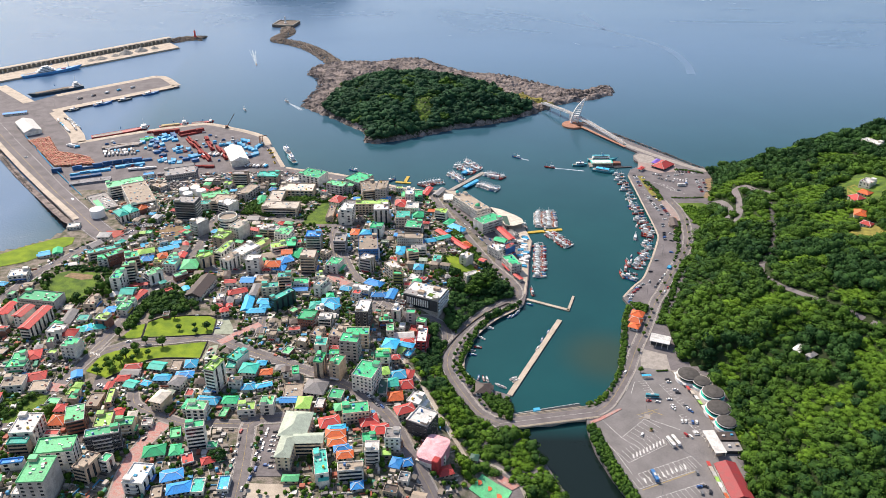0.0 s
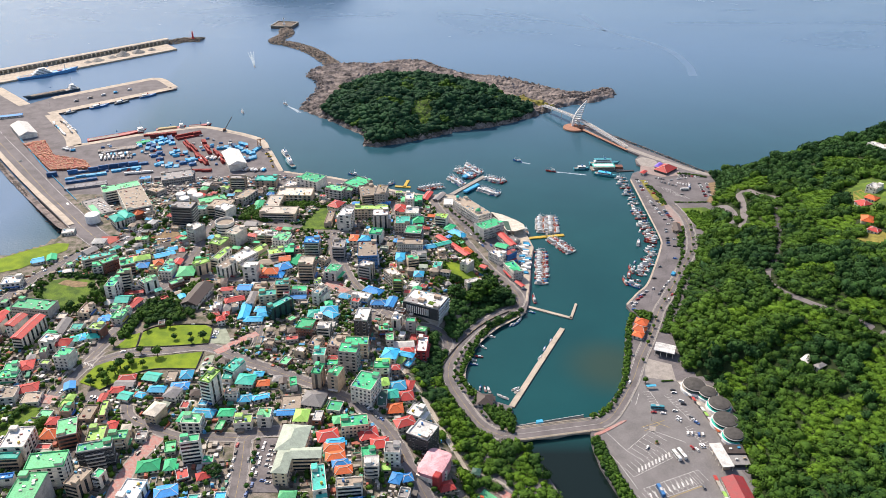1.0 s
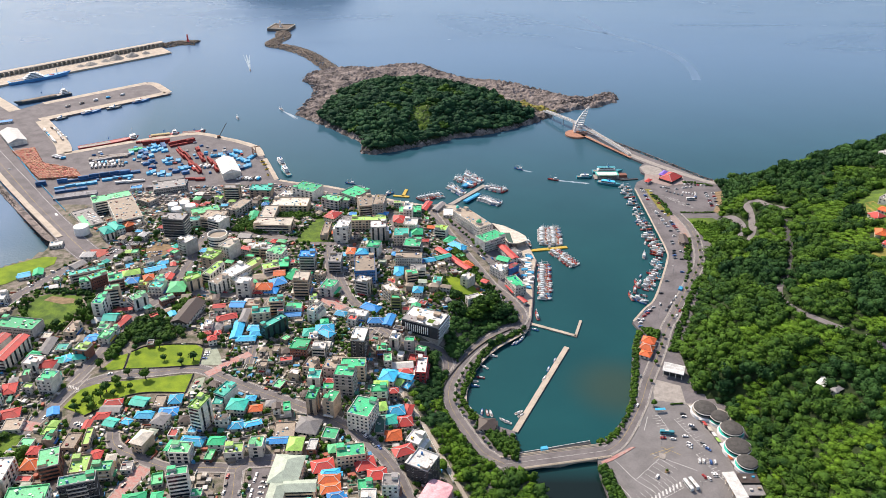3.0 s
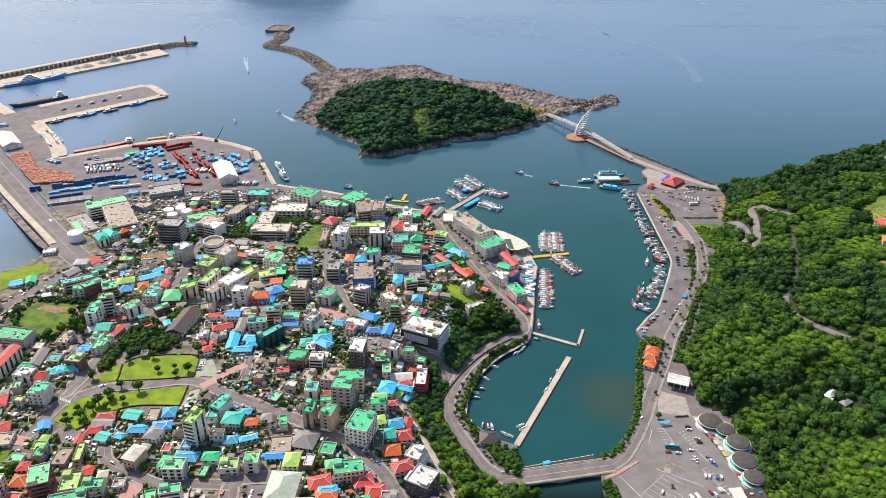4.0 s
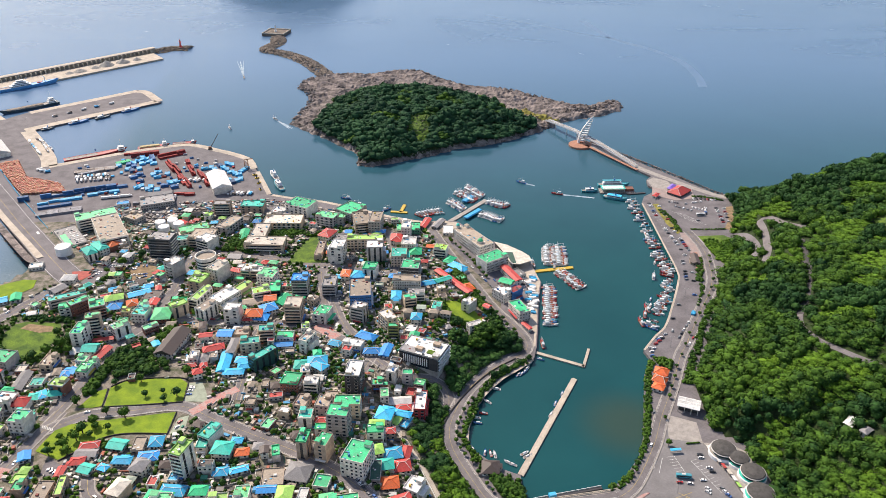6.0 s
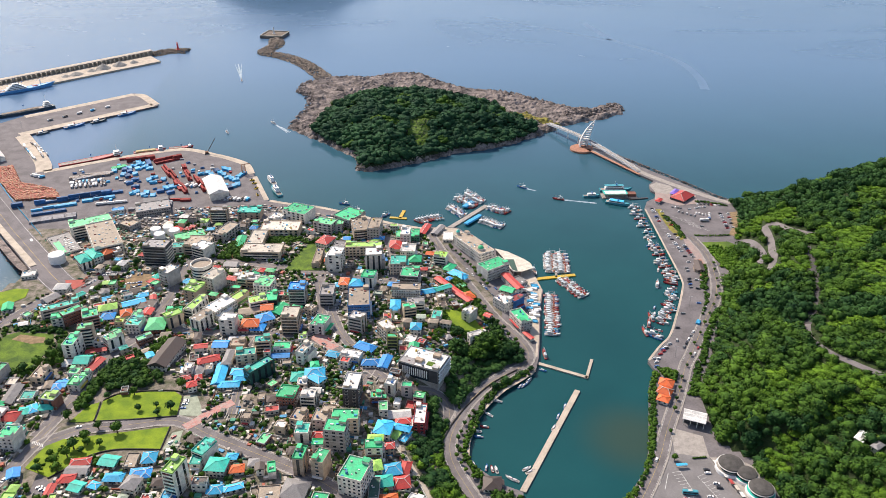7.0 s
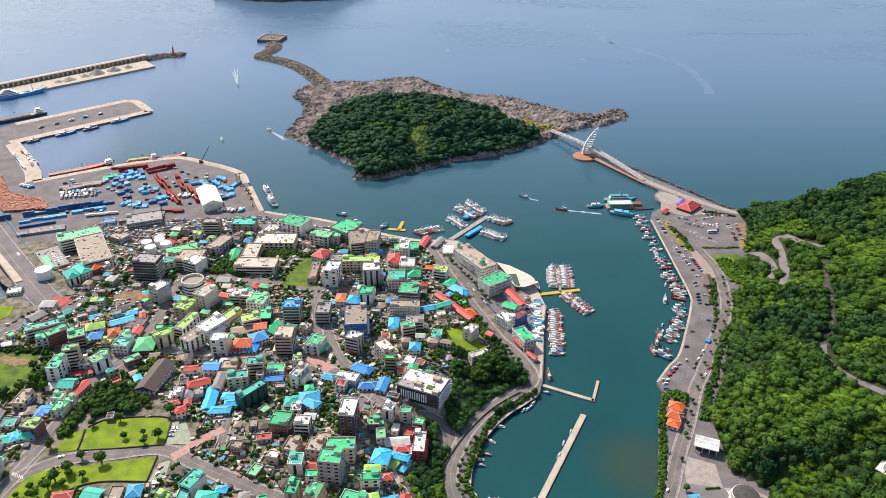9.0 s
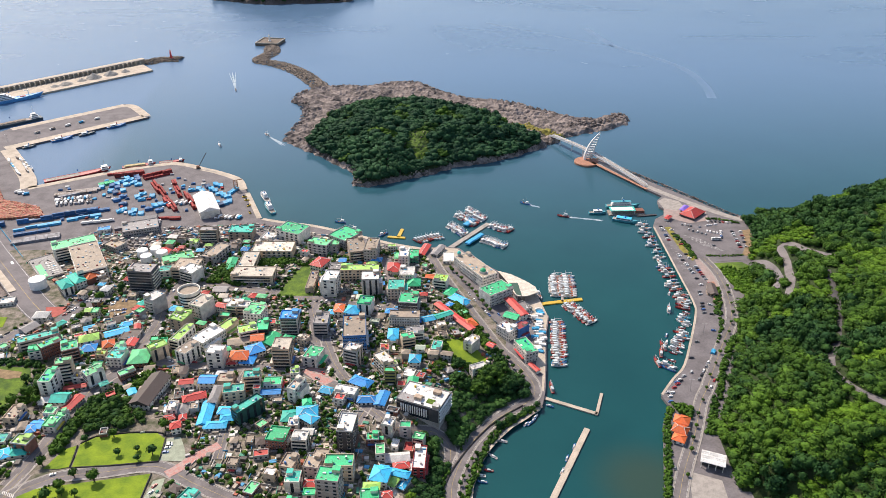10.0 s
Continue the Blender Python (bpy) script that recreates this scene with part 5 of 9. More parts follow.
hipped(-182, 394, 7.0, 10.4, 1, 9, "g", "w")
hipped(-157, 384, 8.6, 6.8, 1, 25, "r", "w")
hipped(-181, 439, 17.0, 10.1, 2, -9, "g", "w")
hipped(-208, 445, 9.8, 13.8, 3, -17, "k", "k")
block(-247, 449, 4.8, 17.3, 2, 9, "yg", "n")
gabled(-239, 468, 8.9, 8.5, 1, -16, "t", "w")
gabled(-227, 492, 12.0, 9.8, 1, -11, "t", "w")
block(-212, 492, 8.3, 13.5, 1, 3, "n", "n")
hipped(-202, 481, 13.2, 7.3, 1, 8, "b", "w")
hipped(-218, 476, 12.6, 7.1, 1, -1, "c", "w")
hipped(-203, 468, 10.3, 11.0, 2, -13, "y", "w")
hipped(-246, 491, 12.9, 6.6, 1, 9, "r", "w")
hipped(-248, 475, 9.6, 7.1, 1, 5, "r", "w")
gabled(-245, 483, 14.4, 7.2, 1, 0, "y", "w")
hipped(-332, 507, 10.4, 13.2, 1, 16, "r", "w")
hipped(-317, 477, 15.3, 10.7, 1, 19, "r", "w")
gabled(-286, 480, 7.9, 8.8, 1, 22, "b", "w")
block(-308, 465, 13.1, 12.7, 1, 7, "n", "w")
block(-328, 467, 16.3, 13.4, 2, 8, "n", "w")
block(-337, 490, 14.4, 9.9, 2, 7, "g", "w")
block(-340, 500, 10.4, 10.3, 2, 13, "g", "w")
block(-259, 448, 10.2, 15.6, 1, 0, "n", "n")
hipped(-276, 425, 11.3, 11.2, 1, 2, "o", "w")
block(-302, 511, 11.8, 13.1, 4, -6, "g", "w")
block(-254, 356, 16.7, 22.3, 7, 3, "lg", "y")
block(-254, 381, 23.9, 14.5, 6, 9, "lg", "w")
block(-231, 398, 22.0, 8.3, 5, 16, "g", "d")
block(-289, 410, 16.2, 20.4, 4, 4, "w", "w")
block(-288, 395, 13.3, 5.9, 3, 5, "t", "n")
block(-232, 373, 9.9, 15.5, 4, -16, "n", "n")
block(-222, 379, 5.9, 7.4, 3, -17, "g", "w")
block(-239, 418, 11.8, 16.1, 3, 10, "yg", "n")
block(-224, 416, 12.8, 8.3, 3, 7, "lg", "k")
block(-260, 421, 12.8, 18.4, 4, 20, "lg", "b")
block(-285, 379, 14.1, 4.7, 2, 10, "b", "w")
block(-366, 593, 36.5, 16.4, 3, -9, "g", "y")
gabled(-350, 551, 9.5, 34.6, 4, -7, "r", "w")
gabled(-366, 562, 9.4, 17.9, 4, -11, "r", "w")
gabled(-383, 566, 7.5, 19.7, 4, -7, "r", "w")
gabled(-330, 566, 9.0, 22.9, 1, 3, "y", "w")
block(-317, 565, 9.9, 9.8, 1, 5, "t", "w")
block(-326, 537, 13.8, 12.0, 3, -8, "w", "w")
hipped(-315, 536, 11.0, 10.5, 2, -0, "r", "w")
block(-295, 556, 12.6, 9.6, 3, -11, "yg", "b")
block(-307, 521, 8.5, 10.3, 2, 6, "t", "w")
hipped(-311, 546, 8.0, 7.8, 1, 6, "t", "w")
hipped(-306, 549, 6.5, 10.1, 1, 31, "c", "w")
hipped(-297, 551, 10.8, 7.9, 1, 9, "t", "w")
hipped(-300, 576, 6.7, 8.6, 1, 9, "b", "w")
block(-413, 645, 17.2, 14.8, 2, 13, "w", "w")
gabled(-412, 694, 10.5, 10.2, 1, 27, "c", "w")
gabled(-401, 700, 9.0, 12.2, 1, 20, "g", "w")
block(-412, 764, 13, 11, 1, 15, "w", "w")
gabled(202, 391, 33.1, 14.8, 1, -87, "rd", "w")
hipped(284, 500, 5.6, 12.0, 1, -47, "w", "w")
hipped(289, 489, 4.7, 8.5, 1, -58, "y", "w")
hipped(182, 601, 11, 9.5, 1, -25, "o", "w")
hipped(178, 590.5, 11, 9.5, 1, -32, "o", "w")
hipped(174.5, 581, 9, 8, 1, -30, "o", "w")
# dark walls stand in for the shade of its open ground floor
hipped(297, 967, 18.9, 27, 1, -45, "r", "d")
hipped(291, 980, 5.6, 16.8, 1, -36, "pu", "w")
gabled(266, 793, 20.1, 7.6, 1, 83, "d", "n")
hipped(265, 955, 5.3, 10.8, 1, -39, "r", "w")
block(512, 866, 22, 12, 2, -60, "w", "w")
hipped(440, 732, 11, 11, 1, -52, "o", "w")
hipped(428, 724, 12, 12, 1, -68, "r", "w")
block(452, 752, 11, 15, 2, -54, "w", "w")
hipped(413, 685, 11, 14, 1, -25, "o", "k")
hipped(407, 660, 10, 9, 1, -48, "r", "w")
hipped(33, 491, 12.2, 12.4, 1, -3, "d", "w")
hipped(23, 410, 5.4, 5.8, 1, -13, "gd", "w")


# ---- small houses that fill the lanes ----
SLOPE = [(-38, 552), (-12, 592), (26, 654), (75, 662), (74, 620), (46, 600), (19, 572), (3, 530), (3, 499), (29, 455), (62, 440), (70, 416), (84, 377), (86, 340), (18, 340), (12, 408), (-12, 470)]
TOWN = [(-330, 340), (-470, 480), (-440, 600), (-385, 720), (-352, 772), (-372, 812), (-330, 838), (-318, 900), (-276, 930), (-200, 915), (-80, 890), (-10, 862), (25, 740), (50, 690), (30, 650), (-12, 592), (-40, 552), (-14, 474), (8, 410), (14, 340)]
KEEP = [LAWN_A, LAWN_B, LAWN_C, SCHOOL_GREEN, MEADOW, SHORE_GREEN, GARDEN, SLOPE, [(-232, 800), (-222, 850), (-150, 865), (-140, 800)], [(-150, 402), (-130, 402), (-130, 425), (-150, 425)], [(-128, 345), (-128, 425), (-105, 425), (-100, 345)], [(-276, 572), (-262, 606), (-222, 600), (-200, 575)]] + CAR_PLOTS + [[(-290, 475), (-262, 470), (-240, 498), (-196, 502), (-180, 530), (-180, 570), (-276, 572)], [(-392, 600), (-392, 668), (-306, 670), (-310, 596)]]


def free(x, y, r, gap=0.6):
    for bx, by, w, d, turn in BUILT:
        if abs(bx - x) < 50 and abs(by - y) < 50:
            c, s = math.cos(radians(turn)), math.sin(radians(turn))
            u, v = (x - bx) * c + (y - by) * s, -(x - bx) * s + (y - by) * c
            if max(0, abs(u) - w / 2) ** 2 + max(0, abs(v) - d / 2) ** 2 < (r + gap) ** 2:
                return False
    return True


fill = random.Random(77)
spots = [(x + fill.uniform(-2, 2), y + fill.uniform(-2, 2)) for y in range(345, 905, 6) for x in range(-470, 60, 6)]
fill.shuffle(spots)
LOOKS = ["g", "lg", "lg", "yg", "c", "c", "b", "t", "r", "r", "o", "w", "w", "k", "y", "y", "d", "d", "n", "n", "hg"]
small = 0
for x, y in spots:
    if small >= 290:
        break
    if not inside(x, y, TOWN) or any(inside(x, y, k) for k in KEEP):
        continue
    w, d = fill.uniform(5.5, 10.5), fill.uniform(5, 8.5)
    if not free(x, y, (w + d) / 4 + 0.2, 0.4) or near_road(x, y, (w + d) / 4 + 0.9):
        continue
    nearest = min(BUILT, key=lambda b: (b[0] - x) ** 2 + (b[1] - y) ** 2)
    turn = nearest[4] + fill.choice((0, 0, 90)) + fill.uniform(-6, 6)
    kind = fill.random()
    look_ = fill.choice(LOOKS)
    if kind < 0.45:
        block(round(x), round(y), w, d, fill.choice((1, 1, 1, 2, 2)), turn, look_ if look_ not in ("c", "b", "o") else fill.choice(("lg", "g", "n", "yg")), fill.choice("wwwkynb"), entry=False)
    else:
        pitched(round(x), round(y), w, d, fill.choice((1, 1, 2)), turn, look_, fill.choice("wwkyn"), kind < 0.8, entry=False)
    small += 1


# ---- buildings of their own shape ----
def oval(w, d, n=28, power=2.6):
    return [(w / 2 * math.copysign(abs(math.cos(a)) ** (2 / power), math.cos(a)), d / 2 * math.copysign(abs(math.sin(a)) ** (2 / power), math.sin(a))) for a in (2 * math.pi * k / n for k in range(n))]


def lumpy_roof(pts, z, rise, seed):
    """A soft bulging roof over an outline."""
    bm = bmesh.new()
    rings = []
    for s in (1.0, 0.93, 0.75, 0.5, 0.25):
        rings.append([bm.verts.new((x * s, y * s, z + rise * (1 - s ** 2.5) + (0.5 * noise.noise((x * s / 3, y * s / 3, seed)) if s < 1 else 0))) for x, y in pts])
    n = len(pts)
    for p, q in zip(rings, rings[1:]):
        for k in range(n):
            bm.faces.new((p[k], p[(k + 1) % n], q[(k + 1) % n], q[k]))
    bm.faces.new(rings[-1])
    return bm


x, y = -6, 400
BUILT.append((x, y, 20, 26, -20))
pink = put("building", None, m=pose(x, y, ground_z(x, y) - 0.6, 0, 0, -24), label="pink rounded building with a bulging pink roof and red tower", category="building", group="buildings of the town")
part("wall", prism(oval(17, 25, 28, 5), -2, 9.4), WALL_MAT["p"], pink)
part("roof", lumpy_roof(oval(17.6, 25.6, 28, 5), 9.404, 1.3, 3), ROOF_MAT["p"], pink)
part("white_front", boxes((-8.0, -12.95, -1.5, 4.2, -11.6, 6.6)), WALL_MAT["w"], pink, "white lower front of the pink building")
part("shop_window", boxes((-6.8, -13.03, 0.8, 3.2, -12.954, 3.0)), GLASS, pink)
part("stair_tower", boxes((4.3, -13.4, -2, 9.2, -7.5, 10.6), bevel=0.5), WALL_MAT["r"], pink, "bright red square stair tower")

BUILT.append((192, 557, 19, 15, -22))
shed = put("ticket_hall", None, m=pose(192, 557, QUAY, 0, 0, -22), label="dark open hall under a white ribbed roof", category="hall")
part("wall", boxes((-7.6, 3.0, -0.5, 7.6, 5.6, 6.0)), WALL_MAT["d"], shed)
for s in (-7.4, -2.5, 2.5, 7.4):
    part("post", boxes((s - 0.25, -6.2, -0.2, s + 0.25, -5.7, 5.6)), WALL_MAT["w"], shed)
# dark block added to stand in for the shaded interior
part("back_office", boxes((-7.2, -3.5, -0.3, 7.2, 2.98, 3.2)), WALL_MAT["d"], shed)
for k in range(3):
    v = -6.8 + k * 4.3
    bm = bmesh.new()
    lo = [bm.verts.new((a, b, 5.6)) for a, b in ((-8.6, v), (8.6, v), (8.6, v + 4.2), (-8.6, v + 4.2))]
    hi = [bm.verts.new((a, b, c)) for a, b, c in ((-8.6, v, 6.0), (8.6, v, 6.0), (8.6, v + 4.2, 6.0), (-8.6, v + 4.2, 6.0), (-8.6, v + 2.1, 7.0), (8.6, v + 2.1, 7.0))]
    for f in ((lo[3], lo[2], lo[1], lo[0]), (lo[0], lo[1], hi[1], hi[0]), (lo[2], lo[3], hi[3], hi[2]), (hi[0], hi[1], hi[5], hi[4]), (hi[2], hi[3], hi[4], hi[5]), (lo[1], lo[2], hi[2], hi[5], hi[1]), (lo[3], lo[0], hi[0], hi[4], hi[3])):
        bm.faces.new(f)
    part("roof_bay", bm, ROOF_MAT["w"], shed)

BUILT.append((200, 428, 10, 25, 5))
BUILT.append((212, 430, 14, 22, 0))
canopy = put("market_canopy", None, m=pose(200, 428, QUAY, 0, 0, 6), label="white flat canopy roof over a market terrace", category="canopy")
part("roof", boxes((-4.4, -12, 4.6, 4.4, 12, 5.0)), ROOF_MAT["w"], canopy)
for sx in (-3.8, 3.8):
    for k in range(5):
        part("post", boxes((sx - 0.15, -11.4 + k * 5.6, 0, sx + 0.15, -11.1 + k * 5.6, 4.6)), WALL_MAT["w"], canopy)
for k in range(4):
    part("counter", boxes((-2.5, -10 + k * 5.6, 0, 2.5, -8 + k * 5.6, 1.0)), WALL_MAT["n"], canopy)
stalls = put("market_stall_yard", None, m=pose(212, 430, QUAY), label="dark roofed stall yard behind the white canopy", category="market")
part("dark_roof", boxes((-6.8, 1.0, 3.2, 6.8, 9.8, 3.5)), ROOF_MAT["d"], stalls)
part("lower_roof", boxes((-6.8, -9.8, 2.6, 6.8, -0.4, 2.9)), ROOF_MAT["y"], stalls)
part("wall", boxes((-6.6, -9.6, 0, 6.6, 9.6, 2.6)), WALL_MAT["d"], stalls)
for i, (a, b, k) in enumerate(((-3, 5.5, "w"), (3.5, 6.5, "c"), (-2, -5, "w"), (4, -4, "n"))):
    part("roof_box", boxes((a - 1, b - 0.7, 2.904 if b < 0 else 3.504, a + 1, b + 0.7, 4.2)), ROOF_MAT[k], stalls)

BUILT.append((-237, 758, 20, 20, 0))
drum = put("building", None, m=pose(-237, 758, ground_z(-237, 758) - 0.5), label="white round-ended building with a ring-shaped parapet", category="building", group="buildings of the town")
part("wall", prism(oval(20, 20, 32, 2.0), -2, 17), WALL_MAT["w"], drum)
for k in range(5):
    part("window_band", prism(oval(20.2, 20.2, 32, 2.0), 1.3 + k * 3.2, 2.7 + k * 3.2), GLASS, drum)
part("roof", prism(oval(19, 19, 32, 2.0), 17.004, 17.15), ROOF_MAT["n"], drum)
ring = bmesh.new()
inner, outer = oval(19, 19, 32, 2.0), oval(20.6, 20.6, 32, 2.0)
rows_ = [[ring.verts.new((x, y, z)) for x, y in pts] for pts, z in ((outer, 16.6), (outer, 19.4), (inner, 19.4), (inner, 17.0))]
for p, q in zip(rows_, rows_[1:]):
    for k in range(32):
        ring.faces.new((p[k], p[(k + 1) % 32], q[(k + 1) % 32], q[k]))
part("parapet", ring, WALL_MAT["w"], drum)


# ---- greenery ----
HILL_GAPS = []


def on_hill(x, y):
    d = x - hill_foot(y)
    return d > -2 and x < 330 + 0.46 * (y - 300) + 60 and y < hill_back(x) + 4 and not near_road(x, y, 2.2 if y > 745 or y < 640 else 1.2) and free(x, y, 2.0) and not any(inside(x, y, g) for g in HILL_GAPS)


HILL_GAPS += [[(435, 760), (452, 762), (440, 733), (423, 731)], [(384, 650), (412, 664), (418, 636), (392, 628)], [(428, 770), (470, 800), (480, 740), (440, 700), (415, 715)], [(287, 500), (292, 503), (296, 496), (291, 492)]]
BRIGHT_ZONES = ((255, 563, 12), (274, 562, 14), (292, 556, 14), (304, 536, 11), (282, 440, 15), (287, 412, 15), (264, 428, 12), (332, 474, 20), (314, 453, 14), (240, 512, 12), (227, 490, 9), (228, 437, 9), (312, 427, 14), (352, 470, 20), (400, 762, 22), (384, 745, 15), (390, 798, 11), (336, 811, 7), (367, 657, 13), (389, 682, 12), (370, 845, 8), (316, 613, 9), (304, 812, 14), (300, 712, 10), (250, 396, 11), (345, 545, 14), (418, 725, 12))


def vines(x, y):
    """Where climbers and bright undergrowth have swallowed the slope."""
    wob = 9 * noise.noise((x / 14, y / 14, 3))
    # bright growth thickens with distance, standing in for haze on the far slope
    return any(math.hypot(x - a, y - b) + wob < r for a, b, r in BRIGHT_ZONES) or noise.noise((x / 42, y / 42, 4)) > 0.42 - 0.14 * smooth(560, 700, y)


def pines(x, y):
    # slightly more pines close by, as haze lightens the slope farther off
    return noise.noise((x / 55, y / 55, 1)) + 0.35 * noise.noise((x / 12, y / 12, 2)) + 0.22 * smooth(10, 90, x - hill_foot(y)) + 0.5 * smooth(815, 860, y) * smooth(330, 365, x) + 0.1 * smooth(90, 40, math.hypot(x - 262, y - 668)) > 0.44 - 0.05 * smooth(620, 420, y)


woods("hillside_undergrowth", lambda x, y: on_hill(x, y) and vines(x, y), 198, 640, 330, 985, 4.6, VINE, ground_z, "bright green climbers and undergrowth on the hill", 9, (3.2, 5.6), (1.8, 4.4))
woods("hillside_woods", lambda x, y: on_hill(x, y) and not vines(x, y) and not pines(x, y), 198, 640, 330, 985, 5.5, LEAF, ground_z, "dense bright and dark green broadleaf woods on the hill", 1, (3.4, 7.0), (5, 10.5))
woods("hillside_pines", lambda x, y: on_hill(x, y) and not vines(x, y) and pines(x, y), 198, 640, 330, 985, 5.4, PINE, ground_z, "dense dark green pine woods on the hill", 2, (3.2, 6.4), (6, 12.5))


def heap_of_boxes(rows):
    """One mesh of many small boxes: x, y, z, length, width, height, turn."""
    cube = np.array([(i, j, k) for k in (0, 1) for j in (-0.5, 0.5) for i in (-0.5, 0.5)])
    quad = np.array([(0, 1, 5), (0, 5, 4), (1, 3, 7), (1, 7, 5), (3, 2, 6), (3, 6, 7), (2, 0, 4), (2, 4, 6), (4, 5, 7), (4, 7, 6)])
    vs, fs = [], []
    for n, (x, y, z, a, b, h, turn) in enumerate(rows):
        c, s = math.cos(radians(turn)), math.sin(radians(turn))
        u, v = cube[:, 0] * a, cube[:, 1] * b
        vs.append(np.stack((x + u * c - v * s, y + u * s + v * c, z + cube[:, 2] * h), 1))
        fs.append(quad + n * 8)
    return np.vstack(vs), np.vstack(fs)


ODDS = clutter_mat("yard odds and ends", ((0.62, 0.61, 0.58), (0.07, 0.065, 0.06), (0.24, 0.20, 0.16), (0.45, 0.44, 0.42), (0.12, 0.11, 0.10), (0.66, 0.64, 0.58), (0.30, 0.27, 0.23), (0.05, 0.28, 0.50), (0.46, 0.42, 0.37), (0.20, 0.18, 0.16), (0.05, 0.26, 0.17), (0.36, 0.10, 0.06), (0.16, 0.15, 0.15), (0.40, 0.34, 0.27)))
GEAR_GREY = clutter_mat("rooftop units", ((0.45, 0.45, 0.44), (0.12, 0.12, 0.12), (0.72, 0.72, 0.70), (0.30, 0.27, 0.24), (0.05, 0.06, 0.07), (0.68, 0.66, 0.60), (0.04, 0.30, 0.50), (0.20, 0.05, 0.04)))
ro = random.Random(19)
rows = []
DOCKSIDE = [(-440, 850), (-400, 925), (-300, 940), (-215, 948), (-100, 905), (-30, 880), (-40, 850), (-200, 905), (-300, 900), (-330, 840), (-380, 800)]
for x, y in [(x + ro.uniform(-1.5, 1.5), y + ro.uniform(-1.5, 1.5)) for y in range(345, 950, 4) for x in range(-470, 60, 4)]:
    if (inside(x, y, TOWN) or inside(x, y, DOCKSIDE)) and ro.random() < 0.85 and free(x, y, 0.8, 0.2) and not near_road(x, y, 0.9) and not any(inside(x, y, k) for k in KEEP[:8] + KEEP[9:]):
        near = min(BUILT, key=lambda b: (b[0] - x) ** 2 + (b[1] - y) ** 2)
        if ro.random() < 0.45:
            a, b, h = ro.uniform(3, 8), 0.3, ro.uniform(1.0, 1.7)
        else:
            a, b, h = ro.uniform(1.2, 5.2), ro.uniform(1.0, 3.6), ro.uniform(0.6, 2.8)
        rows.append((x, y, ground_z(x, y) - 0.2, a, b, h, near[4] + ro.choice((0, 90))))
put("yard_clutter", tri_mesh("yard_clutter", *heap_of_boxes(rows), ODDS), label="garden walls, lean-to sheds and odds and ends between the houses", category="clutter", kind="stuff")
rows = []
for x, y, w, d, turn, z in ROOFS:
    c, s = math.cos(radians(turn)), math.sin(radians(turn))
    for _ in range(int(w * d / 45) + 1):
        u, v = ro.uniform(-0.42, 0.42) * w, ro.uniform(-0.42, 0.42) * d
        a = ro.uniform(0.8, 2.2)
        rows.append((x + u * c - v * s, y + u * s + v * c, z - 0.05, a, a * ro.uniform(0.4, 1.0), ro.uniform(0.25, 1.0), turn))
put("rooftop_gear", tri_mesh("rooftop_gear", *heap_of_boxes(rows), GEAR_GREY), label="small boxes, units and planters on the flat roofs", category="clutter", kind="stuff")


def slope_ok(x, y):
    return inside(x, y, SLOPE) and not near_road(x, y, 2.2) and free(x, y, 1.5) and not inside(x, y, COURT_PLOT)


COURT_PLOT = [(12, 372), (30, 402), (56, 384), (44, 340), (10, 340)]
def slope_bright(x, y):
    return noise.noise((x / 22, y / 22, 6)) + 0.45 * smooth(30, -10, x) * smooth(540, 500, y) - 0.4 * smooth(520, 560, y) > 0.2


woods("slope_woods", lambda x, y: slope_ok(x, y) and not slope_bright(x, y) and y < 490, -45, 90, 340, 665, 5.0, LEAF, ground_z, "thick green trees on the slope between town and basin", 6, (3.0, 6.4), (5, 9))
# same trees in darker pine green: the slope's shade put into the colour
woods("slope_woods", lambda x, y: slope_ok(x, y) and not slope_bright(x, y) and y >= 490, -45, 90, 340, 665, 5.0, PINE, ground_z, "green trees on the slope above the harbour road, darkened for shade", 46, (3.0, 6.0), (4, 8))
woods("slope_undergrowth", lambda x, y: slope_ok(x, y) and slope_bright(x, y), -45, 90, 340, 665, 4.6, VINE, ground_z, "bright green climbers and bushes on the slope", 36, (2.6, 5.0), (3, 6.5))


def strip_of_green(name, pts, half, step, seed, label, size=(1.2, 2.2), tall=(1.6, 3.0), material=None):
    rng = random.Random(seed)
    line = curve_through(pts, step)
    rows = []
    for p in line:
        for _ in range(max(1, int(half / 1.2))):
            x, y = p.x + rng.uniform(-half, half), p.y + rng.uniform(-half, half)
            if near_road(x, y, 0.2):
                continue
            h = rng.uniform(*tall)
            rows.append((rng.randrange(8), x, y, ground_z(x, y) + h * 0.35, rng.uniform(*size), h * 0.62, rng.uniform(0, 6.3)))
    return put(name, tri_mesh(name, *many(SHRUB_SHAPES, rows), material or LEAF, True), label=label, category="shrubs", kind="stuff")


strip_of_green("basin_shrubs", [(116, 473), (132, 486), (145, 507), (153, 530), (162, 565), (170, 596), (178, 618)], 2.4, 1.0, 11, "low green shrubs along the basin edge", (1.1, 2.2), (1.4, 3.0))
strip_of_green("basin_shrubs", [(70, 618), (46, 598), (30, 575), (21, 548), (14, 524), (22, 505), (34, 484), (44, 466)], 2.6, 1.2, 12, "green shrubs and young trees beside the basin road", (1.0, 2.2), (1.6, 3.6))
strip_of_green("wall_shrubs", [(60, 623), (36, 603), (15, 575), (0, 545), (-3, 525), (1, 505), (12, 482), (24, 460)], 2.4, 1.3, 31, "green climbers and shrubs above the basin road", (1.0, 2.0), (1.6, 3.2))
strip_of_green("point_trees", [(40, 480), (48, 470), (50, 462)], 6, 1.2, 13, "clump of green trees on the basin point", (2.0, 3.2), (4, 6))
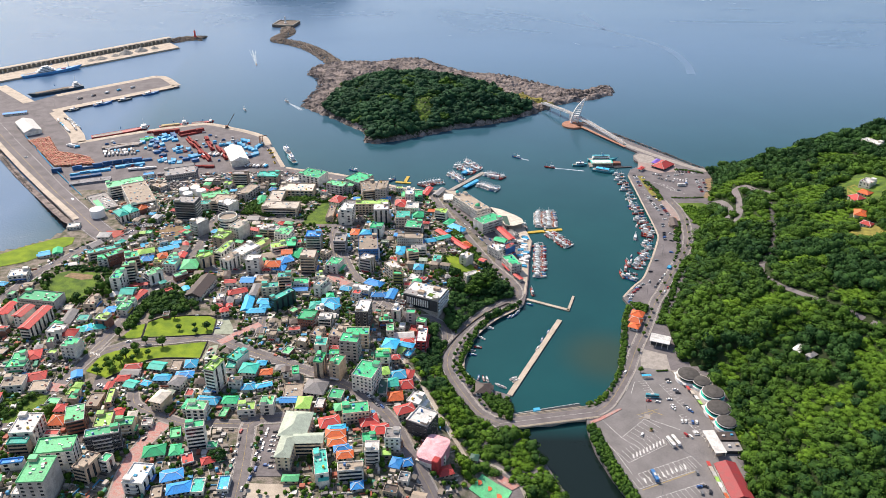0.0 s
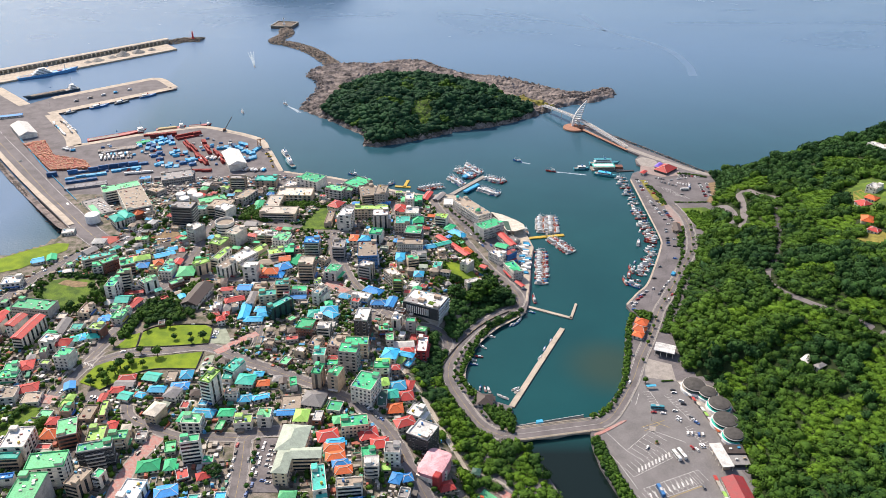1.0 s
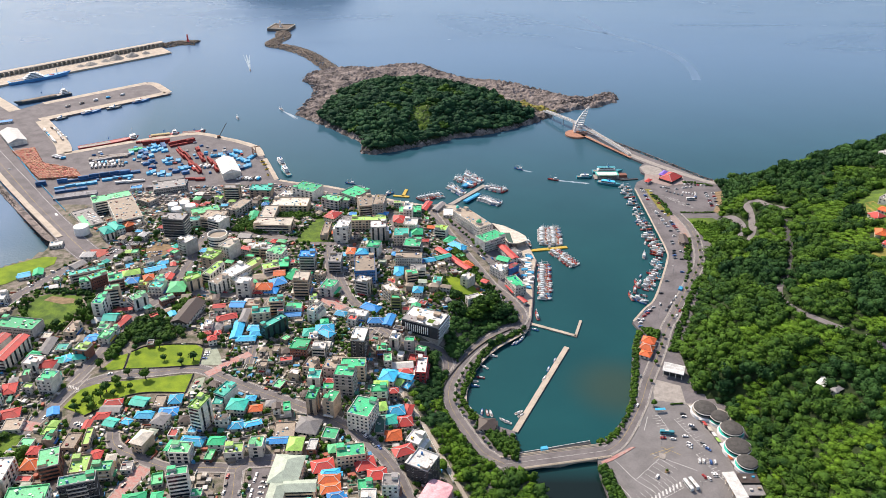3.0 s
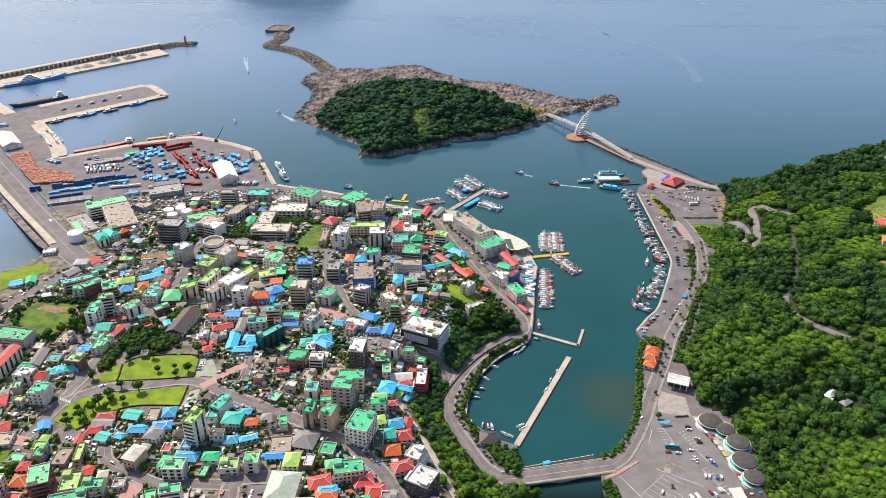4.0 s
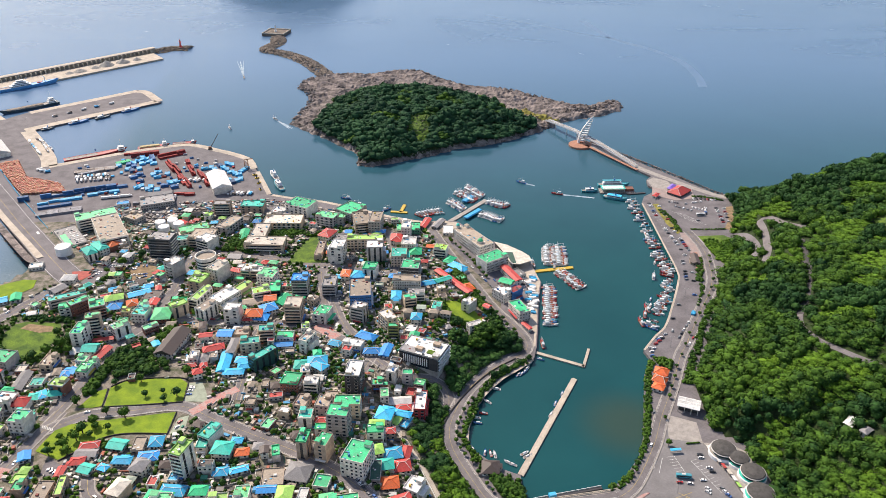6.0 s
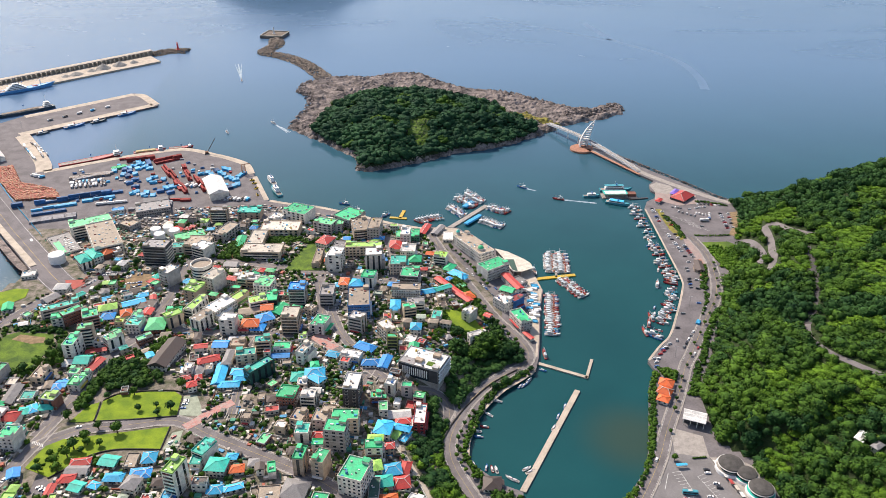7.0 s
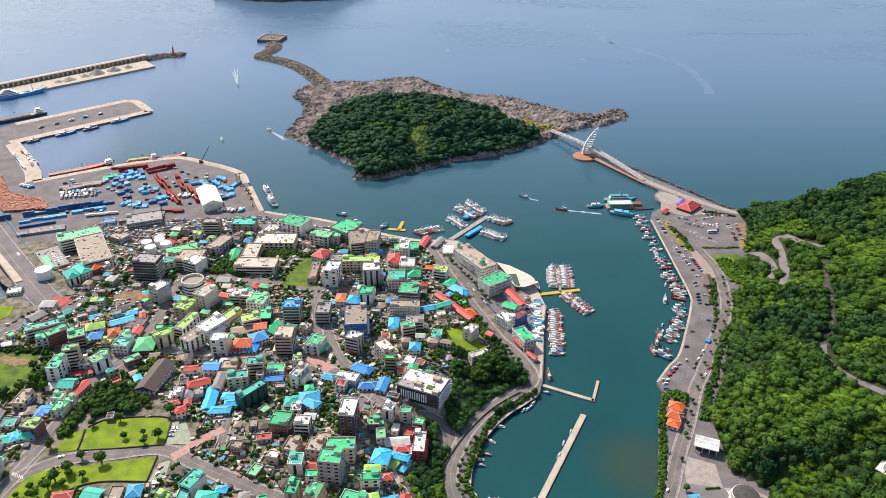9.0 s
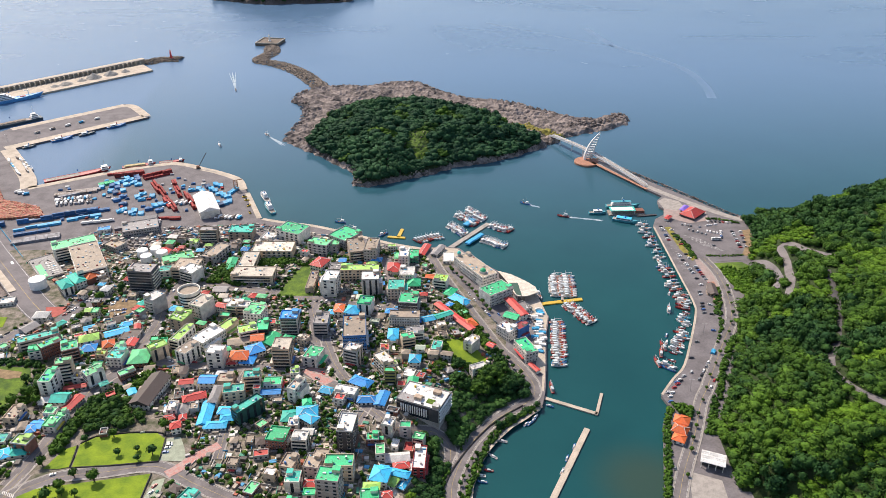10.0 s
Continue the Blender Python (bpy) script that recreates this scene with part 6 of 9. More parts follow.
strip_of_green("river_shrubs", [(114, 446), (117, 425), (122, 402), (129, 380), (132, 350)], 4, 0.8, 14, "green trees along the river bank", (1.6, 2.8), (2.6, 4.6))
strip_of_green("verge_shrubs", [(262, 915), (268, 890), (268, 862)], 3.0, 1.2, 15, "row of shrubs between quay and car park", (1.2, 2.0), (1.6, 3.0))
strip_of_green("verge_shrubs", [(259, 752), (266, 775), (272, 800)], 3.0, 1.2, 16, "row of green shrubs between quay and road", (1.4, 2.4), (1.8, 3.2))
strip_of_green("cove_trees", [(296, 836), (296, 818), (300, 796), (310, 822), (318, 834)], 7, 1.4, 17, "green trees inside the road bend", (1.8, 3.0), (2.2, 4.2), VINE)
strip_of_green("foot_shrubs", [(262, 716), (240, 676), (224, 640), (210, 612), (200, 588)], 2.6, 1.1, 37, "green shrubs along the foot of the wooded hill", (1.2, 2.4), (1.6, 3.6))
strip_of_green("lot_hedge", [(284, 866.5), (303, 866), (322, 867.5)], 1.2, 1.0, 38, "low clipped hedge along the car park", (0.9, 1.5), (1.2, 2.0))
strip_of_green("quay_hedge", [(259, 744), (256.5, 733), (251, 719), (245.5, 706)], 2.0, 1.0, 40, "green hedge between the quay and the road", (1.2, 2.2), (1.6, 3.0))
strip_of_green("lot_hedge", [(312, 957), (330, 952), (344, 944)], 2.0, 1.0, 39, "green hedge behind the car park", (1.2, 2.0), (1.6, 2.6))
strip_of_green("cove_trees", [(186, 618), (192, 612), (194, 604)], 5, 1.2, 18, "trees round the orange-roofed restaurant", (1.8, 2.8), (3, 5))
PARK_WOOD = [(-268, 594), (-262, 606), (-246, 612), (-224, 590), (-214, 580), (-240, 579), (-262, 574)]
woods("park_woods", lambda x, y: inside(x, y, PARK_WOOD) and free(x, y, 1.5) and not near_road(x, y, 1), -272, -205, 570, 616, 5.2, LEAF, ground_z, "dark green trees behind the park lawn", 19, (3.0, 5.4), (5, 8))
WEST_WOOD = [(-345, 470), (-311, 462), (-284, 449), (-276, 432), (-300, 428), (-325, 422), (-350, 440)]
patch("lawn", WEST_WOOD, SCRUB, 0.3, "overgrown green garden plot", "lawn")
woods("garden_woods", lambda x, y: inside(x, y, WEST_WOOD) and noise.noise((x / 12, y / 12, 4)) > -0.1 and free(x, y, 1.5) and not near_road(x, y, 1), -352, -270, 418, 472, 4.6, LEAF, ground_z, "dark green garden trees in the western quarter", 29, (2.2, 4.6), (3, 7))
strip_of_green("park_trees", [(-250, 700), (-240, 640), (-268, 610)], 4, 1.6, 20, "green trees along the street", (1.8, 3.0), (3, 6))
strip_of_green("road_trees", [(12, 764), (26, 730), (38, 702), (50, 676)], 4.0, 1.1, 41, "dark green trees on the bank beside the harbour road", (1.8, 3.4), (2.8, 5.6))
strip_of_green("garden_trees", [(-4, 700), (2, 680), (16, 664), (30, 668)], 4.0, 1.4, 42, "green trees round the garden lawn", (1.8, 3.4), (2.5, 5.5))
strip_of_green("school_trees", [(-150, 846), (-136, 846), (-126, 836)], 4.0, 1.2, 43, "green trees at the edge of the school field", (1.8, 3.2), (2.5, 5))
strip_of_green("meadow_hedge", [(-373, 664), (-361, 665), (-346, 663), (-333, 660)], 3.0, 1.4, 21, "dark tall hedge beside the meadow", (1.8, 2.8), (3, 5), PINE)
strip_of_green("meadow_trees", [(-384, 632), (-376, 616), (-358, 602), (-338, 598), (-322, 612), (-322, 636)], 3.4, 2.2, 23, "green trees and shrubs round the meadow", (1.6, 3.0), (2.5, 5))
strip_of_green("park_trees", [(-268, 612), (-272, 592), (-274, 574), (-273, 556)], 4.5, 1.0, 40, "dark green trees between the street and the park", (2.0, 3.6), (3, 6.5))
strip_of_green("lawn_hedge", [(-263, 519), (-267, 506), (-270, 497), (-272, 488)], 1.4, 1.4, 24, "row of shrubs across the park lawn", (0.9, 1.6), (1.4, 2.6))
strip_of_green("school_trees", [(-228, 798), (-224, 836), (-205, 800), (-190, 845), (-160, 850)], 6, 1.4, 22, "green trees in the school yard", (1.8, 3.2), (3, 6))

rng = random.Random(5)
rows = []
for x, y in [(x + rng.uniform(-2, 2), y + rng.uniform(-2, 2)) for y in range(345, 905, 4) for x in range(-470, 60, 4)]:
    if inside(x, y, TOWN) and rng.random() < 0.46 + 0.8 * noise.noise((x / 34, y / 34, 2)) and free(x, y, 1.0, 0.2) and not near_road(x, y, 0.8) and not any(inside(x, y, k) for k in KEEP[:7] + KEEP[9:-1]):
        h = rng.uniform(1.2, 5.4)
        rows.append((rng.randrange(8), x, y, ground_z(x, y) + h * 0.35, rng.uniform(1.1, 1.8) + h * 0.2, h * 0.6, rng.uniform(0, 6.3)))
put("garden_shrubs", tri_mesh("garden_shrubs", *many(SHRUB_SHAPES, rows), LEAF, True), label="small trees and shrubs in the gardens of the town", category="shrubs", kind="stuff")


def trunk_mesh(seed):
    """A tapered trunk with three limbs, one metre of crown radius to scale."""
    r = random.Random(seed)
    bm = bmesh.new()
    bmesh.ops.create_cone(bm, segments=7, radius1=0.13, radius2=0.07, depth=1.0, matrix=pose(0, 0, 0.5))
    for k in range(3):
        bmesh.ops.create_cone(bm, segments=5, radius1=0.06, radius2=0.025, depth=0.8, matrix=pose(0, 0, 0.85) @ pose(0, 0, 0, r.uniform(25, 45), 0, k * 120 + r.uniform(-20, 20)) @ pose(0, 0, 0.35))
    me = bpy.data.meshes.new("trunk")
    bm.to_mesh(me)
    bm.free()
    me.materials.append(BARK)
    return me


CROWNS = [(tri_mesh("crown", v + np.array((0, 0, 1.35)), f, m, True), trunk_mesh(i)) for i, ((v, f), m) in enumerate(zip(TREE_SHAPES + TREE_SHAPES[:3], [LEAF, LEAF, PINE, LEAF, PINE, PINE, LEAF, LEAF]))]


def tree(x, y, r, k, label="round green tree beside the street"):
    root = put("tree", None, m=pose(x, y, ground_z(x, y), 0, 0, (x * 37 + y * 11) % 360), label=label, category="tree", group="trees of the town")
    crown, trunk = CROWNS[k % len(CROWNS)]
    for nm, me in (("trunk", trunk), ("crown", crown)):
        put(nm, me, root).scale = (r, r, r * 1.05)
    return root


def great_tree(x, y, r, seed, label):
    """A spreading old tree: a tall trunk and a dome of many leafy boughs."""
    q = random.Random(seed)
    root = put("tree", None, m=pose(x, y, ground_z(x, y)), label=label, category="tree", group="trees of the town")
    rows = []
    for _ in range(int(5.5 * r)):
        a, e = q.uniform(0, 6.283), math.asin(q.uniform(-0.15, 1.0))
        k = q.uniform(0.62, 0.96)
        rows.append((q.randrange(8), r * k * math.cos(e) * math.cos(a), r * k * math.cos(e) * math.sin(a), r * 0.62 + r * 0.66 * k * math.sin(e), q.uniform(0.20, 0.34) * r, q.uniform(0.16, 0.26) * r, q.uniform(0, 6.3)))
    put("crown", tri_mesh("crown", *many(WOOD_SHAPES, rows), LEAF if seed % 2 else PINE, True), root)
    put("trunk", trunk_mesh(seed), root).scale = (r * 0.6, r * 0.6, r * 0.62)
    return root


great_tree(38, 646, 12, 1, "huge dark green tree crown above the harbour road")
great_tree(52, 641, 10, 2, "huge dark green tree crown above the harbour road")
great_tree(45, 656, 10, 3, "huge dark green tree crown above the harbour road")
great_tree(29, 635, 8.5, 5, "large dark green tree above the harbour road")
great_tree(12, 640, 7.5, 4, "large dark green tree behind the white hall")
great_tree(-4, 655, 5.5, 7, "green tree beside the white hall")
great_tree(12, 662, 6, 8, "dark green tree between small houses")
great_tree(-152, 388, 6, 6, "dense dark green tree beside a lane")
for x, y, r in ((-228, 550, 2.2), (-212, 544, 2.0), (-204, 550, 3.0), (-238, 569, 2.8), (-216, 554, 1.8), (-256, 564, 2.4), (-276, 540, 3.0), (-249, 528, 2.6), (-234, 524, 3.6), (-241, 510, 2.2), (-258, 507, 3.4), (-253, 516, 3.2), (-250, 511, 2.4), (-259, 499, 3.0), (-251, 503, 2.0), (-264, 491, 3.2), (-270, 499, 2.2), (-272, 484, 2.6), (-259, 484, 3.0), (-276, 492, 1.8),
                (-321, 616, 4.4), (-316, 624, 3.8), (-328, 606, 4.0), (-333, 636, 3.0), (-321, 634, 3.6), (-312, 608, 3.4), (-338, 600, 3.2), (-384, 640, 3.0), (-204, 578, 3.4), (-325, 766, 4.2), (-312, 786, 3.4), (-336, 752, 2.6)):
    tree(x, y, r * 1.25, int(-x + y), "round broad-leaved green tree on grass")
for line, gap, r, say in (([(170, 545), (180, 570), (198, 610), (222, 658), (250, 706), (272, 752), (284, 800)], 14, 1.7, "small palm-like street tree beside the waterfront road"), ([(-128, 350), (-126, 375), (-128, 405)], 9, 1.8, "small round tree beside the hotel car park"),
                          ([(-118, 356), (-96, 352), (-70, 350)], 6, 1.5, "small palm tree in the hotel forecourt"), ([(22, 568), (12, 545), (10, 520), (20, 498), (34, 470)], 8, 1.8, "small round tree along the basin road"), ([(150, 520), (142, 500), (130, 482)], 5, 1.3, "small round shrub tree on the basin edge"),
                          ([(30, 728), (50, 690), (66, 656)], 9, 2.2, "round green tree beside the harbour road"), ([(8, 836), (22, 808), (34, 782), (44, 758)], 7, 2.0, "round green street tree before the market"), ([(-60, 770), (-30, 768), (-14, 745), (4, 722), (24, 712)], 9, 2.2, "green tree along the garden lane")):
    for i, p in enumerate(curve_through(line, gap)):
        tree(p.x + rng.uniform(-1, 1), p.y + rng.uniform(-1, 1), r * rng.uniform(0.8, 1.2), i, say)

# hill clearings
for pts, m, say in (([(435, 760), (452, 762), (440, 733), (423, 731)], DRYGRASS, "yellow-green clearing on the hill"), ([(384, 650), (412, 664), (418, 636), (392, 628)], DRYGRASS, "yellow mown clearing on the hill"),
                    ([(428, 770), (470, 800), (480, 740), (440, 700), (415, 715)], SCRUB, "rough green plot round the hill houses"), ([(287, 500), (292, 503), (296, 496), (291, 492)], SCRUB, "grassy plot beside a hill house")):
    patch("clearing", pts, m, 0.8, say, "clearing")


def stone_wall(pts, high, thick, label, material, category="wall"):
    """A low wall that follows the ground."""
    line = curve_through(pts, 3.0)
    vs, fs = [], []
    for i, p in enumerate(line):
        d = (line[min(i + 1, len(line) - 1)] - line[max(i - 1, 0)]).normalized()
        n = Vector((d.y, -d.x)) * thick / 2
        g = ground_z(p.x, p.y)
        vs += [(p.x - n.x, p.y - n.y, g - 0.3), (p.x + n.x, p.y + n.y, g - 0.3), (p.x + n.x, p.y + n.y, g + high), (p.x - n.x, p.y - n.y, g + high)]
    for i in range(len(line) - 1):
        for k in range(4):
            a, b = i * 4 + k, i * 4 + (k + 1) % 4
            fs.append((a, b, b + 4, a + 4))
    put("stone_wall", mesh_of("stone_wall", vs, fs + [(3, 2, 1, 0), tuple(range(len(vs) - 4, len(vs)))], material), label=label, category=category, kind="structure")


LAVA = mat("dark lava stone", (0.045, 0.042, 0.04), 0.95, 0.5, 1.5, 0.3, bump=0.1)
for pts in ([(-259, 562), (-251, 570), (-229, 574), (-208, 574), (-200.5, 567.5), (-197.5, 544)], [(-197.5, 543), (-230, 539), (-255, 537)], [(-263, 478), (-252, 490), (-243.5, 500), (-228, 506), (-197.5, 506)], [(-197.5, 506), (-198.5, 531)], [(-256.5, 537.5), (-258, 548), (-260.5, 560)], [(-125, 776), (-122, 810), (-121, 846)]):
    stone_wall(pts, 0.9, 0.7, "low wall of dark lava stone round the lawn", LAVA)
stone_wall([(62, 622), (38, 602), (17, 574), (2, 545), (-1, 525), (3, 505), (14, 482), (26, 460)], 1.0, 0.8, "dark stone retaining wall above the basin road", LAVA)
stone_wall([(-46.5, 547), (-37.5, 524), (-28.5, 507), (-17.5, 486), (-6.5, 460), (-0.5, 445), (6.5, 428)], 1.6, 0.5, "pale wall beside the stepped lane", TRIM)
stone_wall([(-30, 868), (-6, 812), (16, 752), (36, 703), (54, 668)], 1.4, 0.6, "grey wall above the harbour road", CONCRETE)


# ---- waterfront ----
def slab(name, x0, y0, x1, y1, width, z0, z1, material, label="", category="", kind="", parent=None):
    """A straight slab from one point to another."""
    length = math.hypot(x1 - x0, y1 - y0)
    ob = part(name, boxes((0, -width / 2, z0, length, width / 2, z1)), material, parent)
    ob.matrix_basis = pose(x0, y0, 0, 0, 0, math.degrees(math.atan2(y1 - y0, x1 - x0)))
    return tagged(ob, label, category, kind=kind)


# quay edges of pale concrete
for pts, w in (([(-530, 1051), (-515, 1060), (-442, 1104), (-378, 1132), (-350, 1129), (-319, 1112), (-300, 1102), (-268, 1078), (-253, 1045)], 10), ([(-624, 1190), (-552, 1093), (-530, 1052)], 20), ([(-630, 1194), (-477, 1336)], 16), ([(-661, 1276), (-530, 1394)], 14), ([(-528, 1391), (-512, 1386), (-474, 1337)], 14), ([(-690, 1238), (-784, 1330)], 18),
               ([(-246, 1035), (-216, 962)], 6), ([(-212, 960), (-187, 951), (-146, 940), (-91, 914), (-58, 897), (-22, 884)], 5), ([(244, 936), (243, 835), (242, 772), (237, 750), (219, 705), (204, 672), (191, 656), (176, 635)], 2.0), ([(97, 750), (90, 714), (85, 672), (80, 640)], 2.0),
               ([(77, 621), (64, 608), (50, 596), (37, 580), (26, 561), (19, 538), (17, 520)], 2.2)):
    put("quay_edge", mesh_of("quay_edge", *strip(pts, w, 0.10, cuts=2), CONCRETE), label="pale sandy concrete quay edge", category="quay", kind="structure")
patch("quay_apron", [(91, 798), (98, 752), (90, 712), (84, 660), (78, 668), (82, 712), (84, 745), (74, 790)], CONCRETE, 0.12, "pale sandy fish quay with stacked gear", "quay")
patch("quay_apron", [(-22, 884), (0, 888), (16, 884), (30, 864), (16, 850), (-2, 868)], CONCRETE, 0.12, "pale concrete wharf apron", "quay")
patch("plaza", [(268, 985), (266, 1006), (277, 1016), (292, 1005), (294, 990), (282, 978)], PAVING, 0.16, "round pale paved plaza at the bridge foot", "paving")
put("promenade", mesh_of("promenade", *strip([(214, 1132), (268, 1046), (308, 996), (340, 962), (366, 945)], 9, 0.16, cuts=2), PAVING), label="pale paved promenade along the sea wall", category="promenade", kind="structure")
DECKWOOD = mat("reddish deck boards", (0.42, 0.20, 0.13), 0.8, 0.3, 3, 0.4)
put("lower_deck", mesh_of("lower_deck", *strip([(208, 1134), (262, 1042)], 4.5, 0.2, cuts=2), DECKWOOD), label="reddish boardwalk beside the bridge ramp", category="boardwalk", kind="structure")
patch("dry_verge", [(342, 926), (352, 929), (346, 900), (330, 864), (322, 868), (334, 890)], SOIL, 0.14, "bare sandy verge behind the car park", "verge")
patch("walkway", [(268, 858), (278, 858), (281, 830), (281, 807), (278, 790), (268, 768), (262, 772), (268, 800), (266, 830)], BRICKLANE, 0.08, "pale pinkish paved walkway above the quay", "paving")
patch("terrace", [(266, 810), (274, 812), (273, 788), (266, 769), (262, 774), (265, 788)], DECKWOOD, 0.5, "reddish-brown boarded terrace beside the walkway", "terrace")
patch("green_corner", [(286, 850), (300, 851), (316, 852), (325, 840), (328, 812), (318, 786), (306, 768), (294, 790), (289, 820)], SCRUB, 0.3, "grassy hollow inside the road bend", "lawn")
patch("dry_verge", [(256, 935), (263, 935), (265, 900), (265, 883), (271, 862), (265, 855), (259, 880)], DRYGRASS, 0.1, "dry grass verge between quay and car park", "verge")
patch("forecourt", [(268, 985), (300, 996), (318, 985), (312, 952), (288, 945), (262, 962)], BRICKLANE, 0.1, "pinkish paved forecourt round the red-roofed restaurant", "paving")
tagged(part("beach", prism([(340, 960), (352, 968), (392, 958), (390, 940), (360, 940)], -4, 1.2), ROCK), "grey rocky beach below the sea wall", "beach", kind="structure")

# far breakwater with its arcaded wall
bw = tagged(part("breakwater", prism([(-900, 1330), (-838, 1317), (-800, 1359), (-553, 1611), (-586, 1652), (-826, 1413), (-900, 1340)], -8, 3.0), CONCRETE), "long pale concrete breakwater quay", "breakwater", kind="structure")
d = Vector((-590 + 895, 1664 - 1338)).normalized()
a = math.degrees(math.atan2(d.y, d.x))
slab("crown_wall", -900, 1344, -591, 1672, 9, -8, 10.4, CONCRETE, parent=bw)
for k in range(50):
    q = Vector((-892, 1345)) + d * k * 8.8
    o = part("buttress", boxes((-1.0, -9.0, 3.0, 1.0, -4.5, 9.2)), CONCRETE, bw)
    o.matrix_basis = pose(q.x, q.y, 0, 0, 0, a)
slab("crown_road", -895.5, 1339.6, -586.5, 1667.6, 5.4, 9.204, 10.3, PAVING, parent=bw)
RED = mat("red paint", (0.72, 0.05, 0.05), 0.5, 0.15, 1, 0.3)
WHITE = mat("white paint", (0.80, 0.80, 0.79), 0.45, 0.12, 2, 0.3)
HULLS = {"white": WHITE, "sky": mat("light blue hull", (0.10, 0.38, 0.74), 0.5, 0.2, 2, 0.3), "red": mat("red hull", (0.42, 0.045, 0.05), 0.5, 0.25, 2, 0.3), "blue": mat("blue hull", (0.04, 0.20, 0.48), 0.5, 0.25, 2, 0.3), "teal": mat("teal hull", (0.05, 0.34, 0.42), 0.5, 0.25, 2, 0.3), "dark": mat("dark hull", (0.06, 0.10, 0.13), 0.6, 0.3, 2, 0.3), "pale": mat("pale hull", (0.52, 0.60, 0.64), 0.5, 0.2, 2, 0.3)}
DECK = mat("boat deck", (0.36, 0.35, 0.33), 0.8, 0.45, 1.5, 0.4, tone=0.3, second=(0.20, 0.13, 0.10))
TARP = mat("blue tarpaulin", (0.025, 0.40, 0.72), 0.6, 0.3, 2.5, 0.5, tone=0.2)
GEAR = mat("orange fishing gear", (0.52, 0.15, 0.06), 0.9, 0.5, 0.8, 0.3, tone=0.3)


def turned(name, profile, material, seg=14, parent=None, label=""):
    """A body turned from (radius, height) pairs."""
    vs, fs = [], []
    for r, z in profile:
        vs += [(r * math.cos(2 * math.pi * k / seg), r * math.sin(2 * math.pi * k / seg), z) for k in range(seg)]
    for i in range(len(profile) - 1):
        for k in range(seg):
            a, b = i * seg + k, i * seg + (k + 1) % seg
            fs.append((a, b, b + seg, a + seg))
    fs += [tuple(range(seg))[::-1], tuple(range((len(profile) - 1) * seg, len(profile) * seg))]
    return put(name, mesh_of(name, vs, fs, material), parent, label=label)


def lighthouse(x, y, z, h, material, say):
    root = put("lighthouse", None, m=pose(x, y, z), label=say, category="lighthouse")
    turned("tower", [(h * 0.22, -1), (h * 0.22, 0.8), (h * 0.13, 0.84), (h * 0.09, h * 0.72)], material, parent=root)
    turned("gallery", [(h * 0.15, h * 0.72 + 0.004), (h * 0.15, h * 0.76)], material, parent=root)
    turned("lantern", [(h * 0.06, h * 0.76 + 0.004), (h * 0.06, h * 0.9)], GLASS, parent=root)
    turned("cap", [(h * 0.085, h * 0.9 + 0.004), (0.02, h)], material, parent=root)


lighthouse(-545, 1700, 3, 17, RED, "red tapering harbour lighthouse on stones")
lighthouse(-372, 1836, 6, 15, WHITE, "small white harbour lighthouse on a platform")
platform = put("platform", None, m=pose(-370, 1835, 0, 0, 0, -10), label="square brown concrete platform with a raised rim", category="platform", kind="structure")
part("base", boxes((-25, -25, -5, 25, 25, 5.0)), RUBBLE, platform)
for a, b, c, e in ((-25, -25, 25, -23.5), (-25, 23.5, 25, 25), (-25, -23.5, -23.5, 23.5), (23.5, -23.5, 25, 23.5)):
    part("rim", boxes((a, b, 5.004, c, e, 7.0)), CONCRETE, platform)


def hull_mesh(length, beam, high, draft=0.6):
    """A pointed hull with sheer, its stern at -x."""
    vs, fs = [], []
    stations = 9
    for i in range(stations):
        s = i / (stations - 1)
        half = beam / 2 * (1 - max(0, (s - 0.55) / 0.45) ** 2.2) * (0.86 + 0.14 * min(1, s * 4))
        half = max(half, 0.05)
        rise = high * (1 + 0.55 * max(0, (s - 0.45) / 0.55) ** 2)
        x = -length / 2 + s * length
        xl = x - (0.08 * length * max(0, s - 0.7) / 0.3)
        vs += [(xl, -half * 0.7, -draft), (x, -half, rise), (x, -half * 0.86, rise), (x, -half * 0.84, rise - 0.35), (x, half * 0.84, rise - 0.35), (x, half * 0.86, rise), (x, half, rise), (xl, half * 0.7, -draft)]
    for i in range(stations - 1):
        for k in range(8):
            a, b = i * 8 + k, i * 8 + (k + 1) % 8
            fs.append((a, b, b + 8, a + 8))
    fs += [tuple(range(8))[::-1], tuple(range((stations - 1) * 8, stations * 8))]
    return vs, fs


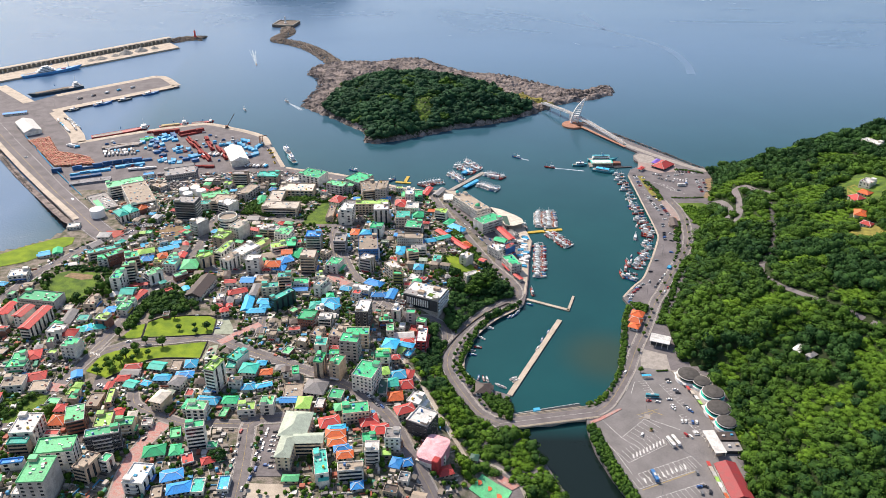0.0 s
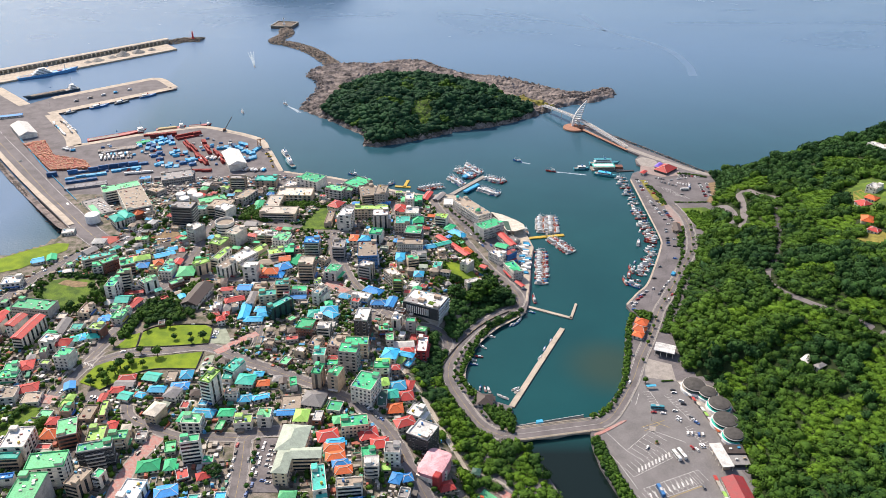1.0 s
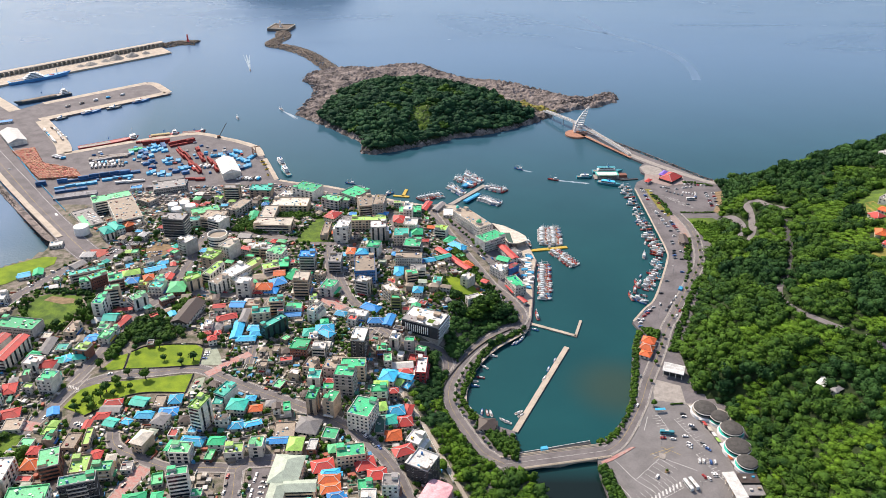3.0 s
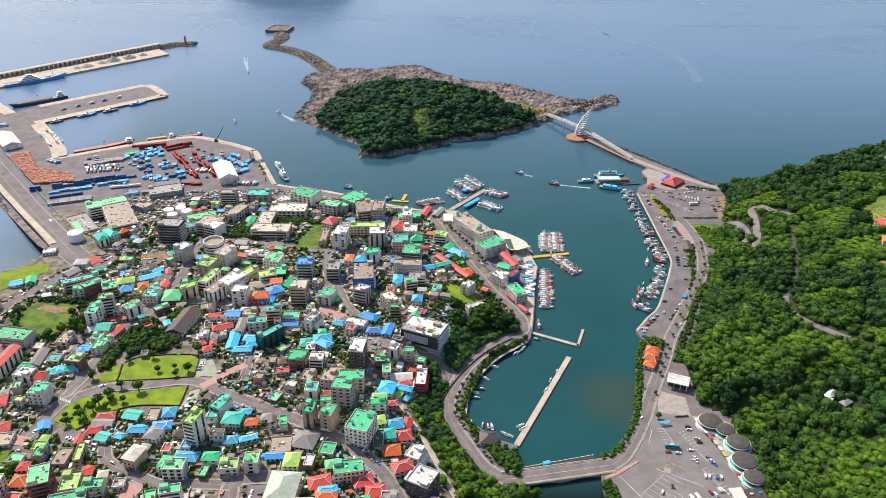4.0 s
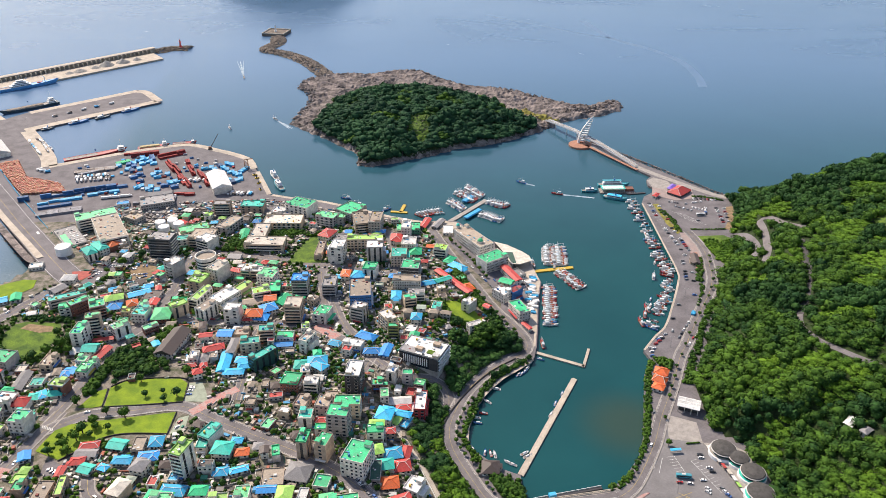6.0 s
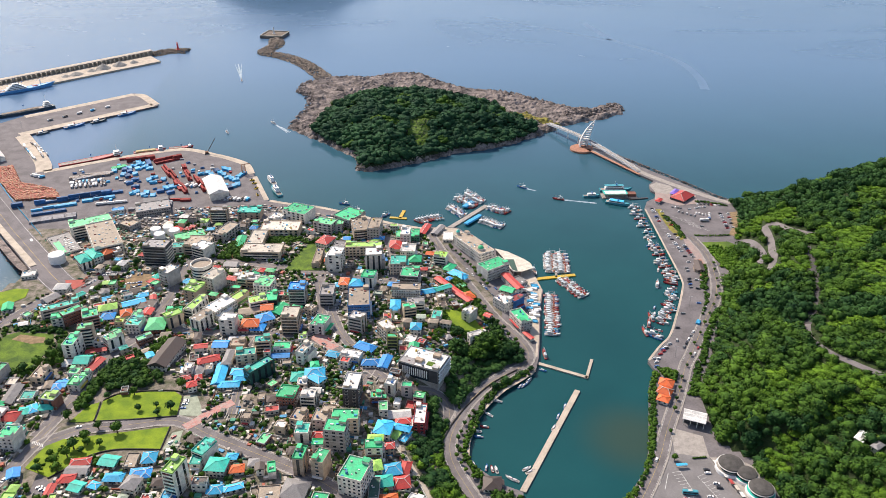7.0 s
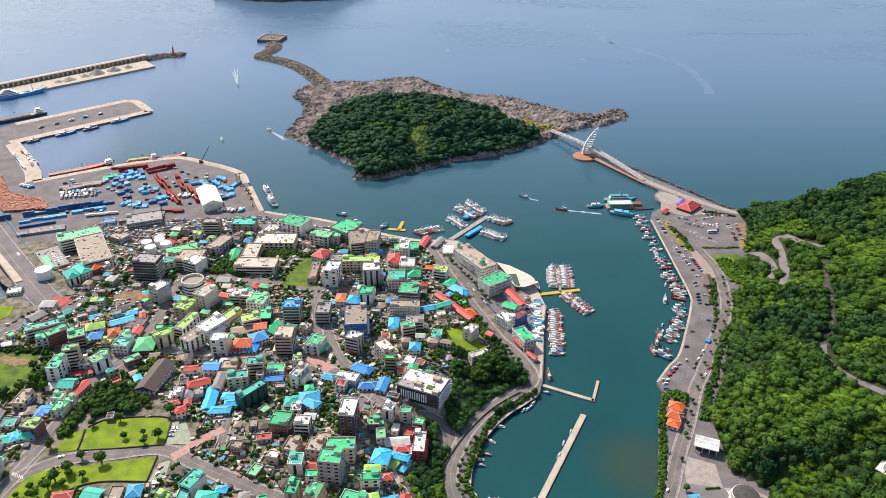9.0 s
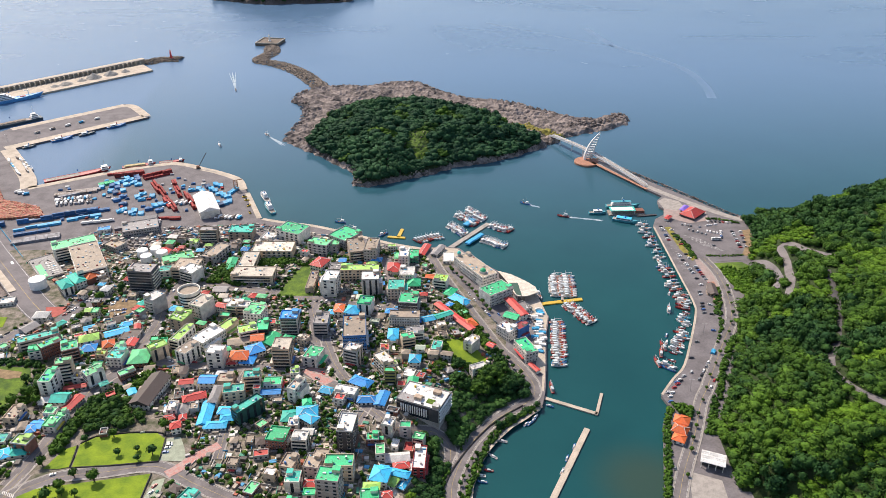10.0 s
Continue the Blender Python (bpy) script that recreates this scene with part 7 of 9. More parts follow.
def boat_kit(kind, colour, length, say):
    beam, high = length * (0.215 if kind == "fishing" else 0.28), 0.55 + length * 0.055
    root = put("boat", None, label=say, category="boat", group="boats in the harbour")
    put("hull", mesh_of("hull", *hull_mesh(length, beam, high), HULLS[colour]), root)
    l, b = length, beam
    part("deck", boxes((-l * 0.46, -b * 0.38, high - 0.42, l * 0.3, b * 0.38, high - 0.28)), DECK, root)
    if kind == "fishing":
        cabin = part("cabin", boxes((-l * 0.34, -b * 0.30, high - 0.27, -l * 0.12, b * 0.30, high + 2.3), (-l * 0.12, -b * 0.2, high - 0.27, -l * 0.02, b * 0.2, high + 1.1), bevel=0.12), WHITE if colour in ("blue", "teal", "pale") else TRIM, root)
        part("cabin_roof", boxes((-l * 0.37, -b * 0.34, high + 2.304, -l * 0.10, b * 0.34, high + 2.44)), HULLS["pale"] if colour in ("white", "red") else WHITE, cabin)
        # two masts and the lamp rail slung between them
        part("mast", boxes((-l * 0.18, -0.1, high + 2.44, -l * 0.18 + 0.2, 0.1, high + 6.4), (l * 0.27, -0.1, high - 0.3, l * 0.27 + 0.2, 0.1, high + 4.4), (-l * 0.17, -0.07, high + 3.9, l * 0.27, 0.07, high + 4.1)), WHITE, root)
        part("fishing_gear", boxes((l * 0.08, -b * 0.12, high - 0.27, l * 0.2, b * 0.32, high + 0.6), bevel=0.14), TARP if colour == "teal" else GEAR, root)
    else:
        part("cabin", boxes((-l * 0.22, -b * 0.26, high - 0.27, l * 0.16, b * 0.26, high + 0.9), bevel=0.15), WHITE, root)
        part("windscreen", boxes((l * 0.162, -b * 0.22, high - 0.1, l * 0.2, b * 0.22, high + 0.7)), GLASS, root)
    return root


KITS = [boat_kit("fishing", "white", 14.5, "white fishing boat moored with a cabin and mast"), boat_kit("fishing", "red", 14.5, "red-hulled fishing boat moored with a white cabin"), boat_kit("fishing", "blue", 13.5, "blue-hulled fishing boat moored with a white cabin"),
        boat_kit("fishing", "pale", 15.5, "pale grey fishing boat moored with a cabin and mast"), boat_kit("fishing", "teal", 13.5, "teal-hulled fishing boat moored with a white cabin"), boat_kit("motor", "white", 7.5, "small white motor boat afloat in the basin"), boat_kit("motor", "blue", 7, "small blue motor boat afloat in the basin"), boat_kit("motor", "red", 7, "small red motor boat afloat in the basin")]
USED = [False] * len(KITS)


def boat(k, x, y, turn):
    m = pose(x, y, 0.05, 0, 0, turn)
    if not USED[k]:
        USED[k] = True
        KITS[k].matrix_basis = m
        return KITS[k]
    return copy_thing(KITS[k], m)


def raft(p00, p10, p01, n, rows, kinds, seed):
    """Boats side by side from p00 to p10, in rows towards p01, where they point."""
    r = random.Random(seed)
    o, u, v = Vector(p00), Vector(p10) - Vector(p00), Vector(p01) - Vector(p00)
    a = math.degrees(math.atan2(v.y, v.x))
    for j in range(rows):
        for i in range(n):
            q = o + u * ((i + 0.5) / n) + v * ((j + 0.5 + r.uniform(-0.04, 0.04)) / rows)
            if r.random() < 0.03:
                continue
            q += u.normalized() * r.uniform(-0.25, 0.25) + v.normalized() * r.uniform(-1.0, 1.0)
            boat(r.choice(kinds + kinds + (1, 2)), q.x, q.y, a + r.uniform(-4, 4) + (180 if r.random() < 0.12 else 0))


raft((13, 968), (34, 939), (34, 994), 13, 2, (0, 0, 3, 1, 4), 1)
raft((2, 939), (19, 914), (15, 953), 10, 1, (0, 3, 0, 2), 2)
raft((50, 937), (71, 921), (64, 953), 10, 1, (0, 3, 3), 3)
raft((40, 901), (63, 883), (53, 919), 10, 1, (0, 3, 0), 4)
raft((110, 829), (106, 788), (135, 828), 13, 2, (0, 0, 0, 3), 5)
raft((110, 769), (129, 736), (130, 780), 12, 1, (0, 0, 3, 1), 6)
raft((101, 744), (94, 675), (112, 744), 19, 1, (0, 1, 1, 2, 0, 4), 7)
raft((-36, 911), (-8, 923), (-23, 899), 8, 1, (0, 1, 0, 3), 8)
east = curve_through([(236, 790), (233, 766), (226, 741), (216, 716), (204, 694), (192, 672), (184, 657)], 4.0)
rb = random.Random(9)
for i, p in enumerate(east[:-1]):
    d = (east[i + 1] - p).normalized()
    if rb.random() < 0.13:
        continue
    lean, out = rb.choice((-14, -4, 0, 4, 12)) + rb.uniform(-6, 6), rb.uniform(-0.5, 3.5)
    boat(rb.choice((0, 1, 1, 2, 0, 4, 3, 3, 5, 7)), p.x - 0.5 - out, p.y + rb.uniform(-0.6, 0.6), math.degrees(math.atan2(d.y, d.x)) + 90 + lean + (180 if rb.random() < 0.3 else 0))
    if rb.random() < 0.16:
        boat(rb.choice((5, 6, 7, 3, 1)), p.x - 14 - out, p.y + rb.uniform(-3, 0), rb.uniform(60, 130))
for k, x, y, a in ((0, 236, 935, 4), (1, 235, 914, 6), (3, 234, 894, 2), (4, 236, 878, 8), (0, 235, 866, 5), (2, 233, 846, 2), (0, 236, 835, -8), (1, 235, 826, 4), (3, 234, 812, 0), (1, 235, 800, 10), (3, 233, 925, -12), (2, 236, 904, 14), (7, 238, 886, 0), (0, 232, 857, 96), (1, 234, 841, 18), (6, 238, 819, -6), (0, 232, 806, -14), (5, 226, 793, 70), (3, 235, 945, 8)):
    boat(k, x - 2, y, a)
for k, x, y, a in ((5, 43, 584, 165), (5, 35, 568, 140), (7, 31, 554, 170), (6, 26, 543, 175), (5, 25, 549, 170), (6, 84, 624, -30), (5, 74, 619, 45), (7, 16, 514, 110), (5, 21, 514, 100), (6, 30, 511, 80), (7, 34, 510, 100), (5, 37, 509, 100), (5, 46, 501, 140), (5, 49, 499, 150), (5, 59, 510, 30), (5, 61, 507, 30), (5, 84, 553, 60), (6, 89, 566, 68), (6, 96, 578, 70),
                 (6, 66, 604, 50), (6, 69, 607, 50), (6, 63, 603, 50), (5, 71, 611, 50), (2, 102, 1005, 150), (1, 144, 969, 166), (0, -365, 1485, -74), (0, -264, 1253, 130), (0, -325, 1210, 118), (2, -120, 955, 170), (2, -67, 923, 40), (4, -104, 937, 165), (1, 88, 647, 94), (0, 95, 790, -80), (1, 92, 786, -85), (2, -557, 1119, 130), (3, -566, 1128, 130), (3, -575, 1140, 128), (4, -583, 1150, 130)):
    boat(k, x, y, a)
FOAM = mat("sea foam", (0.46, 0.53, 0.58), 0.9, 0.6, 5, 1.5, second=(0.14, 0.24, 0.32))
# slicks drawn as strips of paler sea colour, not as smoother water
SLICK = mat("pale slick colour on the sea", (0.10, 0.178, 0.282), 0.3, 0.12, 40, 9, second=(0.077, 0.154, 0.260))
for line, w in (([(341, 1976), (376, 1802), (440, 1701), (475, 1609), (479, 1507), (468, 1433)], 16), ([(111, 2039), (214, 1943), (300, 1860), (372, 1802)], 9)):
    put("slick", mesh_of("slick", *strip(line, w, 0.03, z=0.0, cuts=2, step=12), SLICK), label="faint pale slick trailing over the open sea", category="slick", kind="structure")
for x, y, a, l, w in ((-365, 1485, 106, 120, 0.05), (-264, 1253, -52, 52, 0.07), (144, 969, -14, 44, 0.03), (102, 1005, -30, 16, 0.06)):
    # two ragged arms of foam and a churned streak behind a moving boat
    r = random.Random(int(l))
    ux, uy = math.cos(radians(a)), math.sin(radians(a))
    for s in (-1, 0, 1):
        vs, fs = [], []
        n = 14
        for i in range(n + 1):
            t = i / n
            off, half = s * l * w * t, ((0.7 + 0.8 * t) if s else (1.6 + 2.6 * t)) * (1 - t) ** 0.6 * r.uniform(0.5, 1.2) + 0.05
            for e in (-half, half):
                vs.append((x + ux * (4 + l * t) - uy * (off + e), y + uy * (4 + l * t) + ux * (off + e), 0.04 + 0.01 * s))
        for i in range(n):
            fs.append((2 * i, 2 * i + 1, 2 * i + 3, 2 * i + 2))
        put("wake", mesh_of("wake", vs, fs, FOAM), label="white foam wake behind a moving boat", category="wake", kind="structure")

# pontoons and piers
for x0, y0, x1, y1, w, m, say in ((54, 488, 109, 597, 4.6, CONCRETE, "long sandy concrete floating pier in the basin"), (80, 634, 120, 614, 3.4, CONCRETE, "sandy concrete pier arm"), (119, 613, 128, 639, 2.4, CONCRETE, "sandy concrete pier arm with a bent end"), (4, 884, 54, 950, 6.0, PAVING, "pale floating walkway between moored boats"),
                                  (123, 832, 116, 778, 2.2, PAVING, "narrow floating pontoon between white boats"), (92, 774, 136, 783, 4.5, TANK_YELLOW, "yellow floating landing stage"), (-62, 917, -42, 914, 4, TANK_YELLOW, "yellow floating pontoon beside the wharf"), (-50, 915, -46, 936, 4, TANK_YELLOW, "yellow floating pontoon arm"), (232, 968, 256, 972, 3, DARK, "dark steel gangway to the ferry landing")):
    slab("pier", x0, y0, x1, y1, w, -0.6, 1.1, m, say, "pier")
for x, y, a, l, w in ((32, 950, 55, 20, 7), (36, 908, 52, 30, 6)):
    o = tagged(part("tarpaulin_cover", boxes((-l / 2, -w / 2, 1.2, l / 2, w / 2, 3.6), bevel=0.6), TARP), "bright blue tarpaulin over moored boats", "tarpaulin")
    o.matrix_basis = pose(x, y, 0, 0, 0, a)


def ship(x, y, turn, length, beam, hull, say, house=0.45, aft=-0.1, tiers=2):
    root = put("ship", None, m=pose(x, y, 0.1, 0, 0, turn), label=say, category="ship")
    high = 1.6 + length * 0.03
    put("hull", mesh_of("hull", *hull_mesh(length, beam, high, 1.0), HULLS[hull]), root)
    part("deck", boxes((-length * 0.47, -beam * 0.4, high - 0.42, length * 0.28, beam * 0.4, high - 0.3)), DECK, root)
    for t in range(tiers):
        a, b = length * (house / 2 - min(0.05, house / 9) * t), beam * (0.37 - 0.045 * t)
        part("deckhouse", boxes((aft * length - a, -b, high - 0.29 + t * 2.6, aft * length + a * 0.9, b, high + 2.3 + t * 2.6), bevel=0.15), WHITE, root)
        part("window_band", boxes((aft * length - a * 0.9, -b - 0.05, high + 0.9 + t * 2.6, aft * length + a * 0.8, b + 0.05, high + 1.7 + t * 2.6)), GLASS, root)
    top = high + 2.3 + (tiers - 1) * 2.6
    part("mast", boxes((aft * length - 0.15, -0.15, top, aft * length + 0.15, 0.15, top + length * 0.12)), WHITE, root)
    turned("funnel", [(0.9, top - 0.1), (0.75, top + 2.2)], HULLS["blue"] if hull != "blue" else HULLS["red"], 10, root)
    return root


patrol = ship(-734, 1424, 40, 108, 15, "sky", "long light-blue patrol ship with white decks", 0.34, -0.1, 4)
part("work_boat", boxes((16, -2.4, 4.5, 25, 2.4, 6.2), bevel=0.6), HULLS["red"], patrol, "red work boat on deck")
part("deck_crane", boxes((29, -0.5, 4.5, 30, 0.5, 15), (22, -0.35, 14, 30, 0.35, 14.7)), WHITE, patrol)
barge = ship(-674, 1302, 222, 92, 14, "dark", "long dark barge with a white stern house", 0.14, -0.38, 3)
part("cargo", boxes((-22, -4.6, 3.4, 34, 4.6, 5.4), bevel=0.6), RUBBLE, barge, "brown bulk cargo in the hold")
for x, y, a, l, c in ((-600, 1208, 42, 20, "dark"), (-566, 1240, 42, 32, "blue"), (-537, 1262, 42, 26, "dark"), (-506, 1298, 42, 30, "blue")):
    ship(x, y - 4, a, l, l * 0.24, c, "dark working vessel moored at the concrete pier", 0.35, -0.15, 1)
ship(-483, 1094, 31, 84, 12, "red", "long red-hulled cargo vessel at the dock", 0.12, 0.40, 2)
hopper = ship(-414, 1128, 20, 44, 10, "red", "red-hulled cargo vessel at the dock", 0.16, 0.34, 2)
part("cargo_cover", boxes((-19, -3.6, 2.4, 8, 3.6, 4.6), bevel=0.7), mat("tan canvas", (0.58, 0.46, 0.24), 0.85, 0.3, 3, 0.6), hopper, "tan canvas cover over the hold")
ship(-374, 1143, 14, 34, 8, "red", "dark red barge at the dock", 0.12, 0.34, 1)
ship(-210, 992, 118, 34, 8, "teal", "green patrol vessel moored at the quay", 0.45, 0.0, 2)
ship(-222, 1024, 118, 30, 7, "white", "white patrol vessel moored at the quay", 0.45, 0.0, 2)
ferry = ship(221, 995, 2, 42, 8, "teal", "teal-hulled excursion ferry with white decks", 0.6, -0.05, 2)
part("sun_deck", boxes((-15, -2.6, 7.66, 9, 2.6, 7.8)), HULLS["teal"], ferry, "teal upper deck")
cruiser = ship(215, 955, -22, 30, 8, "teal", "excursion boat with a bright blue deck cover", 0.6, -0.05, 1)
part("deck_cover", boxes((-10, -3.0, 4.9, 7, 3.0, 5.1)), ROOF_MAT["c"], cruiser, "bright blue deck cover")
ship(187, 977, 4, 22, 6, "teal", "white excursion boat near the landing stage", 0.5, 0.0, 1)
landing = put("ferry_landing", None, m=pose(219, 978, 0, 0, 0, 2), label="floating ferry landing with a blue and white roof", category="landing")
part("float", boxes((-20, -7, -0.6, 24, 7, 1.2)), DECK, landing)
part("roof", boxes((-18, -6, 5.4, 12, 6, 5.8)), ROOF_MAT["aq"], landing)
part("roof_panel", boxes((-16, -4.4, 5.804, 10, 4.4, 5.9)), ROOF_MAT["w"], landing)
part("booth", boxes((13, -4, 1.204, 23, 4, 4.6)), WALL_MAT["b"], landing)
for sx in (-17, 11):
    for sy in (-5, 5):
        part("post", boxes((sx - 0.2, sy - 0.2, 1.2, sx + 0.2, sy + 0.2, 5.4)), WHITE, landing)

# ---- footbridge to the island with its sail tower ----
footbridge = put("footbridge", None, m=pose(0, 0, 0), label="white curved footbridge with a sail-shaped tower", category="bridge")
line = curve_through([(163, 1228), (183, 1192), (206, 1152), (232, 1104), (262, 1050)], 3.0)


def deck_height(s):
    return 4.0 + 8.5 * math.sin(math.pi * min(1, 0.16 + 0.84 * s))


def ribbon(width, z0, z1, shift=0.0):
    vs, fs = [], []
    for i, p in enumerate(line):
        d = (line[min(i + 1, len(line) - 1)] - line[max(i - 1, 0)]).normalized()
        n = Vector((d.y, -d.x))
        z = deck_height(i / (len(line) - 1))
        for k, h in ((-1, z0), (1, z0), (1, z1), (-1, z1)):
            q = p + n * (shift + k * width / 2)
            vs.append((q.x, q.y, z + h))
    for i in range(len(line) - 1):
        for k in range(4):
            a, b = i * 4 + k, i * 4 + (k + 1) % 4
            fs.append((a, b, b + 4, a + 4))
    return mesh_of("deck", vs, fs + [(3, 2, 1, 0), tuple(range(len(line) * 4 - 4, len(line) * 4))], WHITE)


put("deck", ribbon(6.0, -1.4, 0.0), footbridge)
put("walkway", ribbon(4.6, 0.004, 0.12), footbridge).data.materials[0] = PAVING
for s in (-2.8, 2.8):
    put("railing", ribbon(0.25, 0.12, 1.5, s), footbridge)
for i in (8, 16, 24, len(line) - 12):
    p, z = line[i], deck_height(i / (len(line) - 1))
    o = turned("column", [(1.1, -4), (0.9, z - 1.41)], WHITE, 10, footbridge)
    o.location = (p.x, p.y, 0)
o = turned("pier_base", [(17, -5), (17, 2.2), (16.2, 2.8)], DECKWOOD, 28, footbridge, "reddish round pier platform")
o.location = (201, 1139, 0)
tower_at = Vector((204, 1146))


def sail_rib(foot, reach, power, thick, setback=0.0):
    """One mast of the sail, leaning and bowing towards the tip."""
    vs, fs = [], []
    n = 20
    for i in range(n + 1):
        s = i / n
        x, z, t = tower_at.x + foot + reach * s ** power, 2.6 + 40 * s, thick * (1 - 0.72 * s)
        for a, b in ((-1, -1), (1, -1), (1, 1), (-1, 1)):
            vs.append((x + a * t, tower_at.y + setback * (1 - s) + b * t, z))
    for i in range(n):
        for k in range(4):
            a, b = i * 4 + k, i * 4 + (k + 1) % 4
            fs.append((a, b, b + 4, a + 4))
    return mesh_of("sail_mast", vs, fs + [(3, 2, 1, 0), tuple(range(n * 4, n * 4 + 4))], WHITE)


put("sail_mast", sail_rib(-5.0, 19.0, 2.0, 1.3, -2.5), footbridge)
put("sail_mast", sail_rib(-5.0, 19.0, 2.0, 1.1, 3.5), footbridge)
put("sail_mast", sail_rib(4.5, 9.5, 1.0, 0.9), footbridge)
for k in range(10):
    s = 0.08 + k * 0.088
    z = 2.6 + 40 * s
    slab("sail_batten", tower_at.x - 5 + 19 * s * s, tower_at.y, tower_at.x + 4.5 + 9.5 * s, tower_at.y, 4.2 * (1 - s) + 0.7, z - 0.75, z + 0.75, WHITE, parent=footbridge)

# ---- road bridge over the river mouth ----
bridge = put("road_bridge", None, m=pose(44, 452, 0, 0, 0, 10.5), label="pale concrete road bridge on two low arches with balustrades", category="bridge")
part("deck", boxes((-2, -7, 1.7, 78, 7, QUAY + 0.1)), CONCRETE, bridge)
part("carriageway", boxes((-2, -5, QUAY + 0.104, 78, 5, QUAY + 0.16)), ASPHALT, bridge)
part("centre_line", boxes((0, -0.1, QUAY + 0.164, 76, 0.1, QUAY + 0.18)), TRIM, bridge)
for s in (-6.7, 6.7):
    part("handrail", boxes((-2, s - 0.25, QUAY + 1.0, 78, s + 0.25, QUAY + 1.3)), CONCRETE, bridge)
    for k in range(40):
        part("baluster", boxes((-1.6 + k * 2, s - 0.2, QUAY + 0.1, -1.0 + k * 2, s + 0.2, QUAY + 1.0)), CONCRETE, bridge)
for x0, x1 in ((8, 38), (40, 68)):
    vs, fs = [], []
    n = 16
    for i in range(n + 1):
        s = i / n
        x, z = x0 + (x1 - x0) * s, -0.6 + 2.0 * math.sin(math.pi * s) ** 0.7
        vs += [(x, -7.2, z), (x, 7.2, z), (x, 7.2, 2.2), (x, -7.2, 2.2)]
    for i in range(n):
        for k in range(4):
            a, b = i * 4 + k, i * 4 + (k + 1) % 4
            fs.append((a, b, b + 4, a + 4))
    put("arch", mesh_of("arch", vs, fs + [(3, 2, 1, 0), tuple(range(n * 4, n * 4 + 4))], CONCRETE), bridge)
part("river_pier", boxes((38, -7.3, -3, 40, 7.3, 1.9)), CONCRETE, bridge)
weir = put("weir", None, m=pose(53, 463, 0, 0, 0, 13.5), label="dark footway and white rail across the basin end", category="weir")
part("footway", boxes((0, -1.2, -0.5, 58, 1.2, 0.9)), DARK, weir)
part("rail", boxes((0, 1.0, 1.5, 58, 1.25, 1.75)), WHITE, weir)
part("hut", boxes((19, -1.5, 0.904, 24, 1.5, 3.6)), ROOF_MAT["c"], weir)
for k in range(15):
    part("post", boxes((k * 4.1, 1.02, 0.9, k * 4.1 + 0.2, 1.22, 1.5)), WHITE, weir)


# ---- port yard ----
STACK_RED = mat("rust-red crates", (0.36, 0.045, 0.04), 0.85, 0.45, 3, 0.8, tone=0.3)
STACK_TAN = mat("brown crates", (0.40, 0.20, 0.12), 0.85, 0.5, 2.5, 0.8, tone=0.3)
STACK_BLUE = mat("blue covers", (0.02, 0.12, 0.30), 0.7, 0.4, 3, 0.8, tone=0.3)
STACK_GREY = mat("grey steel sheds", (0.26, 0.26, 0.29), 0.7, 0.35, 3, 0.8, tone=0.25)


def pile_mesh(l, w, h, seed, material):
    """A covered heap of crates with a lumpy top."""
    r = random.Random(seed)
    bm = bmesh.new()
    n, k = max(2, int(l / 2.2)), max(2, int(w / 2.2))
    grid = [[bm.verts.new((-l / 2 + i * l / n, -w / 2 + j * w / k, h * r.uniform(0.55, 1.0))) for j in range(k + 1)] for i in range(n + 1)]
    for i in range(n):
        for j in range(k):
            bm.faces.new((grid[i][j], grid[i + 1][j], grid[i + 1][j + 1], grid[i][j + 1]))
    rim = [grid[i][0] for i in range(n)] + [grid[n][j] for j in range(k)] + [grid[i][k] for i in range(n, 0, -1)] + [grid[0][j] for j in range(k, 0, -1)]
    foot = [bm.verts.new((v.co.x * 1.04, v.co.y * 1.04, -0.3)) for v in rim]
    for i in range(len(rim)):
        bm.faces.new((foot[i], foot[(i + 1) % len(rim)], rim[(i + 1) % len(rim)], rim[i]))
    me = bpy.data.meshes.new("gear_cover")
    bm.to_mesh(me)
    bm.free()
    me.materials.append(material)
    return me


def heap(x, y, turn, m, say):
    return put("gear_cover", m, m=pose(x, y, ground_z(x, y), 0, 0, turn), label=say, category="gear cover", group="stacked gear in the port yard")


CRATE_COLOURS = clutter_mat("fish crates", ((0.40, 0.09, 0.055), (0.38, 0.14, 0.075), (0.40, 0.19, 0.10), (0.34, 0.07, 0.05), (0.42, 0.22, 0.13), (0.26, 0.09, 0.06), (0.44, 0.13, 0.08), (0.36, 0.17, 0.11)))


FIELD = [(-604, 1056), (-580, 1070), (-541, 1012), (-489, 992), (-470, 966), (-522, 958), (-556, 998)]
yard = random.Random(61)
crates = []
for i in range(-12, 80):
    for j in range(-20, 45):
        x, y = -604 + i * 1.55 + j * 1.35, 1056 - i * 1.73 + j * 0.95
        if inside(x, y, FIELD) and yard.random() < 0.96:
            crates.append((x, y, QUAY - 0.2, 1.9, 1.5, 3.4 * yard.uniform(0.75, 1.0) * (1 + 0.25 * noise.noise((x / 9, y / 9, 0))), -48 + yard.uniform(-6, 6)))
put("crate_field", tri_mesh("crate_field", *heap_of_boxes(crates), CRATE_COLOURS), label="broad field of stacked red-brown fish crates", category="crates", kind="stuff")


def container_mesh(l, w, h, material):
    """A steel box with ribbed sides and a framed top."""
    n = int(l / 1.2)
    side = [(-l / 2 + (k + o) * l / n, -w / 2 + (0.09 if j else 0)) for k in range(n) for o, j in ((0.0, 0), (0.5, 0), (0.5, 1), (0.98, 1))]
    bm = prism(side + [(-x, -y) for x, y in side], -0.1, h)
    me = bpy.data.meshes.new("container")
    bm.to_mesh(me)
    bm.free()
    me.materials.append(material)
    return me


BOXES = {}


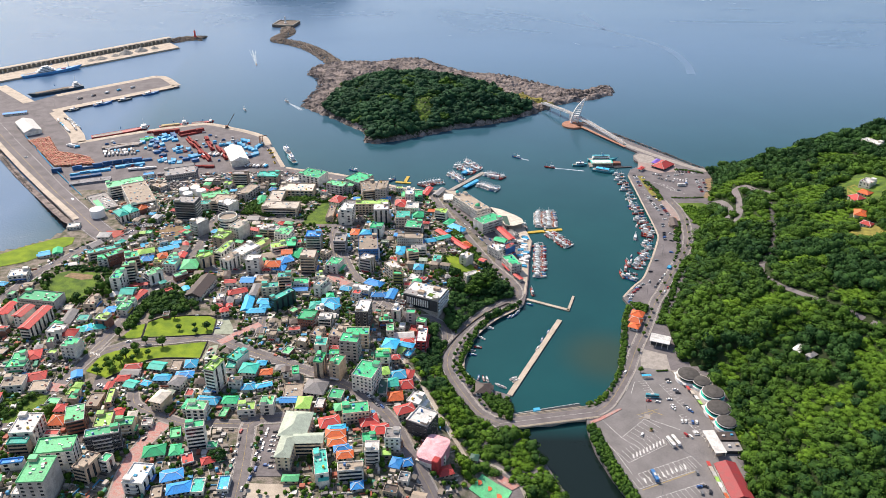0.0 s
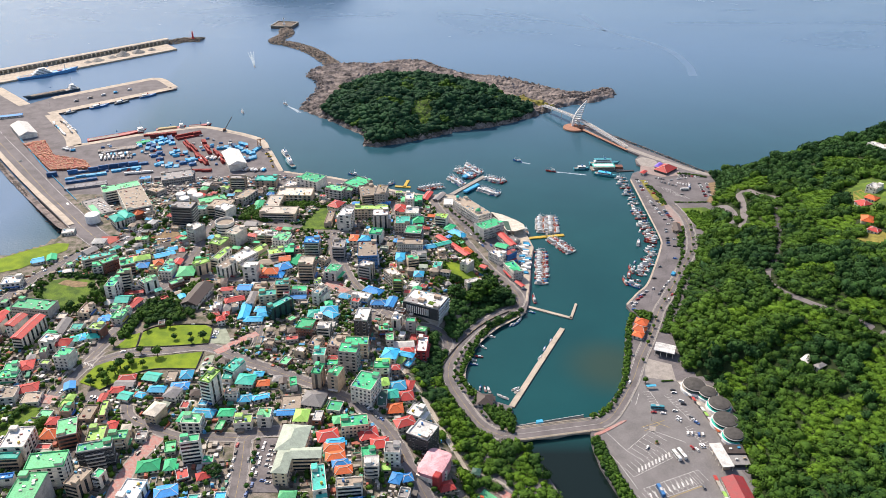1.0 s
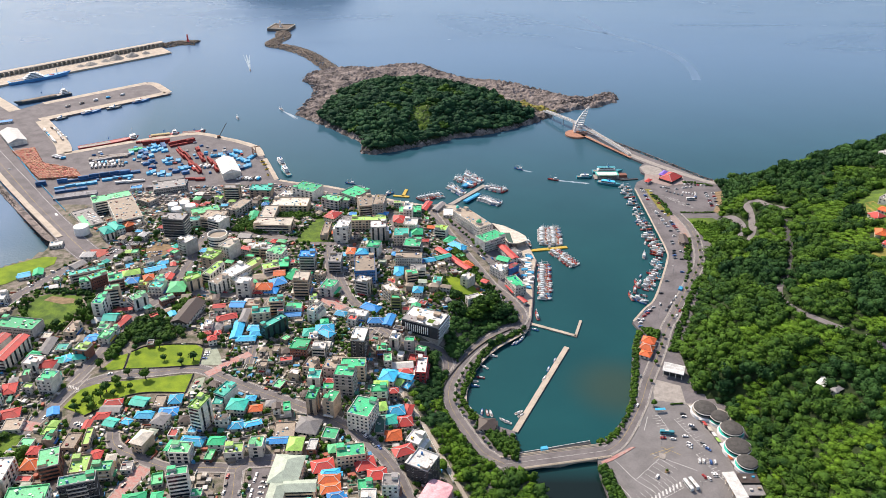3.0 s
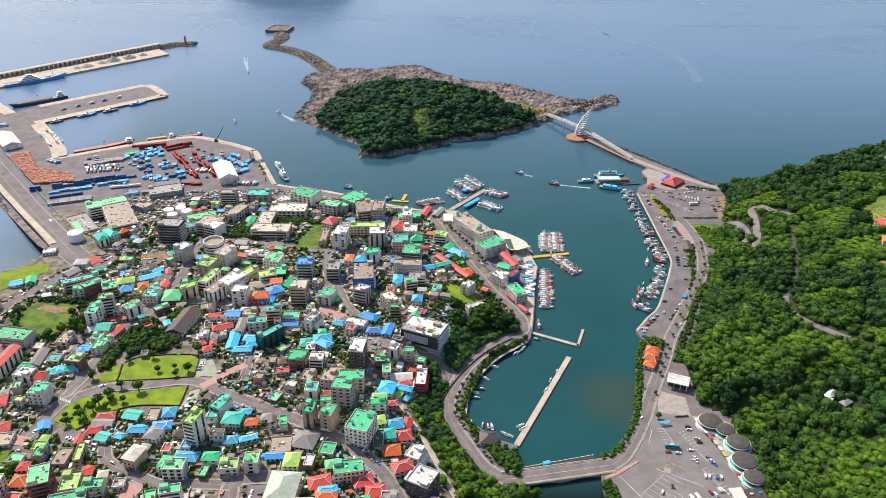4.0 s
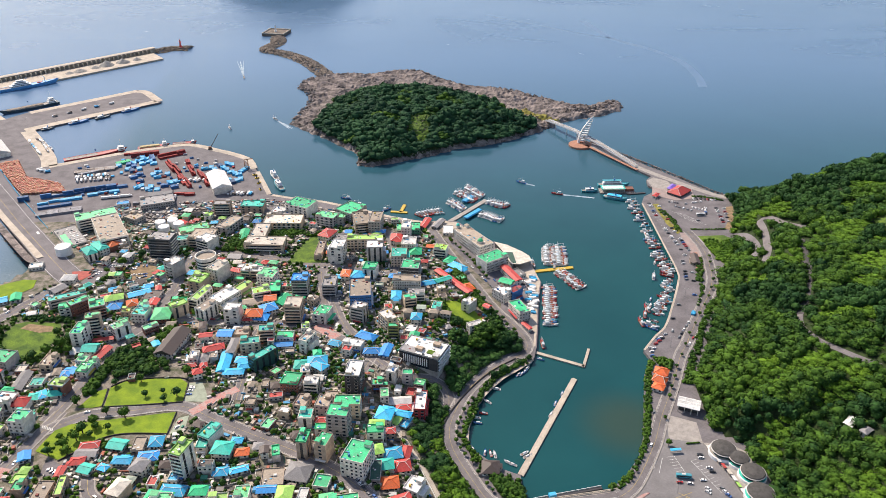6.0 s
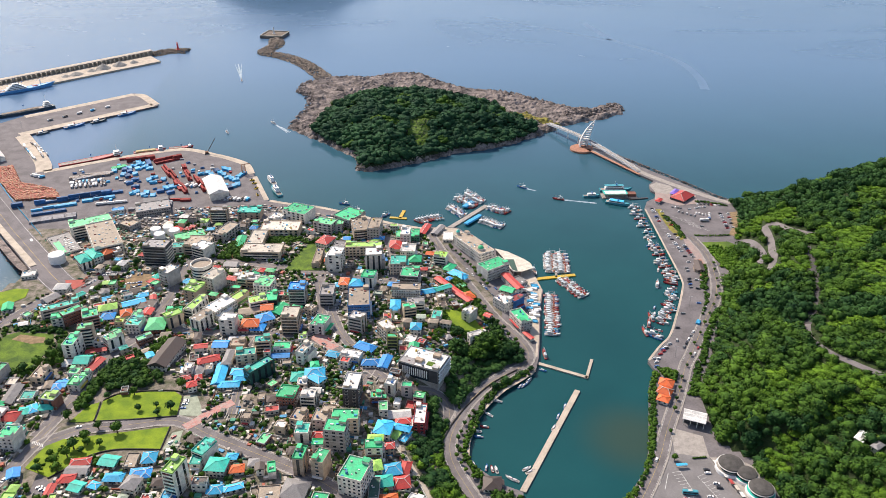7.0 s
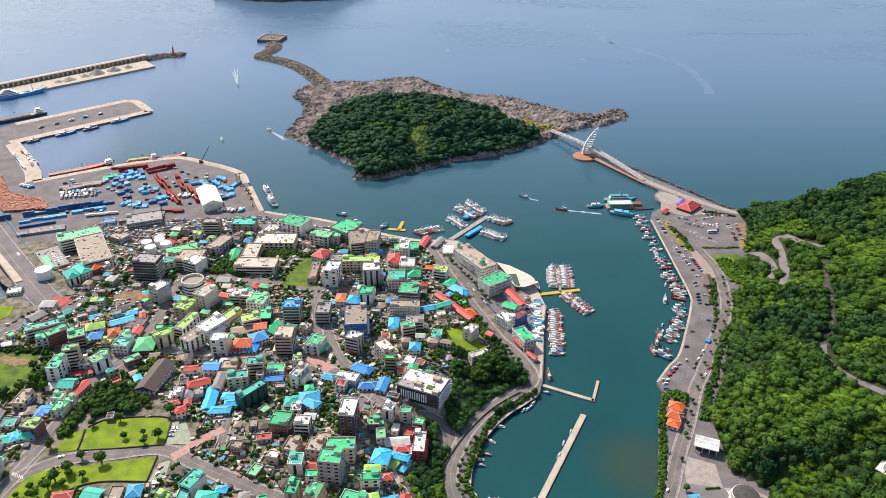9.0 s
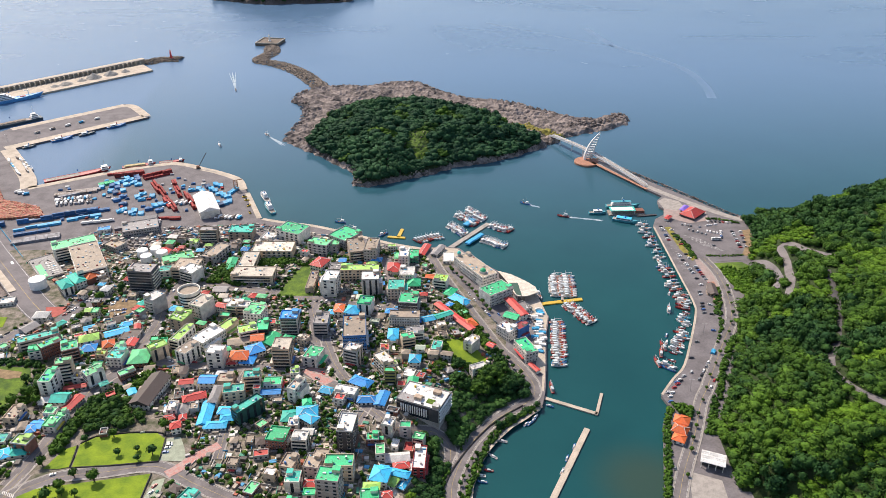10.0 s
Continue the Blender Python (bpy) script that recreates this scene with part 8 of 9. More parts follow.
def containers(x0, y0, x1, y1, wide, levels, material, say, seed, l=12.2, miss=0.1):
    """Rows of containers along a line, side by side and stacked."""
    r = random.Random(seed)
    if (material.name, l) not in BOXES:
        BOXES[material.name, l] = container_mesh(l, 2.6, 2.7, material)
    u = Vector((x1 - x0, y1 - y0))
    n = max(1, round(u.length / (l + 0.4)))
    u.normalize()
    a = math.degrees(math.atan2(u.y, u.x))
    for i in range(n):
        for j in range(wide):
            for z in range(levels):
                if r.random() < miss * (1 + z * 2):
                    break
                x, y = x0 + u.x * (i + 0.5) * (l + 0.4) - u.y * (j - wide / 2 + 0.5) * 2.9, y0 + u.y * (i + 0.5) * (l + 0.4) + u.x * (j - wide / 2 + 0.5) * 2.9
                put("container", BOXES[material.name, l], m=pose(x, y, QUAY + z * 2.83, 0, 0, a + r.uniform(-1, 1)), label=say, category="container", group="containers of the port yard")


DEEP, SEA = "dark blue steel container in a long row", "light blue covered container in a row"
containers(-518, 940, -402, 986, 2, 2, STACK_BLUE, DEEP, 1)
containers(-490, 930, -448, 948, 2, 1, TARP, SEA, 2)
containers(-484, 918, -446, 934, 2, 1, STACK_BLUE, DEEP, 3)
containers(-440, 956, -404, 971, 2, 1, TARP, SEA, 4)
containers(-478, 900, -434, 916, 4, 1, STACK_GREY, "grey weathered steel container", 5)
containers(-376, 934, -328, 948, 3, 1, STACK_GREY, "grey weathered steel container", 6)
containers(-486, 1028, -436, 1044, 4, 1, DECK, "pale grey covered container in a row", 7)
RUST = "rust-red steel container in the port yard"
containers(-392, 1080, -358, 1104, 4, 2, STACK_RED, RUST, 8, miss=0.2)
containers(-374, 1066, -320, 978, 3, 2, STACK_RED, RUST, 9, miss=0.15)
containers(-348, 1066, -322, 1012, 2, 2, STACK_RED, RUST, 10, miss=0.15)
containers(-322, 1030, -300, 990, 2, 2, STACK_RED, RUST, 11)
containers(-346, 958, -314, 960, 2, 1, STACK_RED, RUST, 12)
containers(-432, 1086, -394, 1097, 2, 2, STACK_RED, RUST, 16)
containers(-478, 1020, -430, 1050, 2, 1, STACK_GREY, "grey weathered steel container", 17)
containers(-444, 1092, -402, 1106, 1, 1, STACK_RED, RUST, 13, 6.1)
containers(-442, 1058, -428, 1068, 3, 1, ROOF_MAT["g"], "green steel container beside the dock", 14, 6.1)
containers(-268, 1030, -262, 1046, 2, 1, TARP, SEA, 15, 6.1)
fence = put("fence", None, m=pose(0, 0, 0), label="long bright blue sheet-metal fence along the port road", category="fence")
for p, q in zip(((-656, 1125), (-567, 1010), (-522, 953)), ((-567, 1010), (-522, 953), (-447, 864))):
    slab("fence_panel", *p, *q, 0.25, QUAY, QUAY + 2.6, ROOF_MAT["c"], parent=fence)
for k in range(30):
    s = k / 29
    part("fence_post", boxes((-0.15, -0.35, 0, 0.15, -0.13, 2.7)), STEEL, fence).matrix_basis = pose(-656 + 206 * s, 1125 - 258 * s + 6 * math.sin(s * 3.1), QUAY)
heaps = [pile_mesh(9, 6.5, 3.6, 700 + k, m) for k, m in enumerate((TARP, TARP, STACK_BLUE, TARP))]
for x, y in ((-400, 1066), (-408, 1060), (-392, 1060), (-415, 1050), (-424, 1056), (-398, 1022), (-402, 1012), (-372, 1014), (-376, 1030), (-350, 996), (-359, 973), (-372, 976), (-384, 984), (-412, 1034), (-420, 1040), (-405, 1042), (-300, 1052), (-294, 1046), (-288, 1040), (-276, 1004), (-270, 998), (-284, 1012), (-340, 982), (-436, 1052), (-390, 1000), (-416, 1070), (-408, 1076), (-402, 1084), (-414, 1082), (-398, 1076), (-420, 1062), (-380, 1022), (-362, 1024), (-344, 1000), (-386, 980), (-370, 982), (-354, 986), (-310, 1046), (-318, 1042), (-304, 1040), (-285, 1056), (-292, 1060), (-274, 1026), (-268, 1022), (-266, 1003), (-262, 1008), (-280, 1030)):
    heap(x, y, 20 + yard.choice((0, 90)) + yard.uniform(-12, 12), yard.choice(heaps), "bright blue cover over stacked fishing gear")
heap(235.2, 691.7, 60, pile_mesh(5.5, 3.6, 2.8, 709, TARP), "bright blue cover over gear on the quay")
gabled(-627, 1106, 60, 24, 2, -52, "w", "w")
gabled(-682, 1176, 34, 9, 1, 22, "b", "w")
for x, y, r, h, say in ((-398, 796, 8, 9, "white cylindrical storage tank"), (-318, 862, 6, 10, "white round storage silo"), (-306, 868, 6, 10, "white round storage silo"), (-310, 850, 6, 9, "white round storage silo"), (-296, 858, 6, 10, "white round storage silo")):
    t = put("storage_tank", None, m=pose(x, y, ground_z(x, y)), label=say, category="tank")
    turned("shell", [(r, -0.5), (r, h)], WHITE, 24, t)
    turned("lid", [(r, h + 0.004), (r * 0.95, h + 0.5), (0.2, h + 1.4)], WHITE, 24, t)
crane = put("crane", None, m=pose(-330, 1116, QUAY, 0, 0, 20), label="dark crawler crane with a raised boom", category="crane")
part("undercarriage", boxes((-3, -2, 0, 3, 2, 1.2)), DARK, crane)
part("cab", boxes((-2.2, -1.6, 1.204, 2, 1.6, 4), bevel=0.2), STACK_TAN, crane)
o = part("boom", boxes((0, -0.4, -0.4, 22, 0.4, 0.4)), DARK, crane)
o.matrix_basis = pose(1, 0, 3, 0, -56, 0)

hoist = put("hoist_tower", None, m=pose(-262, 1044, QUAY, 0, 0, 25), label="rusty brown lattice hoist on the quay", category="hoist")
for sx in (-2.2, 2.2):
    for sy in (-2.2, 2.2):
        part("leg", boxes((sx - 0.25, sy - 0.25, -0.1, sx + 0.25, sy + 0.25, 13)), STACK_TAN, hoist)
for z in (3, 6, 9, 12.4):
    part("ring_beam", boxes((-2.4, -2.4, z, 2.4, -2.0, z + 0.4), (-2.4, 2.0, z, 2.4, 2.4, z + 0.4), (-2.4, -2.0, z, -2.0, 2.0, z + 0.4), (2.0, -2.0, z, 2.4, 2.0, z + 0.4)), STACK_TAN, hoist)
part("arm", boxes((-2, -0.4, 13.004, 9, 0.4, 13.9)), STACK_TAN, hoist)
for x, y, a in ((-242, 1012, 20), (-236, 996, 70), (-230, 976, 110), (-247, 1022, 15)):
    digger = put("loader", None, m=pose(x, y, QUAY, 0, 0, a), label="yellow wheeled loader on the quay", category="loader", group="yellow machines")
    part("chassis", boxes((-2.6, -1.1, -0.05, 2.2, 1.1, 1.5), bevel=0.15), TANK_YELLOW, digger)
    part("cab", boxes((-1.2, -0.8, 1.504, 0.6, 0.8, 3.0), bevel=0.12), GLASS, digger)
    part("bucket", boxes((2.6, -1.4, 0.1, 3.6, 1.4, 1.2), bevel=0.2), TANK_YELLOW, digger)
    part("arm", boxes((1.6, -0.3, 1.0, 2.9, 0.3, 1.5)), DARK, digger)

# ---- round restaurants and car park ----
SLATE = mat("dark round roofing", (0.085, 0.08, 0.075), 0.85, 0.35, 3, 0.6, tone=0.1)
for x, y, r in ((203, 507, 9), (211, 497.5, 7), (216, 484, 8.5), (214.5, 465, 9.2), (215.5, 449, 7.4)):
    pav = put("round_restaurant", None, m=pose(x, y, QUAY), label="round restaurant with a dark domed roof and white rim", category="restaurant", group="round restaurants")
    turned("wall", [(r * 0.88, -0.5), (r * 0.88, 5.2)], WALL_MAT["g"], 28, pav)
    turned("gallery", [(r * 1.16, -0.4), (r * 1.16, 2.6), (r * 1.1, 3.0)], WHITE, 28, pav, "white ring terrace round the restaurant")
    turned("gallery_floor", [(r * 1.08, 3.004), (r * 1.06, 3.06)], ROOF_MAT["t"] if y < 500 else PAVING, 28, pav)
    turned("window_band", [(r * 0.89, 3.3), (r * 0.89, 4.7)], GLASS, 28, pav)
    turned("rim", [(r, 5.204), (r * 1.04, 5.6), (r, 5.9)], TRIM, 28, pav)
    turned("roof", [(r * 0.985, 5.904), (r * 0.93, 6.5), (r * 0.6, 7.2), (r * 0.12, 7.6), (0.05, 7.7)], SLATE, 28, pav)
    BUILT.append((x, y, r * 2, r * 2, 0))
tagged(part("terrace", prism([(192, 518), (199, 498), (205, 475), (208, 443), (224, 446), (226, 478), (224, 506), (210, 518)], QUAY, QUAY + 0.7), PAVING), "pale paved terrace under the round restaurants", "terrace", kind="structure")


def painted(name, x0, y0, x1, y1, w=0.22, m=PAINT_WHITE, lift=0.05, parent=None):
    """A painted line on flat ground."""
    l = math.hypot(x1 - x0, y1 - y0)
    nx, ny = -(y1 - y0) / l * w / 2, (x1 - x0) / l * w / 2
    z = QUAY + lift
    return put(name, mesh_of(name, [(x0 + nx, y0 + ny, z), (x0 - nx, y0 - ny, z), (x1 - nx, y1 - ny, z), (x1 + nx, y1 + ny, z)], [(0, 1, 2, 3)], m), parent)


lot = tagged(part("car_park", prism([(118, 442), (120, 466), (136, 474), (156, 508), (166, 535), (190, 530), (207, 470), (206, 440), (216, 400), (214, 340), (134, 340), (128, 385)], QUAY, QUAY + 0.02), LOT), "grey asphalt car park with white bay lines", "car park", kind="structure")


def bays(x0, y0, x1, y1, n, depth, side=1, ends=True):
    """A row of parking bays along a line."""
    d = Vector((x1 - x0, y1 - y0))
    u = d.normalized()
    v = Vector((-u.y, u.x)) * side * depth
    for k in range(n + 1):
        p = Vector((x0, y0)) + d * k / n
        painted("bay_line", p.x, p.y, p.x + v.x, p.y + v.y, 0.2, parent=lot)
    if ends:
        painted("bay_line", x0, y0, x1, y1, 0.25, parent=lot)


bays(134, 411, 166, 430, 9, 12)
bays(134, 437, 156, 458, 6, -15, 1)
bays(138, 400, 181, 418, 11, -11, 1)
bays(136, 386, 180, 404, 12, 9, 1)
bays(138, 375, 182, 392, 12, -9, 1)
bays(167, 505, 172, 482, 8, 6, -1)
bays(178, 500, 190, 470, 10, 5, 1)
bays(184, 462, 196, 436, 9, 5, 1)
for k in range(10):
    x, y = 138.5 + k * 2.85, 415.5 + k * 1.7
    painted("bay_number", x, y, x + 0.5, y + 4.5, 1.2, parent=lot)
    painted("bay_number", 141.5 + k * 3.5, 396 + k * 1.5, 142 + k * 3.5, 391.5 + k * 1.5, 1.2, parent=lot)
painted("bay_line", 138, 385, 180, 403, 0.5, PAINT_YELLOW, parent=lot)
for x0, y0, x1, y1 in ((118, 440, 126, 424), (126, 424, 134, 400), (152, 462, 180, 446), (120, 462, 134, 437), (146, 496, 152, 508), (149, 492, 156, 506), (152, 488, 158, 503)):
    painted("lane_mark", x0, y0, x1, y1, 0.3, parent=lot)
for x0, y0, x1, y1 in ((150, 462, 170, 470), (152, 458, 166, 466), (160, 470, 172, 462)):
    painted("hatching", x0, y0, x1, y1, 0.35, PAINT_YELLOW, parent=lot)
for i in range(9):
    painted("crossing_bar", 27 + i * 1.3, 469 - i * 0.5, 24.5 + i * 1.3, 465.5 - i * 0.5, 0.6, lift=0.2, parent=harbour_road)
for i in range(7):
    x, y = -290.5 + i * 1.4, 515.5 - i * 0.55
    put("crossing_bar", mesh_of("crossing_bar", [(x, y, ground_z(x, y) + 0.42), (x + 0.7, y - 0.25, ground_z(x, y) + 0.42), (x + 1.6, y - 3.4, ground_z(x, y - 3) + 0.42), (x + 0.9, y - 3.15, ground_z(x, y - 3) + 0.42)], [(0, 3, 2, 1)], PAINT_WHITE), label="white painted zebra crossing bar", category="road marking", kind="structure")
patch("court", [(-304, 473), (-290, 470), (-292, 461), (-307, 463)], BRICKWAY, 0.5, "small court of pink and white paving", "court")
# waterfront parking lines
for k in range(14):
    painted("bay_line", 250.5 - k * 0.1, 935 - k * 7.5, 256 - k * 0.1, 936.5 - k * 7.5, 0.2, parent=lot)
for k in range(6):
    painted("bay_line", 272 + k * 3, 915 - k * 5, 290 + k * 3, 903 - k * 5, 0.3, parent=lot)

court = patch("sports_court", [(28, 397), (48, 383), (39, 366), (18, 380)], ROOF_MAT["lg"], 0.5, "green sports court with faded orange markings", "sports court")
for x, y, r in ((32, 384, 2.2), (25, 388, 2.6), (38, 378, 2.6)):
    o = turned("court_circle", [(r, 0), (r, 0.02)], ROOF_MAT["o"], 20, court)
    o.location = (x, y, ground_z(x, y) + 0.62)
patch("court_verge", [(28, 402), (34, 405), (54, 388), (48, 384)], BRICKWAY, 0.45, "reddish running strip beside the court", "paving")
patch("car_park", [(-128, 372), (-128, 424), (-106, 424), (-106, 372)], OLD_ASPHALT, 0.3, "grey asphalt hotel car park", "car park")
patch("forecourt", [(-126, 340), (-126, 366), (-84, 364), (-80, 340)], CONCRETE, 0.3, "sandy paved hotel forecourt", "forecourt")

# ---- cars ----
CAR_PAINT = [mat(n, c, 0.35, 0.06, 2, 0.5, spec=0.6) for n, c in (("white car paint", (0.80, 0.80, 0.80)), ("silver car paint", (0.48, 0.49, 0.50)), ("black car paint", (0.03, 0.03, 0.035)), ("grey car paint", (0.18, 0.19, 0.20)), ("red car paint", (0.40, 0.03, 0.03)), ("blue car paint", (0.05, 0.14, 0.38)))]
CAR_WORD = ("white", "silver", "black", "grey", "red", "blue")
TYRE = mat("tyre rubber", (0.03, 0.03, 0.03), 0.9, 0.2, 0.5, 0.1)


def wheel_mesh():
    bm = bmesh.new()
    bmesh.ops.create_cone(bm, cap_ends=True, segments=10, radius1=0.32, radius2=0.32, depth=0.22, matrix=pose(0, 0, 0, 90))
    me = bpy.data.meshes.new("wheel")
    bm.to_mesh(me)
    bm.free()
    me.materials.append(TYRE)
    return me


WHEEL = wheel_mesh()


def car_kit(k, wheels):
    bm = boxes((-2.2, -0.88, -0.06 if not wheels else 0.16, 2.2, 0.88, 0.92), bevel=0.14)
    root = tagged(part("car", bm, CAR_PAINT[k]), f"parked {CAR_WORD[k]} passenger car", "car", group="parked cars")
    bm = bmesh.new()
    lo = [bm.verts.new(p) for p in ((-1.9, -0.8, 0.9), (1.1, -0.8, 0.9), (1.1, 0.8, 0.9), (-1.9, 0.8, 0.9))]
    hi = [bm.verts.new(p) for p in ((-1.5, -0.66, 1.42), (0.4, -0.66, 1.42), (0.4, 0.66, 1.42), (-1.5, 0.66, 1.42))]
    for i in range(4):
        bm.faces.new((lo[i], lo[(i + 1) % 4], hi[(i + 1) % 4], hi[i]))
    bm.faces.new(hi).material_index = 1
    part("glasshouse", bm, [GLASS, CAR_PAINT[k]], root)
    if wheels:
        for x in (-1.35, 1.35):
            for y in (-0.8, 0.8):
                put("wheel", WHEEL, root, pose(x, y, 0.32))
    return root


CARS = {}


def car(k, x, y, turn, wheels=False):
    m = pose(x, y, ground_z(x, y) + 0.04, 0, 0, turn)
    if (k, wheels) not in CARS:
        CARS[k, wheels] = car_kit(k, wheels)
        CARS[k, wheels].matrix_basis = m
        return
    copy_thing(CARS[k, wheels], m)


PICK = (0, 0, 0, 0, 1, 1, 2, 2, 3, 3, 4, 5)
rc = random.Random(31)
for x, y, a in ((186, 503, 0), (186, 506, 0), (189, 493, -8), (190, 489, -8), (181, 481, 0), (164, 479, 0), (171, 478, -8), (181, 470, -45), (182, 473, -45), (192, 473, -45), (193, 470, -45), (194, 467, -45), (184, 455, 80), (187, 455, 80), (192, 454, 80), (195, 454, 80), (183, 440, 110), (186, 438, 110), (190, 442, 100), (192, 442, 100), (180, 401, 90), (178, 388, 10), (182, 388, -20), (178, 382, 80), (184, 383, 70), (153, 516, 60), (164, 553, 70), (206, 425, 60), (150, 440, 60)):
    car(rc.choice(PICK), x, y, a, True)
for p0, p1, n, a in (((252, 938), (252, 900), 9, 5), ((253, 878), (258, 828), 13, 5), ((258, 820), (260, 800), 5, 5), ((276, 942), (292, 936), 5, 75), ((295, 934), (318, 942), 7, 20), ((312, 905), (318, 925), 5, 100), ((330, 925), (326, 882), 9, 8), ((296, 890), (310, 884), 3, 10), ((308, 950), (338, 945), 7, 100), ((196, 655), (180, 636), 6, 20), ((215, 640), (250, 690), 6, 60), ((82, 760), (76, 720), 7, 0), ((86, 745), (82, 705), 7, 0), ((78, 700), (74, 690), 2, 40),
                      ((-124, 376), (-124, 420), 9, 90), ((-118, 380), (-118, 418), 8, 0), ((-114.5, 378), (-114.5, 420), 9, 0), ((-126, 345), (-127, 425), 11, 88), ((-139, 345), (-143, 420), 10, 88), ((-118, 346), (-92, 346), 7, 90), ((-196, 562), (-190, 548), 4, 10), ((-248, 652), (-236, 645), 6, 60), ((-360, 772), (-310, 760), 12, 40), ((-330, 745), (-290, 752), 8, 20), ((-140, 767), (-100, 764), 9, 80), ((-98, 700), (-96, 730), 6, 90),
                      ((-90, 548), (-90, 560), 4, 10), ((-83, 547), (-83, 561), 4, 10), ((-72, 592), (-66, 572), 5, 10), ((-74, 592), (-70, 570), 4, 10), ((-66, 470), (-56, 458), 5, -40), ((-58, 460), (-48, 446), 5, -45), ((-164, 446), (-152, 440), 4, 10), ((-198, 560), (-190, 562), 2, 80), ((-196, 550), (-196, 564), 3, 10), ((-193, 510), (-192, 522), 2, 60), ((-350, 740), (-334, 776), 9, 25), ((-343, 730), (-322, 768), 9, 25), ((-316, 762), (-300, 769), 5, 100), ((-303, 739), (-290, 752), 5, 40), ((-312, 748), (-298, 740), 4, 120), ((-262, 644), (-252, 640), 6, 60), ((-266, 650), (-256, 652), 5, 60), ((-266, 470), (-258, 466), 3, 20), ((262, 930), (264, 880), 10, 8), ((262, 872), (268, 806), 15, 8), ((254, 796), (246, 752), 8, 20), ((280, 930), (300, 915), 5, 60), ((300, 925), (320, 915), 6, 80), ((-60, 740), (-52, 790), 8, 0), ((-230, 640), (-140, 656), 10, 2), ((24, 790), (54, 728), 12, -60), ((32, 796), (60, 736), 9, -60), ((340, 925), (332, 884), 8, 8)):
    for i in range(n):
        if rc.random() < 0.66:
            s = (i + 0.5) / n
            car(rc.choice(PICK), p0[0] + (p1[0] - p0[0]) * s + rc.uniform(-0.3, 0.3), p0[1] + (p1[1] - p0[1]) * s + rc.uniform(-0.3, 0.3), a + rc.uniform(-5, 5))
for x, y, a in ((181.9, 632.4, 20), (180.5, 626, 20), (184.6, 637, 22), (188.1, 643.6, 24), (192.2, 648, 24), (195.8, 652.4, 24), (200, 658.7, 26), (208.1, 664.1, 70), (213.9, 683.9, 10), (225.6, 707.6, 10), (246, 725.3, -10), (253, 752, -10), (256.5, 769, -10), (211.7, 654.2, 58), (215.5, 660, 58), (219, 665.8, 58), (222.8, 671.6, 58), (226.3, 677.2, 58)):
    car(rc.choice(PICK), x, y, a)
for line, half in ROADS[:15]:
    if half < 3.4 or half > 8:
        continue
    for i in range(2, len(line) - 2, 3):
        if rc.random() < 0.3:
            d = (line[i + 1] - line[i - 1]).normalized()
            s = rc.choice((-1, 1)) * (half - rc.choice((1.4, 1.4, 2.6)))
            car(rc.choice(PICK), line[i].x + d.y * s, line[i].y - d.x * s, math.degrees(math.atan2(d.y, d.x)))


def bus(x, y, turn, colour, say):
    root = put("bus", None, m=pose(x, y, ground_z(x, y) + 0.05, 0, 0, turn), label=say, category="bus")
    part("body", boxes((-5.2, -1.22, 0.35, 5.2, 1.22, 3.1), bevel=0.18), colour, root)
    part("window_band", boxes((-4.9, -1.25, 1.5, 5.0, 1.25, 2.4)), GLASS, root)
    part("windscreen", boxes((5.16, -1.05, 1.2, 5.23, 1.05, 2.7)), GLASS, root)
    part("cooling_unit", boxes((-1.5, -0.7, 3.1, 1.2, 0.7, 3.4)), TRIM, root)
    for wx in (-3.4, 3.4):
        for wy in (-1.15, 1.15):
            o = put("wheel", WHEEL, root, pose(wx, wy, 0.46))
            o.scale = (1.4, 1.2, 1.4)


bus(169, 431, 108, WHITE, "parked white coach with a dark window band")
bus(173.2, 432.5, 108, WHITE, "parked white coach with a dark window band")
bus(168, 484, -6, HULLS["teal"], "parked white and teal coach")
bus(149, 397, 100, HULLS["blue"], "parked small blue truck-like bus")
bus(305, 903, 4, WHITE, "parked white coach with a dark window band")

# street lamps of the waterfront and pier
for x, y in ((-600, 1232), (-556, 1276), (-640, 1222), (256, 925), (256, 880), (200, 640), (235, 720), (160, 470), (176, 425), (150, 380)):
    lamp = put("street_lamp", None, m=pose(x, y, QUAY), label="tall slim grey street lamp on the quay", category="lamp", group="street lamps")
    turned("pole", [(0.16, 0), (0.09, 11)], STEEL, 8, lamp)
    part("arm", boxes((-1.6, -0.06, 11.004, 1.6, 0.06, 11.12)), STEEL, lamp)
    for s in (-1.7, 1.7):
        part("lamp_head", boxes((s - 0.4, -0.15, 10.95, s + 0.4, 0.15, 11.1)), TRIM, lamp)

# ---- the far island ----
def far_height(x, y):
    d = math.hypot((x + 425) / 225, (y - 2412) / 138)
    d += 0.10 * noise.noise((x / 60, y / 60, 0)) + 0.05 * noise.noise((x / 20, y / 20, 4))
    return -3 + 12 * smooth(1.02, 0.94, d) + 85 * smooth(0.98, 0.2, d)


